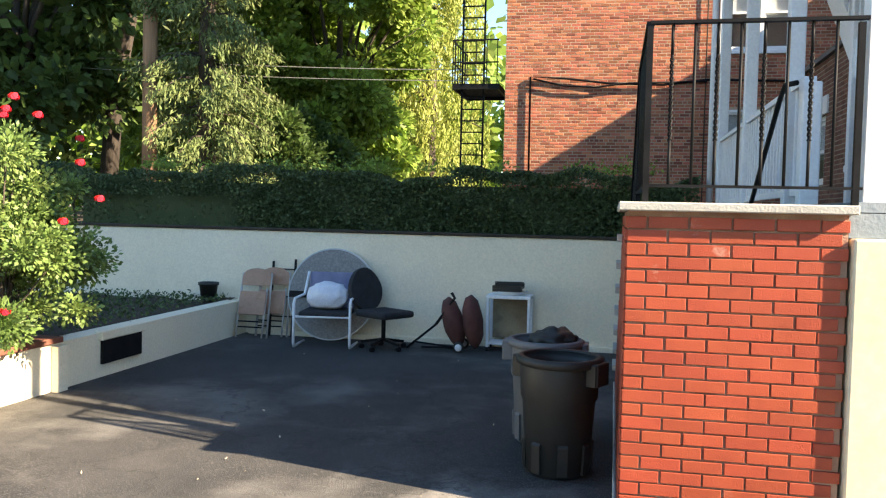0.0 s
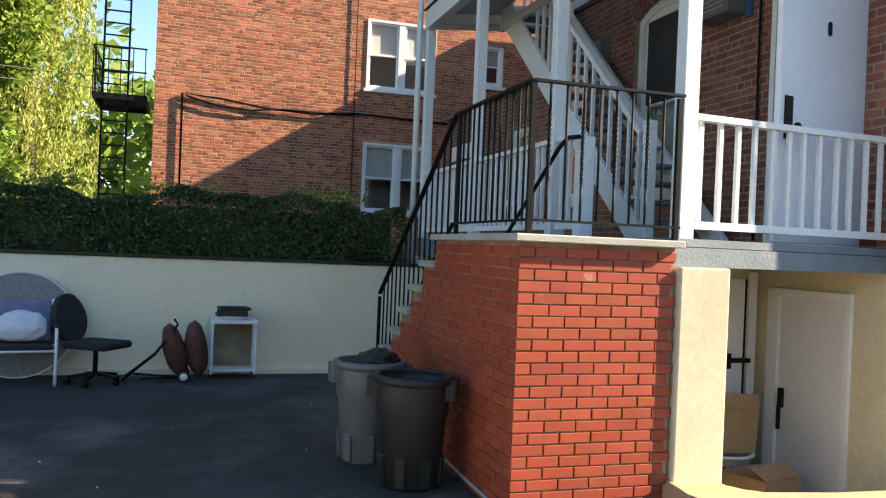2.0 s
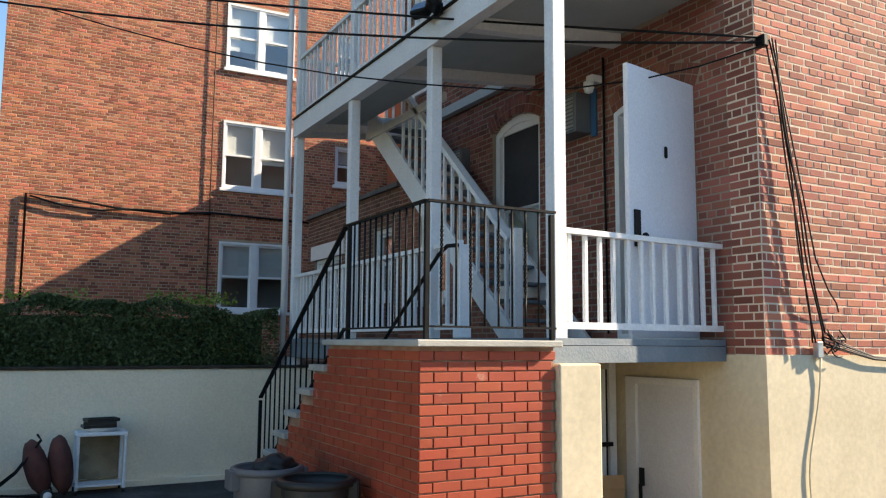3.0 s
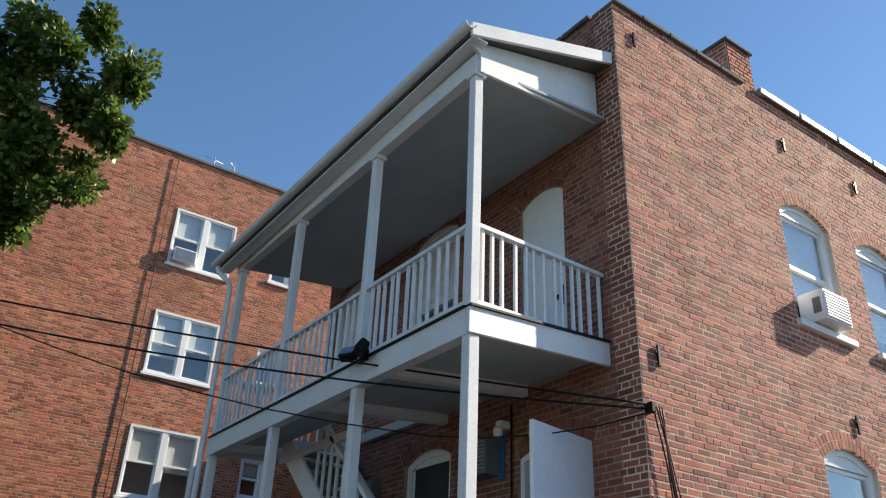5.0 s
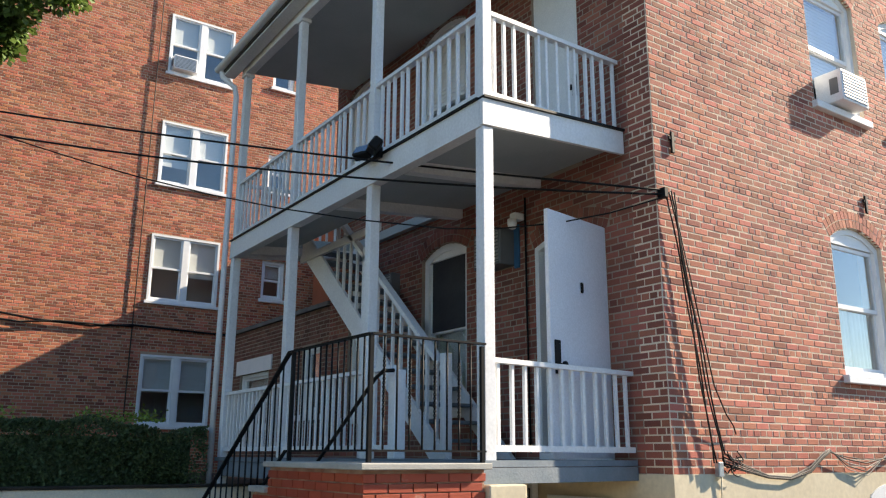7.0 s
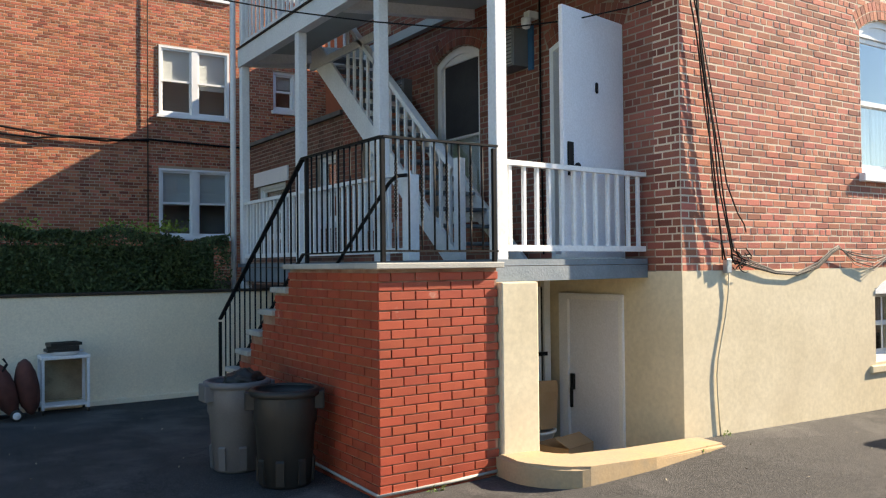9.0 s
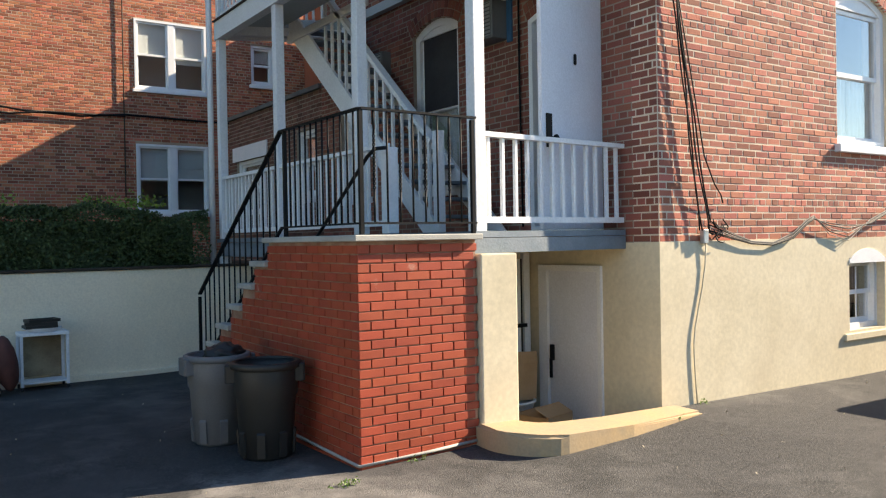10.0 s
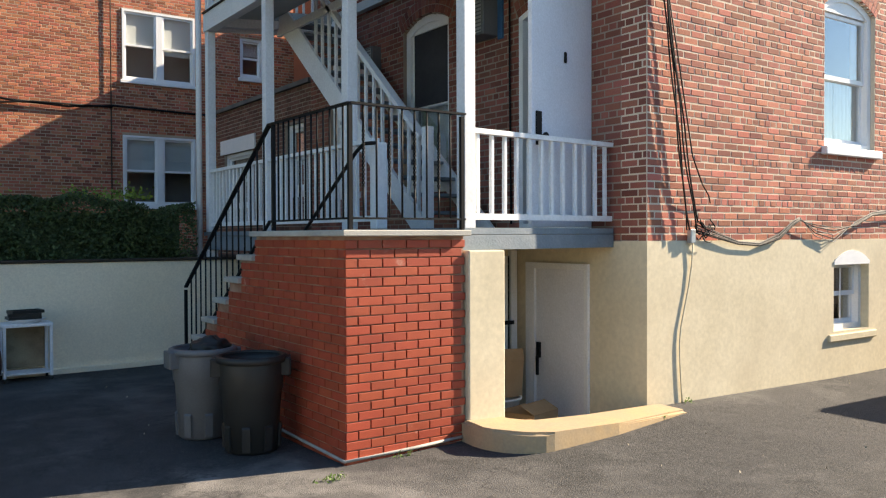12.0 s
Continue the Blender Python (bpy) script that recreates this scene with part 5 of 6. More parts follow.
rose = thing("rose_bush", "tall rose bush with bright green leaves and red blooms", "shrub", pose(-7.72, 1.45, 0.37))
bm = bmesh.new()
rc = []
for k in range(46):
    a, q = rs.uniform(0, 2 * math.pi), rs.uniform(0.1, 0.85)
    zz = rs.uniform(0.7, 1.72) - 0.25 * q
    tip = (math.cos(a) * q, math.sin(a) * q, zz)
    tube(bm, [(rs.gauss(0, 0.06), rs.gauss(0, 0.06), -0.03), (tip[0] * 0.35, tip[1] * 0.35, zz * 0.5), tip], 0.013, 5, 0.004)
    rc.append((*tip, rs.uniform(0.14, 0.26)))
for k in range(34):
    a, q = rs.uniform(0, 2 * math.pi), rs.uniform(0.2, 0.75)
    rc.append((math.cos(a) * q, math.sin(a) * q - 0.1, rs.uniform(0.05, 0.95), rs.uniform(0.12, 0.24)))
part("canes", bm, M_BARK, rose)
pts, out = clump_points(rc, 420, 71, 0.12)
part("leaves", leaf_mesh(pts, 0.027, 71, 1.5, 0.0, out * 0.4), M_ROSELEAF, rose, "bright green rose leaves")
for px, py, pz in ((0.32, -0.3, 1.86), (0.42, -0.45, 1.80), (0.55, -0.5, 1.92), (0.68, -0.42, 1.80), (0.2, -0.5, 1.90), (0.48, -0.62, 1.48), (0.47, -0.64, 1.40), (0.86, -0.2, 1.48), (0.95, -0.1, 1.22), (0.83, -0.35, 1.05), (0.58, -0.62, 0.42), (0.1, -0.8, 1.2), (-0.3, -0.7, 1.5), (0.5, 0.3, 1.7), (-0.5, 0.2, 1.75)):
    bm = bmesh.new()
    p = Vector((px, py, pz))
    for j in range(20):
        a, e = j * 2.4, 0.15 + j * 0.085
        d = Vector((math.cos(a) * math.sin(e), math.sin(a) * math.sin(e) , math.cos(e)))
        u = d.orthogonal().normalized() * 0.024
        w = d.cross(u).normalized() * 0.022
        q0 = p + Vector((d.x, d.y, d.z * 0.7)) * (0.016 + 0.0009 * j)
        bm.faces.new([bm.verts.new(q0 + u * a1 + w * b1) for a1, b1 in ((1, 0.2), (0.3, 1), (-0.8, 0.7), (-1, -0.3), (0, -1))])
    part("bloom", bm, M_ROSE, rose, "open red rose")

pot = thing("flower_pot", "empty black plastic flower pot on the planter corner", "pot", pose(-8.07, 5.52, 0.37))
bm = bmesh.new()
lathe(bm, [(0.0, 0.0), (0.09, 0.0), (0.115, 0.19), (0.13, 0.19), (0.13, 0.225), (0.112, 0.225), (0.09, 0.05), (0.0, 0.05)], 24)
part("pot_shell", bm, M_RUBBERBLACK, pot)

# ---- rubbish bins ----
def rubbish_bin(label, mat, m, r0, r1, h, lid):
    b = thing("rubbish_bin", label, "bin", m, "rubbish bins beside the stair")
    bm = bmesh.new()
    lathe(bm, [(0.0, 0.0), (r0 - 0.02, 0.0), (r0, 0.02), (r0 + (r1 - r0) * 0.6, h * 0.62), (r0 + (r1 - r0) * 0.62 + 0.014, h * 0.66), (r1, h - 0.05), (r1 - 0.015, h - 0.01), (r1 - 0.03, h - 0.06), (r0, 0.06), (0.0, 0.05)], 40)
    part("body", bm, mat, b)
    bm = bmesh.new()
    rim = [(r1 + 0.012, h - 0.05), (r1 + 0.028, h - 0.04), (r1 + 0.028, h - 0.005), (r1 + 0.008, h + 0.004), (r1 - 0.02, h)]
    lathe(bm, rim + rim[:1], 40)
    part("rim", bm, mat, b)
    for a in (155, 335):
        bm = bmesh.new()
        box(bm, r1 - 0.005, r1 + 0.055, -0.075, 0.075, h - 0.035, h - 0.015, 0.005)
        box(bm, r1 + 0.035, r1 + 0.055, -0.075, 0.075, h - 0.15, h - 0.03, 0.005)
        box(bm, r1 - 0.03, r1 + 0.045, -0.085, -0.07, h - 0.15, h - 0.02, 0.004)
        box(bm, r1 - 0.03, r1 + 0.045, 0.07, 0.085, h - 0.15, h - 0.02, 0.004)
        part("handle", bm, mat, b, "", pose(0, 0, 0, 0, 0, a))
    for a in range(0, 360, 45):
        bm = bmesh.new()
        prism(bm, [(r0 + 0.002, 0.03), (r0 + (r1 - r0) * 0.28, h * 0.30), (r0 + (r1 - r0) * 0.28 + 0.014, h * 0.28), (r0 + 0.018, 0.03)], "y", -0.03, 0.03)
        part("rib", bm, mat, b, "", pose(0, 0, 0, 0, 0, a + 12))
    bm = bmesh.new()
    lathe(bm, [(0.0, h - 0.16 + 0.05), (r1 * 0.45, h - 0.10), (r1 * 0.8, h - 0.14), (r1 - 0.05, h - 0.2)], 18)
    for v in bm.verts:
        v.co.z += random.uniform(-0.03, 0.03)
    part("bin_bag", bm, M_RUBBERBLACK, b, "crumpled black bin bag inside")
    if lid:
        bm = bmesh.new()
        bmesh.ops.create_icosphere(bm, subdivisions=4, radius=1.0)
        for v in bm.verts:
            k = 1 + 0.25 * noise.noise(v.co * 2.1) + 0.12 * noise.noise(v.co * 6)
            v.co = Vector((v.co.x * 0.17 * k, v.co.y * 0.15 * k, v.co.z * 0.10 * k))
        for f in bm.faces:
            f.smooth = True
        part("bag_top", bm, M_RUBBERBLACK, b, "black bag bunched over the rim", pose(0.05, -0.02, h - 0.02))
    return b


rubbish_bin("black ribbed plastic rubbish bin", M_RUBBERBLACK, pose(-3.33, 0.95, ground_z(-3.33, 0.95)), 0.195, 0.24, 0.72, False)
rubbish_bin("grey ribbed plastic rubbish bin stuffed with a black bag", M_GREYPLASTIC, pose(-3.47, 1.62, ground_z(-3.47, 1.62), 0, 0, 25), 0.195, 0.24, 0.72, True)

# ---- things along the retaining wall ----
M_TAN = surface("tan_enamel", (0.38, 0.21, 0.145), (0.45, 0.26, 0.18), 6, 0.5, 60, 0.1, stain=0.5, stain_scale=9, stain_color=(0.26, 0.12, 0.05))
M_GRANITE = surface("granite_top", (0.16, 0.155, 0.15), (0.26, 0.25, 0.245), 40, 0.45, 200, 0.05)
M_FABRIC = surface("dark_fabric", (0.018, 0.018, 0.02), (0.03, 0.03, 0.034), 12, 0.9, 200, 0.4)
M_BLUEFAB = surface("grey_blue_fabric", (0.16, 0.17, 0.27), (0.22, 0.23, 0.34), 8, 0.9, 160, 0.3)
M_BAGWHITE = surface("white_bag_plastic", (0.62, 0.63, 0.70), (0.75, 0.76, 0.80), 12, 0.35, 60, 0.4)
M_MAROON = surface("maroon_canvas", (0.09, 0.032, 0.026), (0.14, 0.05, 0.04), 8, 0.85, 160, 0.3)
M_CARD = surface("cardboard", (0.34, 0.21, 0.11), (0.42, 0.27, 0.15), 5, 0.85, 90, 0.1)
GY = ground_z(-5, 5.8)


M_PALEMETAL = surface("pale_enamel", (0.42, 0.38, 0.35), (0.52, 0.48, 0.44), 6, 0.5, 60, 0.1)


def folding_chair(m, lean):
    c = thing("folding_chair", "folded tan metal chair leaning on the wall", "chair", m @ pose(0, 0, 0, lean), "folding chairs at the wall")
    for s in (-1, 1):
        bm = bmesh.new()
        tube(bm, [(s * 0.21, 0.02, 0.0), (s * 0.20, 0.02, 0.55), (s * 0.19, 0.03, 0.82)], 0.013, 8)
        part("leg", bm, M_PALEMETAL, c)
        bm = bmesh.new()
        tube(bm, [(s * 0.17, -0.05, 0.0), (s * 0.17, -0.02, 0.62)], 0.012, 8)
        part("rear_leg", bm, M_PALEMETAL, c)
    bm = bmesh.new()
    box(bm, -0.175, 0.175, -0.055, -0.03, 0.28, 0.58, 0.012, 2)
    part("seat", bm, M_TAN, c, "rust-stained tan seat")
    bm = bmesh.new()
    ringp = [(-0.19, 0.66), (0.19, 0.66), (0.19, 0.78)] + [(0.19 * math.cos(a), 0.78 + 0.10 * math.sin(a)) for a in np.linspace(0.3, math.pi - 0.3, 7)] + [(-0.19, 0.78)]
    prism(bm, ringp, "y", 0.01, 0.03)
    part("backrest", bm, M_TAN, c)
    bm = bmesh.new()
    tube(bm, [(-0.17, -0.04, 0.2), (0.17, -0.04, 0.2)], 0.009, 6)
    tube(bm, [(-0.17, -0.04, 0.13), (0.17, -0.04, 0.13)], 0.009, 6)
    part("stretcher", bm, M_IRON, c)


folding_chair(pose(-7.41, 5.34, GY), -13)
folding_chair(pose(-7.22, 5.52, GY), -9)
rack = thing("metal_rack", "thin black folded metal rack against the wall", "rack", pose(-7.07, 5.60, GY, -7))
for x in (-0.2, 0.1):
    bm = bmesh.new()
    box(bm, x - 0.012, x + 0.012, -0.012, 0.012, 0, 0.98 if x > 0 else 0.95)
    part("upright", bm, M_IRON, rack)
for z in (0.25, 0.5, 0.72, 0.85):
    bm = bmesh.new()
    box(bm, -0.187, 0.087, -0.008, 0.008, z - 0.008, z + 0.008)
    part("rung", bm, M_IRON, rack)

disc = thing("round_tabletop", "round grey stone-patterned tabletop leaning on the wall", "tabletop", pose(-6.44, 5.48, GY + 0.015, -11))
bm = bmesh.new()
prism(bm, [(0.56 * math.cos(a), 0.56 + 0.56 * math.sin(a)) for a in np.linspace(0, 2 * math.pi, 49)[:-1]], "y", 0, 0.025)
part("top", bm, M_GRANITE, disc)
bm = bmesh.new()
ring_frame(bm, [(0.575 * math.cos(a), 0.56 + 0.575 * math.sin(a)) for a in np.linspace(0, 2 * math.pi, 49)[:-1]], [(0.562 * math.cos(a), 0.56 + 0.562 * math.sin(a)) for a in np.linspace(0, 2 * math.pi, 49)[:-1]], -0.006, 0.03)
part("rim", bm, M_METAL, disc, "pale metal rim")
bm = bmesh.new()
box(bm, -0.55, 0.55, -0.03, -0.007, 0.50, 0.58)
part("batten", bm, M_IRON, disc, "dark crossbar")

chair = thing("patio_chair", "white tube-framed patio armchair with a dark seat", "chair", pose(-6.35, 5.18, GY, 0, 0, 8))
for s in (-1, 1):
    bm = bmesh.new()
    tube(bm, [(s * 0.33, 0.22, 0.0), (s * 0.33, -0.02, 0.012), (s * 0.33, -0.28, 0.012), (s * 0.33, -0.31, 0.06), (s * 0.33, -0.30, 0.52), (s * 0.33, -0.24, 0.57), (s * 0.32, 0.2, 0.58), (s * 0.29, 0.3, 0.85)], 0.016, 8)
    part("side_frame", bm, M_WHITE, chair)
bm = bmesh.new()
tube(bm, [(-0.32, -0.26, 0.36), (0.32, -0.26, 0.36)], 0.014, 8)
part("cross_tube", bm, M_WHITE, chair)
bm = bmesh.new()
tube(bm, [(-0.32, 0.2, 0.36), (0.32, 0.2, 0.36)], 0.014, 8)
part("cross_tube", bm, M_WHITE, chair)
bm = bmesh.new()
box(bm, -0.29, 0.29, -0.27, 0.22, 0.35, 0.42, 0.03, 3)
part("seat", bm, M_FABRIC, chair, "dark seat cushion")
bm = bmesh.new()
box(bm, -0.28, 0.28, -0.02, 0.04, 0.0, 0.46, 0.025, 3)
part("backrest", bm, M_BLUEFAB, chair, "grey-blue back sling", pose(0, 0.22, 0.40, -14))
bag = thing("white_bag", "crumpled white plastic bag lying on the patio chair", "bag", pose(-6.35, 5.16, GY + 0.43, -18, 0, 6))
bm = bmesh.new()
bmesh.ops.create_icosphere(bm, subdivisions=4, radius=1.0)
for v in bm.verts:
    k = 1 + 0.14 * noise.noise(v.co * 2.2) + 0.07 * noise.noise(v.co * 5)
    v.co = Vector((max(-0.24, min(0.24, v.co.x * 0.28 * k)), v.co.y * 0.12 * k, 0.16 + max(-0.155, v.co.z * 0.17 * k)))
for f in bm.faces:
    f.smooth = True
part("bag_body", bm, M_BAGWHITE, bag)

office = thing("office_chair", "black swivel office chair with tilted back", "chair", pose(-5.62, 5.08, GY, 0, 0, -32))
bm = bmesh.new()
box(bm, -0.25, 0.28, -0.24, 0.24, 0.38, 0.46, 0.035, 3)
part("seat", bm, M_FABRIC, office)
bm = bmesh.new()
prism(bm, [(0.24 * math.cos(a) * (1 - 0.15 * max(0, math.sin(a))), 0.24 + 0.26 * math.sin(a)) for a in np.linspace(0, 2 * math.pi, 25)[:-1]], "x", -0.035, 0.035)
part("backrest", bm, M_FABRIC, office, "", pose(-0.30, 0.02, 0.44, 0, -14, 0))
bm = bmesh.new()
tube(bm, [(0, 0, 0.1), (0, 0, 0.38)], 0.025, 10)
part("gas_column", bm, M_IRON, office)
for k in range(5):
    a = 2 * math.pi * k / 5
    bm = bmesh.new()
    bar(bm, (0, 0, 0.12), (0.26 * math.cos(a), 0.26 * math.sin(a), 0.08), 0.035, 0.03)
    leg = part("base_arm", bm, M_IRON, office)
    bm = bmesh.new()
    tube(bm, [(0.26 * math.cos(a) - 0.02, 0.26 * math.sin(a), 0.03), (0.26 * math.cos(a) + 0.02, 0.26 * math.sin(a), 0.03)], 0.03, 12)
    part("caster", bm, M_IRON, leg)

cart = thing("shopping_trolley", "folded shopping trolley with two maroon canvas bags", "trolley", pose(-4.83, 5.26, GY))
bm = bmesh.new()
tube(bm, [(-0.52, 0.1, 0.03), (-0.2, 0.05, 0.30), (0.02, 0.0, 0.62), (-0.02, 0.0, 0.68)], 0.012, 6)
tube(bm, [(-0.52, -0.12, 0.03), (-0.2, -0.08, 0.30), (0.02, -0.06, 0.62), (-0.02, -0.06, 0.68)], 0.012, 6)
tube(bm, [(-0.52, -0.12, 0.03), (-0.52, 0.1, 0.03)], 0.012, 6)
tube(bm, [(-0.35, -0.1, 0.04), (0.1, -0.1, 0.05)], 0.012, 6)
tube(bm, [(-0.45, -0.1, 0.1), (0.1, -0.1, 0.05)], 0.012, 6)
part("tube_frame", bm, M_IRON, cart)
for dx, tilt, hh in ((0.08, -16, 0.60), (0.27, -8, 0.62)):
    bm = bmesh.new()
    bmesh.ops.create_icosphere(bm, subdivisions=3, radius=1.0)
    for v in bm.verts:
        k = 1 + 0.1 * noise.noise(v.co * 3)
        v.co = Vector((v.co.x * 0.12 * k, v.co.y * 0.17 * k, hh / 2 + v.co.z * hh / 2 * k))
    for f in bm.faces:
        f.smooth = True
    part("canvas_bag", bm, M_MAROON, cart, "faded maroon canvas bag", pose(dx, 0.04, 0.04, 0, tilt, 0))
for yy in (-0.17, 0.17):
    bm = bmesh.new()
    lathe(bm, [(0.03, -0.012), (0.062, -0.014), (0.066, 0.0), (0.062, 0.014), (0.03, 0.012), (0.03, -0.012)], 20)
    wheel = part("wheel", bm, M_RUBBERBLACK, cart, "", pose(0.10, yy, 0.066, 90))
    bm = bmesh.new()
    lathe(bm, [(0.001, -0.016), (0.04, -0.016), (0.045, 0.0), (0.04, 0.016), (0.001, 0.016)], 16)
    part("hub", bm, M_WHITE, wheel, "white wheel hub")

M_STAINBOARD = surface("stained_board", (0.22, 0.16, 0.10), (0.34, 0.27, 0.17), 4, 0.8, 60, 0.1, stain=0.5, stain_scale=5, stain_color=(0.10, 0.06, 0.03))
table = thing("utility_table", "small white metal utility table against the wall", "table", pose(-4.20, 5.52, GY))
bm = bmesh.new()
box(bm, -0.26, 0.26, -0.18, 0.18, 0.62, 0.66, 0.006)
part("tabletop", bm, M_WHITE, table)
for x in (-0.24, 0.24):
    for y in (-0.16, 0.16):
        bm = bmesh.new()
        box(bm, x - 0.016, x + 0.016, y - 0.016, y + 0.016, 0.05, 0.62, 0.003)
        leg = part("leg", bm, M_WHITE, table)
        bm = bmesh.new()
        tube(bm, [(x - 0.012, y, 0.025), (x + 0.012, y, 0.025)], 0.026, 10)
        part("caster", bm, M_RUBBERBLACK, leg)
bm = bmesh.new()
box(bm, -0.22, 0.22, 0.15, 0.165, 0.12, 0.61)
part("back_panel", bm, M_STAINBOARD, table, "brown back panel")
bm = bmesh.new()
box(bm, -0.24, 0.24, -0.16, 0.14, 0.08, 0.10)
part("shelf", bm, M_WHITE, table)
plate = thing("white_tray", "shallow white oval tray on the utility table", "tray", pose(-4.20, 5.49, GY + 0.66))
bm = bmesh.new()
lathe(bm, [(0.001, 0.004), (0.12, 0.004), (0.2, 0.045), (0.215, 0.045), (0.13, 0.0), (0.001, 0.0)], 28)
part("tray_shell", bm, M_WHITE, plate, "", Matrix.Diagonal((1.0, 0.75, 1, 1)))
for k in range(3):
    tr = thing("black_tray", "black plastic seedling tray stacked on the table", "tray", pose(-4.23 + 0.012 * k, 5.48, GY + 0.702 + 0.035 * k, 0, 0, (4, -5, 9)[k]), "stacked black trays")
    bm = bmesh.new()
    ring_frame(bm, [(-0.17, -0.11), (0.17, -0.11), (0.17, 0.11), (-0.17, 0.11)], [(-0.15, -0.09), (0.15, -0.09), (0.15, 0.09), (-0.15, 0.09)], -0.0, 0.034)
    box(bm, -0.155, 0.155, 0.0, 0.006, -0.095, 0.095)
    part("tray_body", bm, M_RUBBERBLACK, tr, "", pose(0, 0, 0, 90) @ pose(0, 0, 0, 0, 0, 0))

# ---- in the areaway ----
EY = PIT[3]
bm = bmesh.new()
box(bm, -0.86, -0.16, EY - 0.036, EY, -0.69, 1.36)
end_door = tagged(part("areaway_door", bm, M_TRIM), "old cream wooden door at the end of the areaway", "door")
bm = bmesh.new()
box(bm, -0.13, -0.05, EY - 0.06, EY, -0.69, 1.42)
part("door_jamb", bm, M_TRIM, end_door)
bm = bmesh.new()
box(bm, -0.36, -0.10, EY - 0.07, EY - 0.037, 0.64, 0.68)
box(bm, -0.40, -0.30, EY - 0.075, EY - 0.037, 0.59, 0.72)
part("hasp", bm, M_IRON, end_door, "dark iron hasp")
# Solid black strip paints the shadow in the gap between door and jamb.
bm = bmesh.new()
box(bm, -0.158, -0.132, EY - 0.03, EY, -0.5, 1.36)
part("gap_shadow_strip", bm, M_IRON, end_door)


def carton(name, label, m, w, d, h, flap):
    c = thing(name, label, "box", m)
    bm = bmesh.new()
    ring_frame(bm, [(-w / 2, -d / 2), (w / 2, -d / 2), (w / 2, d / 2), (-w / 2, d / 2)], [(-w / 2 + 0.006, -d / 2 + 0.006), (w / 2 - 0.006, -d / 2 + 0.006), (w / 2 - 0.006, d / 2 - 0.006), (-w / 2 + 0.006, d / 2 - 0.006)], 0.0, h)
    box(bm, -w / 2, w / 2, 0.0, 0.006, -d / 2, d / 2)
    part("carton_body", bm, M_CARD, c, "", pose(0, 0, h, -90))
    for s in (-1, 1):
        bm = bmesh.new()
        box(bm, -w / 2, w / 2, 0, d * 0.45, 0, 0.005)
        part("flap", bm, M_CARD, c, "", pose(0, s * d / 2, h, (flap if s < 0 else -flap) * 1.0, 0, 0 if s < 0 else 180))
    return c


carton("cardboard_box", "open brown cardboard box on the areaway floor", pose(-0.62, 0.88, -0.70, 0, 0, 14), 0.40, 0.38, 0.64, 25)
carton("cardboard_box", "upright brown carton on the laundry basket", pose(-0.53, 1.42, -0.02, 0, 4, 6), 0.36, 0.26, 0.36, 80)
basket = thing("laundry_basket", "white plastic laundry basket with slotted sides", "basket", pose(-0.57, 1.40, -0.32))
bm = bmesh.new()
lathe(bm, [(0.15, 0.0), (0.22, 0.28), (0.235, 0.28), (0.235, 0.30), (0.21, 0.30), (0.14, 0.01)], 28)
part("basket_body", bm, M_WHITE, basket)
# The shell is uncut; black bars on it paint the dark of the slots.
for k in range(14):
    a = radians(-150 + k * 13)
    bm = bmesh.new()
    bar(bm, (0.168 * math.cos(a), 0.168 * math.sin(a), 0.06), (0.208 * math.cos(a), 0.208 * math.sin(a), 0.22), 0.016, 0.004, (math.cos(a), math.sin(a), 0))
    part("slot_dark_strip", bm, M_IRON, basket)
under = thing("crate", "dark storage crate under the laundry basket", "crate", pose(-0.57, 1.45, -0.70))
bm = bmesh.new()
box(bm, -0.28, 0.26, -0.20, 0.25, 0, 0.38, 0.02)
part("crate_body", bm, M_FABRIC, under)

# ---- air conditioners, lamps and boxes on the walls ----
def window_ac(m, w, h, d, label, mat=None):
    """A window air conditioner: back face in the wall's plane, out along -y, lower left at the origin."""
    a = thing("window_air_conditioner", label, "air conditioner", m, "window air conditioners")
    bm = bmesh.new()
    box(bm, 0, w, -d, 0.15, 0, h, 0.012, 2)
    part("casing", bm, mat or M_TRIM, a)
    bm = bmesh.new()
    box(bm, 0.03, w - 0.03, -d - 0.006, -d + 0.002, 0.03, h - 0.03)
    grille = part("grille", bm, M_METAL, a, "dark grey finned grille")
    for k in range(9):
        bm = bmesh.new()
        box(bm, 0.03, w - 0.03, -d - 0.012, -d - 0.006, 0.04 + (h - 0.09) * k / 8, 0.052 + (h - 0.09) * k / 8)
        part("fin", bm, M_GREYPLASTIC, grille)
    bm = bmesh.new()
    box(bm, -0.004, 0.0005, -d * 0.75, -d * 0.2, h * 0.25, h * 0.75)
    part("side_vent", bm, M_GREYPLASTIC, a, "dark side vent")
    return a


window_ac(pose(3.14, -0.02, 5.77), 0.56, 0.40, 0.19, "white window air conditioner on the upper sill")
window_ac(pose(-0.88, NY + 0.02, 10.84), 0.58, 0.36, 0.2, "white window air conditioner in the apartment window")
window_ac(pose(0, 0, 0, 0, 0, -90) @ pose(-2.58, 0, 3.76), 0.5, 0.42, 0.22, "grey air conditioner set through the porch wall", M_GREYPLASTIC)
window_ac(pose(0, 0, 0, 0, 0, -90) @ pose(-5.0, 0, 3.72), 0.42, 0.40, 0.14, "grey air conditioner set in the wall behind the stair", M_GREYPLASTIC)
bm = bmesh.new()
box(bm, -0.03, 0.0, 1.99, 2.07, 3.72, 4.22, 0.004)
M_BLUE = surface("blue_paint", (0.02, 0.09, 0.19), (0.03, 0.12, 0.24), 5, 0.6, 60, 0.1)
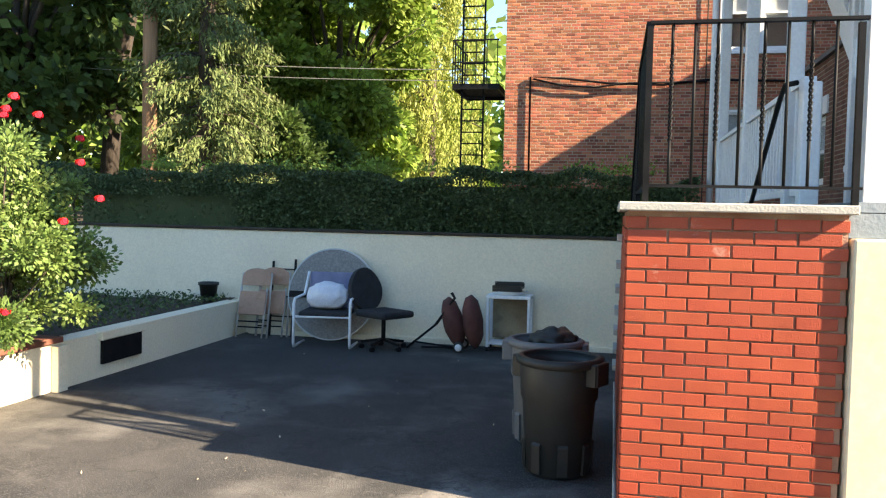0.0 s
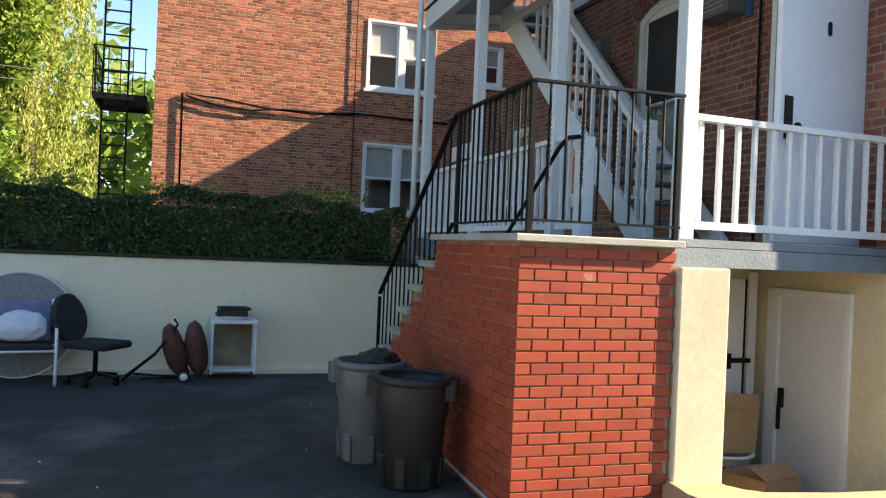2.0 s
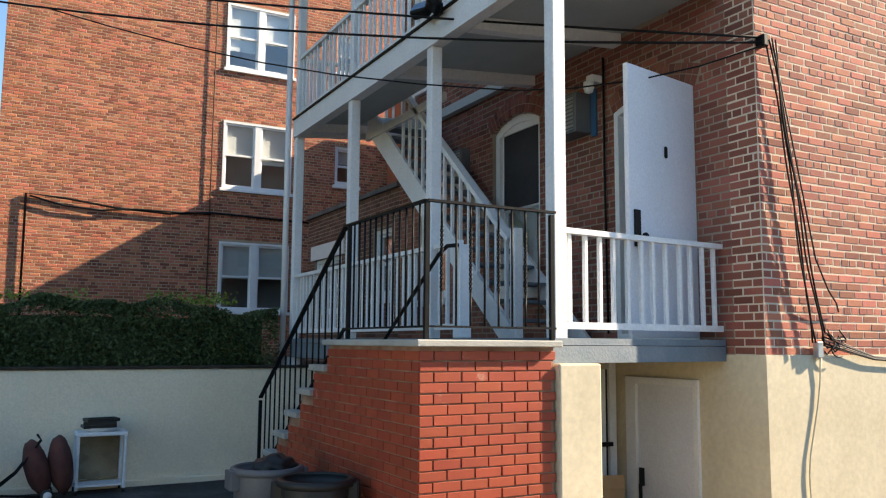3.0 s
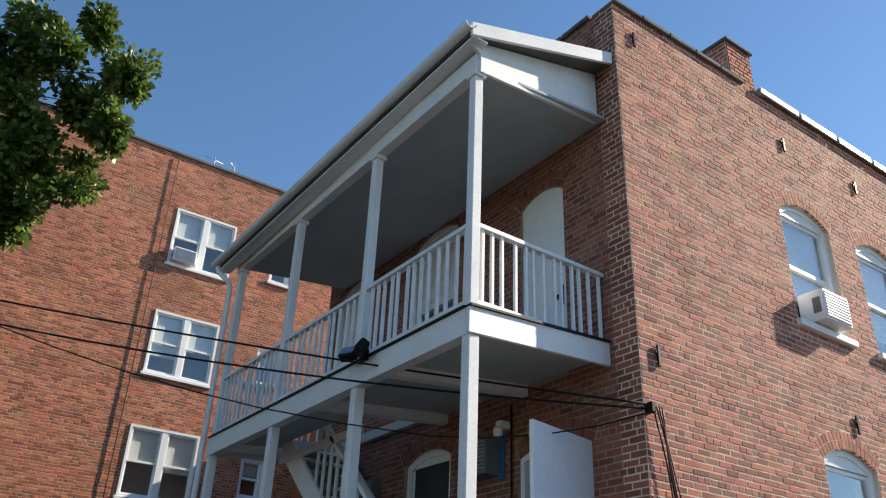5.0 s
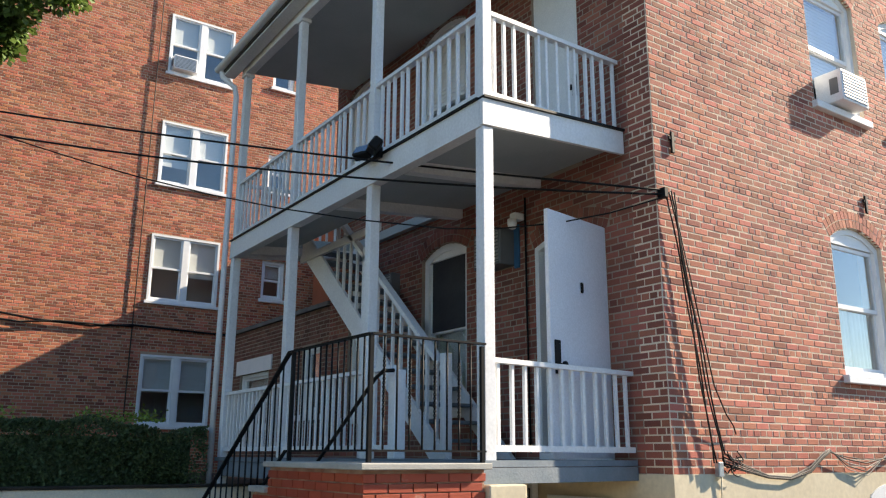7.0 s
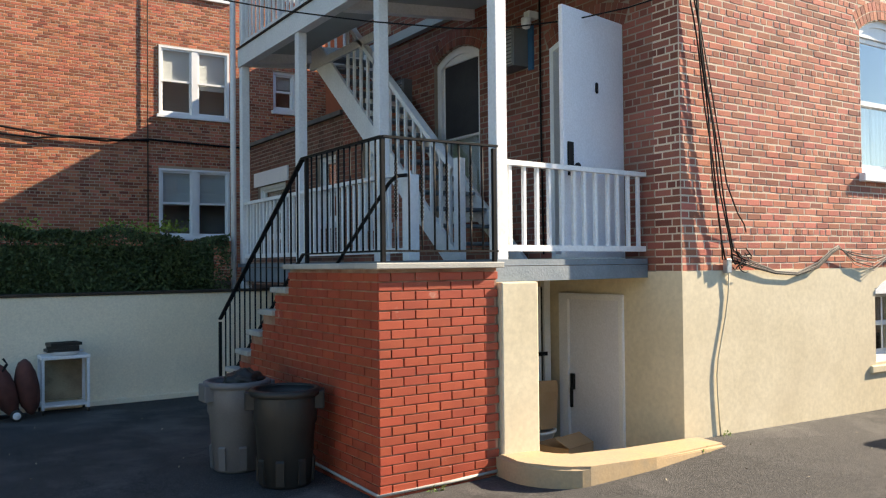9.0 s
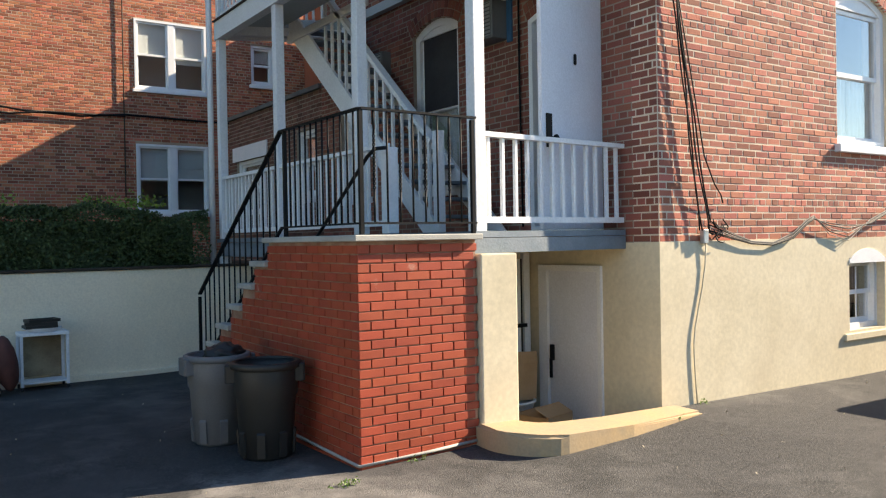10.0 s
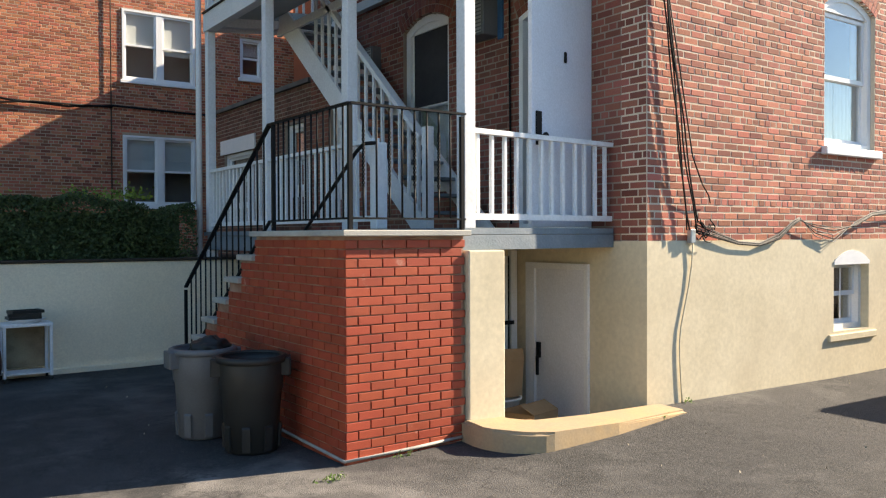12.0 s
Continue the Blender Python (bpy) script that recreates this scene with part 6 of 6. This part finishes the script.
tagged(part("blue_panel", bm, M_BLUE), "blue-painted board beside the air conditioner", "board")
cam_box = thing("security_camera", "white dome security camera on the porch wall", "camera", pose(-0.02, 1.93, 4.22))
bm = bmesh.new()
box(bm, -0.14, 0.0, -0.05, 0.05, 0.02, 0.10, 0.01)
part("bracket", bm, M_TRIM, cam_box)
bm = bmesh.new()
lathe(bm, [(0.001, -0.10), (0.04, -0.085), (0.055, -0.04), (0.055, 0.02), (0.001, 0.02)], 16, (-0.14, 0))
part("dome", bm, M_TRIM, cam_box)
flood = thing("floodlight", "black twin floodlight on the porch fascia", "lamp", pose(PX - 0.08, 1.92, 4.64))
bm = bmesh.new()
box(bm, -0.05, 0, -0.06, 0.06, -0.06, 0.06, 0.01)
part("mount", bm, M_IRON, flood)
for s in (-1, 1):
    bm = bmesh.new()
    box(bm, -0.05, 0.05, -0.10, 0.10, -0.07, 0.07, 0.015)
    head = part("lamp_head", bm, M_IRON, flood, "", pose(-0.13, s * 0.12, 0.02, 0, 35, s * 25))
    bm = bmesh.new()
    box(bm, -0.055, -0.051, -0.08, 0.08, -0.055, 0.055)
    part("lens", bm, M_GLASS, head)
jb = thing("junction_box", "small grey cable junction box at the brick edge", "box", pose(0.55, -0.03, 1.50))
bm = bmesh.new()
box(bm, -0.035, 0.035, -0.05, 0.0, 0, 0.13, 0.006)
part("box_body", bm, M_METAL, jb)

# ---- cables ----
def cable(name, label, pts, r, mat=None, sag=0.0, group=""):
    """A cable through the points; between two points it sags."""
    if len(pts) == 2 and sag:
        a, b = Vector(pts[0]), Vector(pts[1])
        pts = [a.lerp(b, i / 24) - Vector((0, 0, sag * 4 * (i / 24) * (1 - i / 24))) for i in range(25)]
    bm = bmesh.new()
    tube(bm, pts, r, 6)
    return tagged(part(name, bm, mat or M_IRON), label, "cable", group)


M_GREYCABLE_LIGHT = surface("weathered_wire", (0.20, 0.20, 0.19), (0.26, 0.26, 0.25), 8, 0.6, 60, 0.1)
ANCH = (0.04, -0.08, 4.06)
POLE = (-12.6, 11.54)
for k, (za, zb, sag, r) in enumerate(((4.08, 7.81, 0.335, 0.011), (4.04, 8.13, 0.72, 0.011))):
    cable("overhead_cable", "black overhead service cable from pole to house", [(ANCH[0], ANCH[1], za), (POLE[0], POLE[1], zb)], r, None, sag, "overhead service cables")
# a slack wire, spliced to the lower cable part of the way out
slack = [(ANCH[0] + (POLE[0] - ANCH[0]) * q, ANCH[1] + (POLE[1] - ANCH[1]) * q, 4.02 + z) for q, z in ((0, 0), (0.03, -0.14), (0.058, -0.22), (0.09, -0.255), (0.12, -0.24), (0.17, -0.12), (0.218, 0.03), (0.26, 0.20), (0.306, 0.42), (0.355, 0.69), (0.405, 0.99))]
cable("overhead_cable", "thin slack black wire spliced to the service cable", slack, 0.007, None, 0, "overhead service cables")
for k, zz in enumerate((4.9, 4.65)):
    cable("street_wire", "pale overhead wire passing the pole", [(-30, 10.5, zz + 1.5), (-5.6, 14.7, zz - 0.05)], 0.008, M_GREYCABLE_LIGHT, 0.5, "street wires")
bm = bmesh.new()
box(bm, -0.03, 0.03, -0.09, 0.0, -0.05, 0.05, 0.008)
tagged(part("cable_anchor", bm, M_IRON, None, "", pose(ANCH[0], 0.0, ANCH[2])), "iron hook holding the service cables", "hook")


def wavy(p0, p1, amp, seed, n=18, off=-0.03):
    r = random.Random(seed)
    a, b, ph = Vector(p0), Vector(p1), r.uniform(0, 6)
    return [a.lerp(b, i / n) + Vector((amp * math.sin(i * 0.7 + ph), off * (0.85 + 0.10 * math.sin(i * 0.35 + ph)), 0)) for i in range(n + 1)]


for k, (x1, z1, amp, off) in enumerate(((0.50, 1.62, 0.012, -0.05), (0.56, 1.60, 0.018, -0.07), (0.62, 1.70, 0.010, -0.04), (0.44, 1.62, 0.015, -0.06))):
    cable("drop_cable", "black cable hanging down the brick corner", wavy((0.06 + 0.025 * k, -0.03, 4.08), (x1, -0.03, z1), amp, k, 20, off), 0.008, None, 0, "drop cables")
cable("drop_cable", "thin black cable looping off the wall", [(0.16, -0.05, 4.05), (0.35, -0.06, 3.2), (0.52, -0.09, 2.3), (0.66, -0.09, 2.05), (0.78, -0.07, 1.95), (0.86, -0.03, 1.88)], 0.007, None, 0, "drop cables")
for k in range(5):
    r = random.Random(k + 40)
    a0, x0, z0 = r.uniform(0, 6), 0.72 + r.uniform(-0.06, 0.10), 1.63 + r.uniform(-0.04, 0.05)
    ring = [(x0 + (0.06 + 0.035 * math.sin(1.7 * a + a0)) * math.cos(a + a0) * 1.5, -0.045 - 0.008 * k, z0 + (0.06 + 0.04 * math.cos(1.3 * a)) * math.sin(a + a0)) for a in np.linspace(0, 4.2 + r.uniform(0, 1.6), 20)]
    cable("cable_coil", "loose loop of black cable on the wall", ring, 0.006, None, 0, "cable loops")
M_GREYCABLE = surface("grey_cable_jacket", (0.15, 0.14, 0.13), (0.20, 0.19, 0.175), 8, 0.6, 60, 0.1)
for k, (dz, r) in enumerate(((0, 0.007), (0.03, 0.005), (0.055, 0.006), (-0.02, 0.005), (0.08, 0.004))):
    pts = [(0.62, -0.05, 1.62 + dz), (0.9, -0.06, 1.56 + dz * 0.6), (1.25, -0.06, 1.49 + dz * 0.3), (1.6, -0.06, 1.47 + dz * 0.3), (1.95, -0.06, 1.54 + dz * 0.6), (2.2, -0.055, 1.68 + dz * 0.5), (2.33, -0.05, 1.73 + dz * 0.4), (2.6, -0.06, 1.66 - dz * 1.2), (2.95, -0.07, 1.62 - dz * 1.6), (3.4, -0.07, 1.68 + dz * 0.5), (3.8, -0.06, 1.80 + dz * 0.4), (4.6, -0.06, 1.86 + dz * 0.4)]
    cable("wall_cable", "sagging cable run along the brick edge", pts, r, M_IRON if k not in (1, 4) else M_GREYCABLE, 0, "wall cables")
cable("stucco_cable", "cream painted cable down the stucco wall", [(0.58, -0.05, 1.50), (0.57, -0.042, 1.3), (0.53, -0.04, 1.1), (0.47, -0.04, 0.9), (0.42, -0.04, 0.73), (0.40, -0.04, 0.58), (0.405, -0.04, 0.42), (0.42, -0.04, 0.22), (0.44, -0.04, 0.02)], 0.008, M_STUCCO)
cable("porch_cable", "dark cable running down the porch wall", [(-0.03, 1.86, 4.5), (-0.03, 1.86, 3.2), (-0.03, 1.84, 1.7)], 0.012)

# ---- utility pole ----
pole = thing("utility_pole", "weathered brown wooden utility pole", "pole", pose(POLE[0], POLE[1], 1.25))
bm = bmesh.new()
tube(bm, [(0, 0, -0.1), (0, 0, 9)], 0.16, 14, 0.13)
part("pole_shaft", bm, M_POLEWOOD, pole)
bm = bmesh.new()
box(bm, -0.9, 0.9, -0.05, 0.05, 7.6, 7.7)
part("crossarm", bm, M_POLEWOOD, pole)

# ---- pipes on the apartment wall ----
cable("wall_conduit", "black conduit bundle along the apartment wall", [(-4.90, NY - 0.05, 1.6), (-4.92, NY - 0.05, 4.58), (-4.2, NY - 0.06, 4.54), (-3.2, NY - 0.06, 4.42), (-2.1, NY - 0.06, 4.38), (-1.2, NY - 0.05, 4.48), (0.5, NY - 0.05, 4.44), (2.5, NY - 0.05, 4.42)], 0.025)
cable("wall_conduit", "black conduit sagging along the apartment wall", [(-4.85, NY - 0.08, 4.53), (-4.2, NY - 0.08, 4.38), (-3.5, NY - 0.08, 4.34), (-2.8, NY - 0.08, 4.42), (-1.2, NY - 0.08, 4.44)], 0.02)
cable("rain_pipe", "thin brown pipe down the apartment wall", [(-1.22, NY - 0.05, 13.8), (-1.22, NY - 0.05, 1.4)], 0.014, M_BARK)
for k, xx in enumerate((0.0, 0.6)):
    bm = bmesh.new()
    tube(bm, [(0, 0, 0), (0, 0, 0.9)], 0.015, 6)
    tube(bm, [(-0.3, 0, 0.85), (0.3, 0.1, 0.85)], 0.01, 6)
    tagged(part("roof_aerial", bm, M_METAL, None, "", pose(xx, NY + 1.0, NZ + 0.08, 0, 0, 40 * k)), "thin metal aerial on the apartment roof", "aerial")

# ---- fire escape ----
fire = thing("fire_escape", "black iron fire escape on the apartment building", "fire escape", pose(-6.15, NY + 1.0, -0.42))
for z in (4.85, 7.9, 10.9):
    bm = bmesh.new()
    ring_frame(bm, [(-0.55, -0.9), (0.52, -0.9), (0.52, 0.98), (-0.55, 0.98)], [(-0.50, -0.85), (0.47, -0.85), (0.47, 0.93), (-0.50, 0.93)], -0.04, 0.08)
    platform = part("platform", bm, M_IRON, fire, "", pose(0, 0, z, 90))
    platform.matrix_basis = pose(0, 0, z) @ Matrix(((1, 0, 0, 0), (0, 0, 1, 0), (0, 1, 0, -0.04), (0, 0, 0, 1)))
    for k in range(12):
        bm = bmesh.new()
        box(bm, -0.50, 0.47, -0.84 + k * 0.15, -0.78 + k * 0.15, z, z + 0.03)
        part("slat", bm, M_IRON, fire)
    for zz in (0.5, 1.0):
        bm = bmesh.new()
        box(bm, -0.56, -0.53, -0.9, 0.95, z + zz, z + zz + 0.03)
        box(bm, -0.53, 0.5, -0.93, -0.90, z + zz, z + zz + 0.03)
        part("guard_rail", bm, M_IRON, fire)
    for k in range(7):
        bm = bmesh.new()
        box(bm, -0.555, -0.535, -0.9 + k * 0.3, -0.88 + k * 0.3, z + 0.03, z + 1.0)
        part("guard_bar", bm, M_IRON, fire)
    for k in range(5):
        bm = bmesh.new()
        box(bm, -0.5 + k * 0.24, -0.48 + k * 0.24, -0.925, -0.905, z + 0.03, z + 1.0)
        part("guard_bar", bm, M_IRON, fire)
for x in (-0.38, 0.12):
    bm = bmesh.new()
    box(bm, x - 0.02, x + 0.02, -0.6, -0.55, 1.9, 12.5)
    part("ladder_rail", bm, M_IRON, fire)
for k in range(40):
    bm = bmesh.new()
    box(bm, -0.36, 0.10, -0.59, -0.56, 2.0 + k * 0.26, 2.03 + k * 0.26)
    part("rung", bm, M_IRON, fire)

# ---- litter and weeds ----
M_DRYLEAF = surface("dry_leaf", (0.36, 0.30, 0.20), (0.5, 0.45, 0.34), 8, 0.8, 60, 0, random_by="island", spread=0.4)
lx, ly = rng.uniform(-7, 3, 150), rng.uniform(-3, 6, 150)
lp = np.array([(a, b, ground_z(a, b) + 0.012) for a, b in zip(lx, ly) if not (-3.1 < a < 0.3 and b > -0.4) and not (a > -0.1 and b > -0.2)])
tagged(part("fallen_leaves", leaf_mesh(lp, 0.013, 91), M_DRYLEAF), "scattered dry leaves and scraps on the asphalt", "litter", kind="stuff")
wp = []
for cx, cy, n, s in ((-3.2, -0.12, 60, 0.05), (-2.55, 0.08, 22, 0.06), (-0.25, -0.37, 50, 0.05), (0.5, -0.06, 26, 0.03)):
    for _ in range(n):
        a, b = cx + rs.gauss(0, s), cy + rs.gauss(0, 0.025)
        wp.append((a, b, ground_z(a, b) + abs(rs.gauss(0.012, 0.016))))
tagged(part("weeds", leaf_mesh(np.array(wp), 0.012, 92, 2.6, -0.6), M_ROSELEAF), "small grass tufts in the asphalt joints", "weeds", kind="stuff")
# pale mortar smear along the foot of the stair and the curb
bm = bmesh.new()
tube(bm, [(STX0 - 0.012, 3.3, 0.07), (STX0 - 0.012, 1.5, 0.03), (STX0 - 0.015, STY0 - 0.015, 0.0), (-2.4, STY0 - 0.015, 0.012), (-1.95, STY0 - 0.012, 0.03)], 0.012, 6)
tagged(part("mortar_fillet", bm, M_STONE), "pale mortar line along the foot of the stair", "trim", kind="structure")

# ---- unseen van off to the east beside the house, added for its shadow ----
M_VAN = surface("grey_van_paint", (0.22, 0.23, 0.25), (0.26, 0.27, 0.29), 2, 0.3, 60, 0.0)
van = thing("shadow_van", "unseen grey van added to cast a shadow on the asphalt", "van", pose(3.25, -2.45, ground_z(3.5, -2.1)))
bm = bmesh.new()
prism(bm, [(0.0, 0.34), (0.04, 0.86), (0.10, 1.02), (0.42, 1.62), (0.62, 1.74), (4.2, 1.76), (4.36, 1.6), (4.42, 0.36)], "y", -0.88, 0.88)
bmesh.ops.bevel(bm, geom=[e for e in bm.edges], offset=0.05, segments=2, affect="EDGES")
part("body", bm, M_VAN, van)
for yy in (-0.892, 0.884):
    for x0, x1 in ((0.62, 1.5), (1.6, 2.8), (2.9, 4.1)):
        bm = bmesh.new()
        box(bm, x0, x1, yy, yy + 0.008, 1.08, 1.55)
        part("side_window", bm, M_GLASS, van)
bm = bmesh.new()
prism(bm, [(0.13, 1.06), (0.40, 1.58), (0.385, 1.59), (0.115, 1.07)], "y", -0.74, 0.74)
part("windscreen", bm, M_GLASS, van)
bm = bmesh.new()
box(bm, -0.06, 0.10, -0.86, 0.86, 0.30, 0.52, 0.03, 2)
part("bumper", bm, M_RUBBERBLACK, van)
for x in (0.85, 3.55):
    for yy in (-0.80, 0.80):
        bm = bmesh.new()
        lathe(bm, [(0.19, -0.1), (0.31, -0.1), (0.34, -0.06), (0.34, 0.06), (0.31, 0.1), (0.19, 0.1), (0.19, -0.1)], 28)
        tyre = part("wheel", bm, M_RUBBERBLACK, van, "black tyre", pose(x, yy, 0.34, 90))
        bm = bmesh.new()
        lathe(bm, [(0.001, -0.07), (0.12, -0.08), (0.2, -0.06), (0.2, 0.06), (0.12, 0.08), (0.001, 0.07)], 20)
        part("rim", bm, M_METAL, tyre)

stair_bricks()
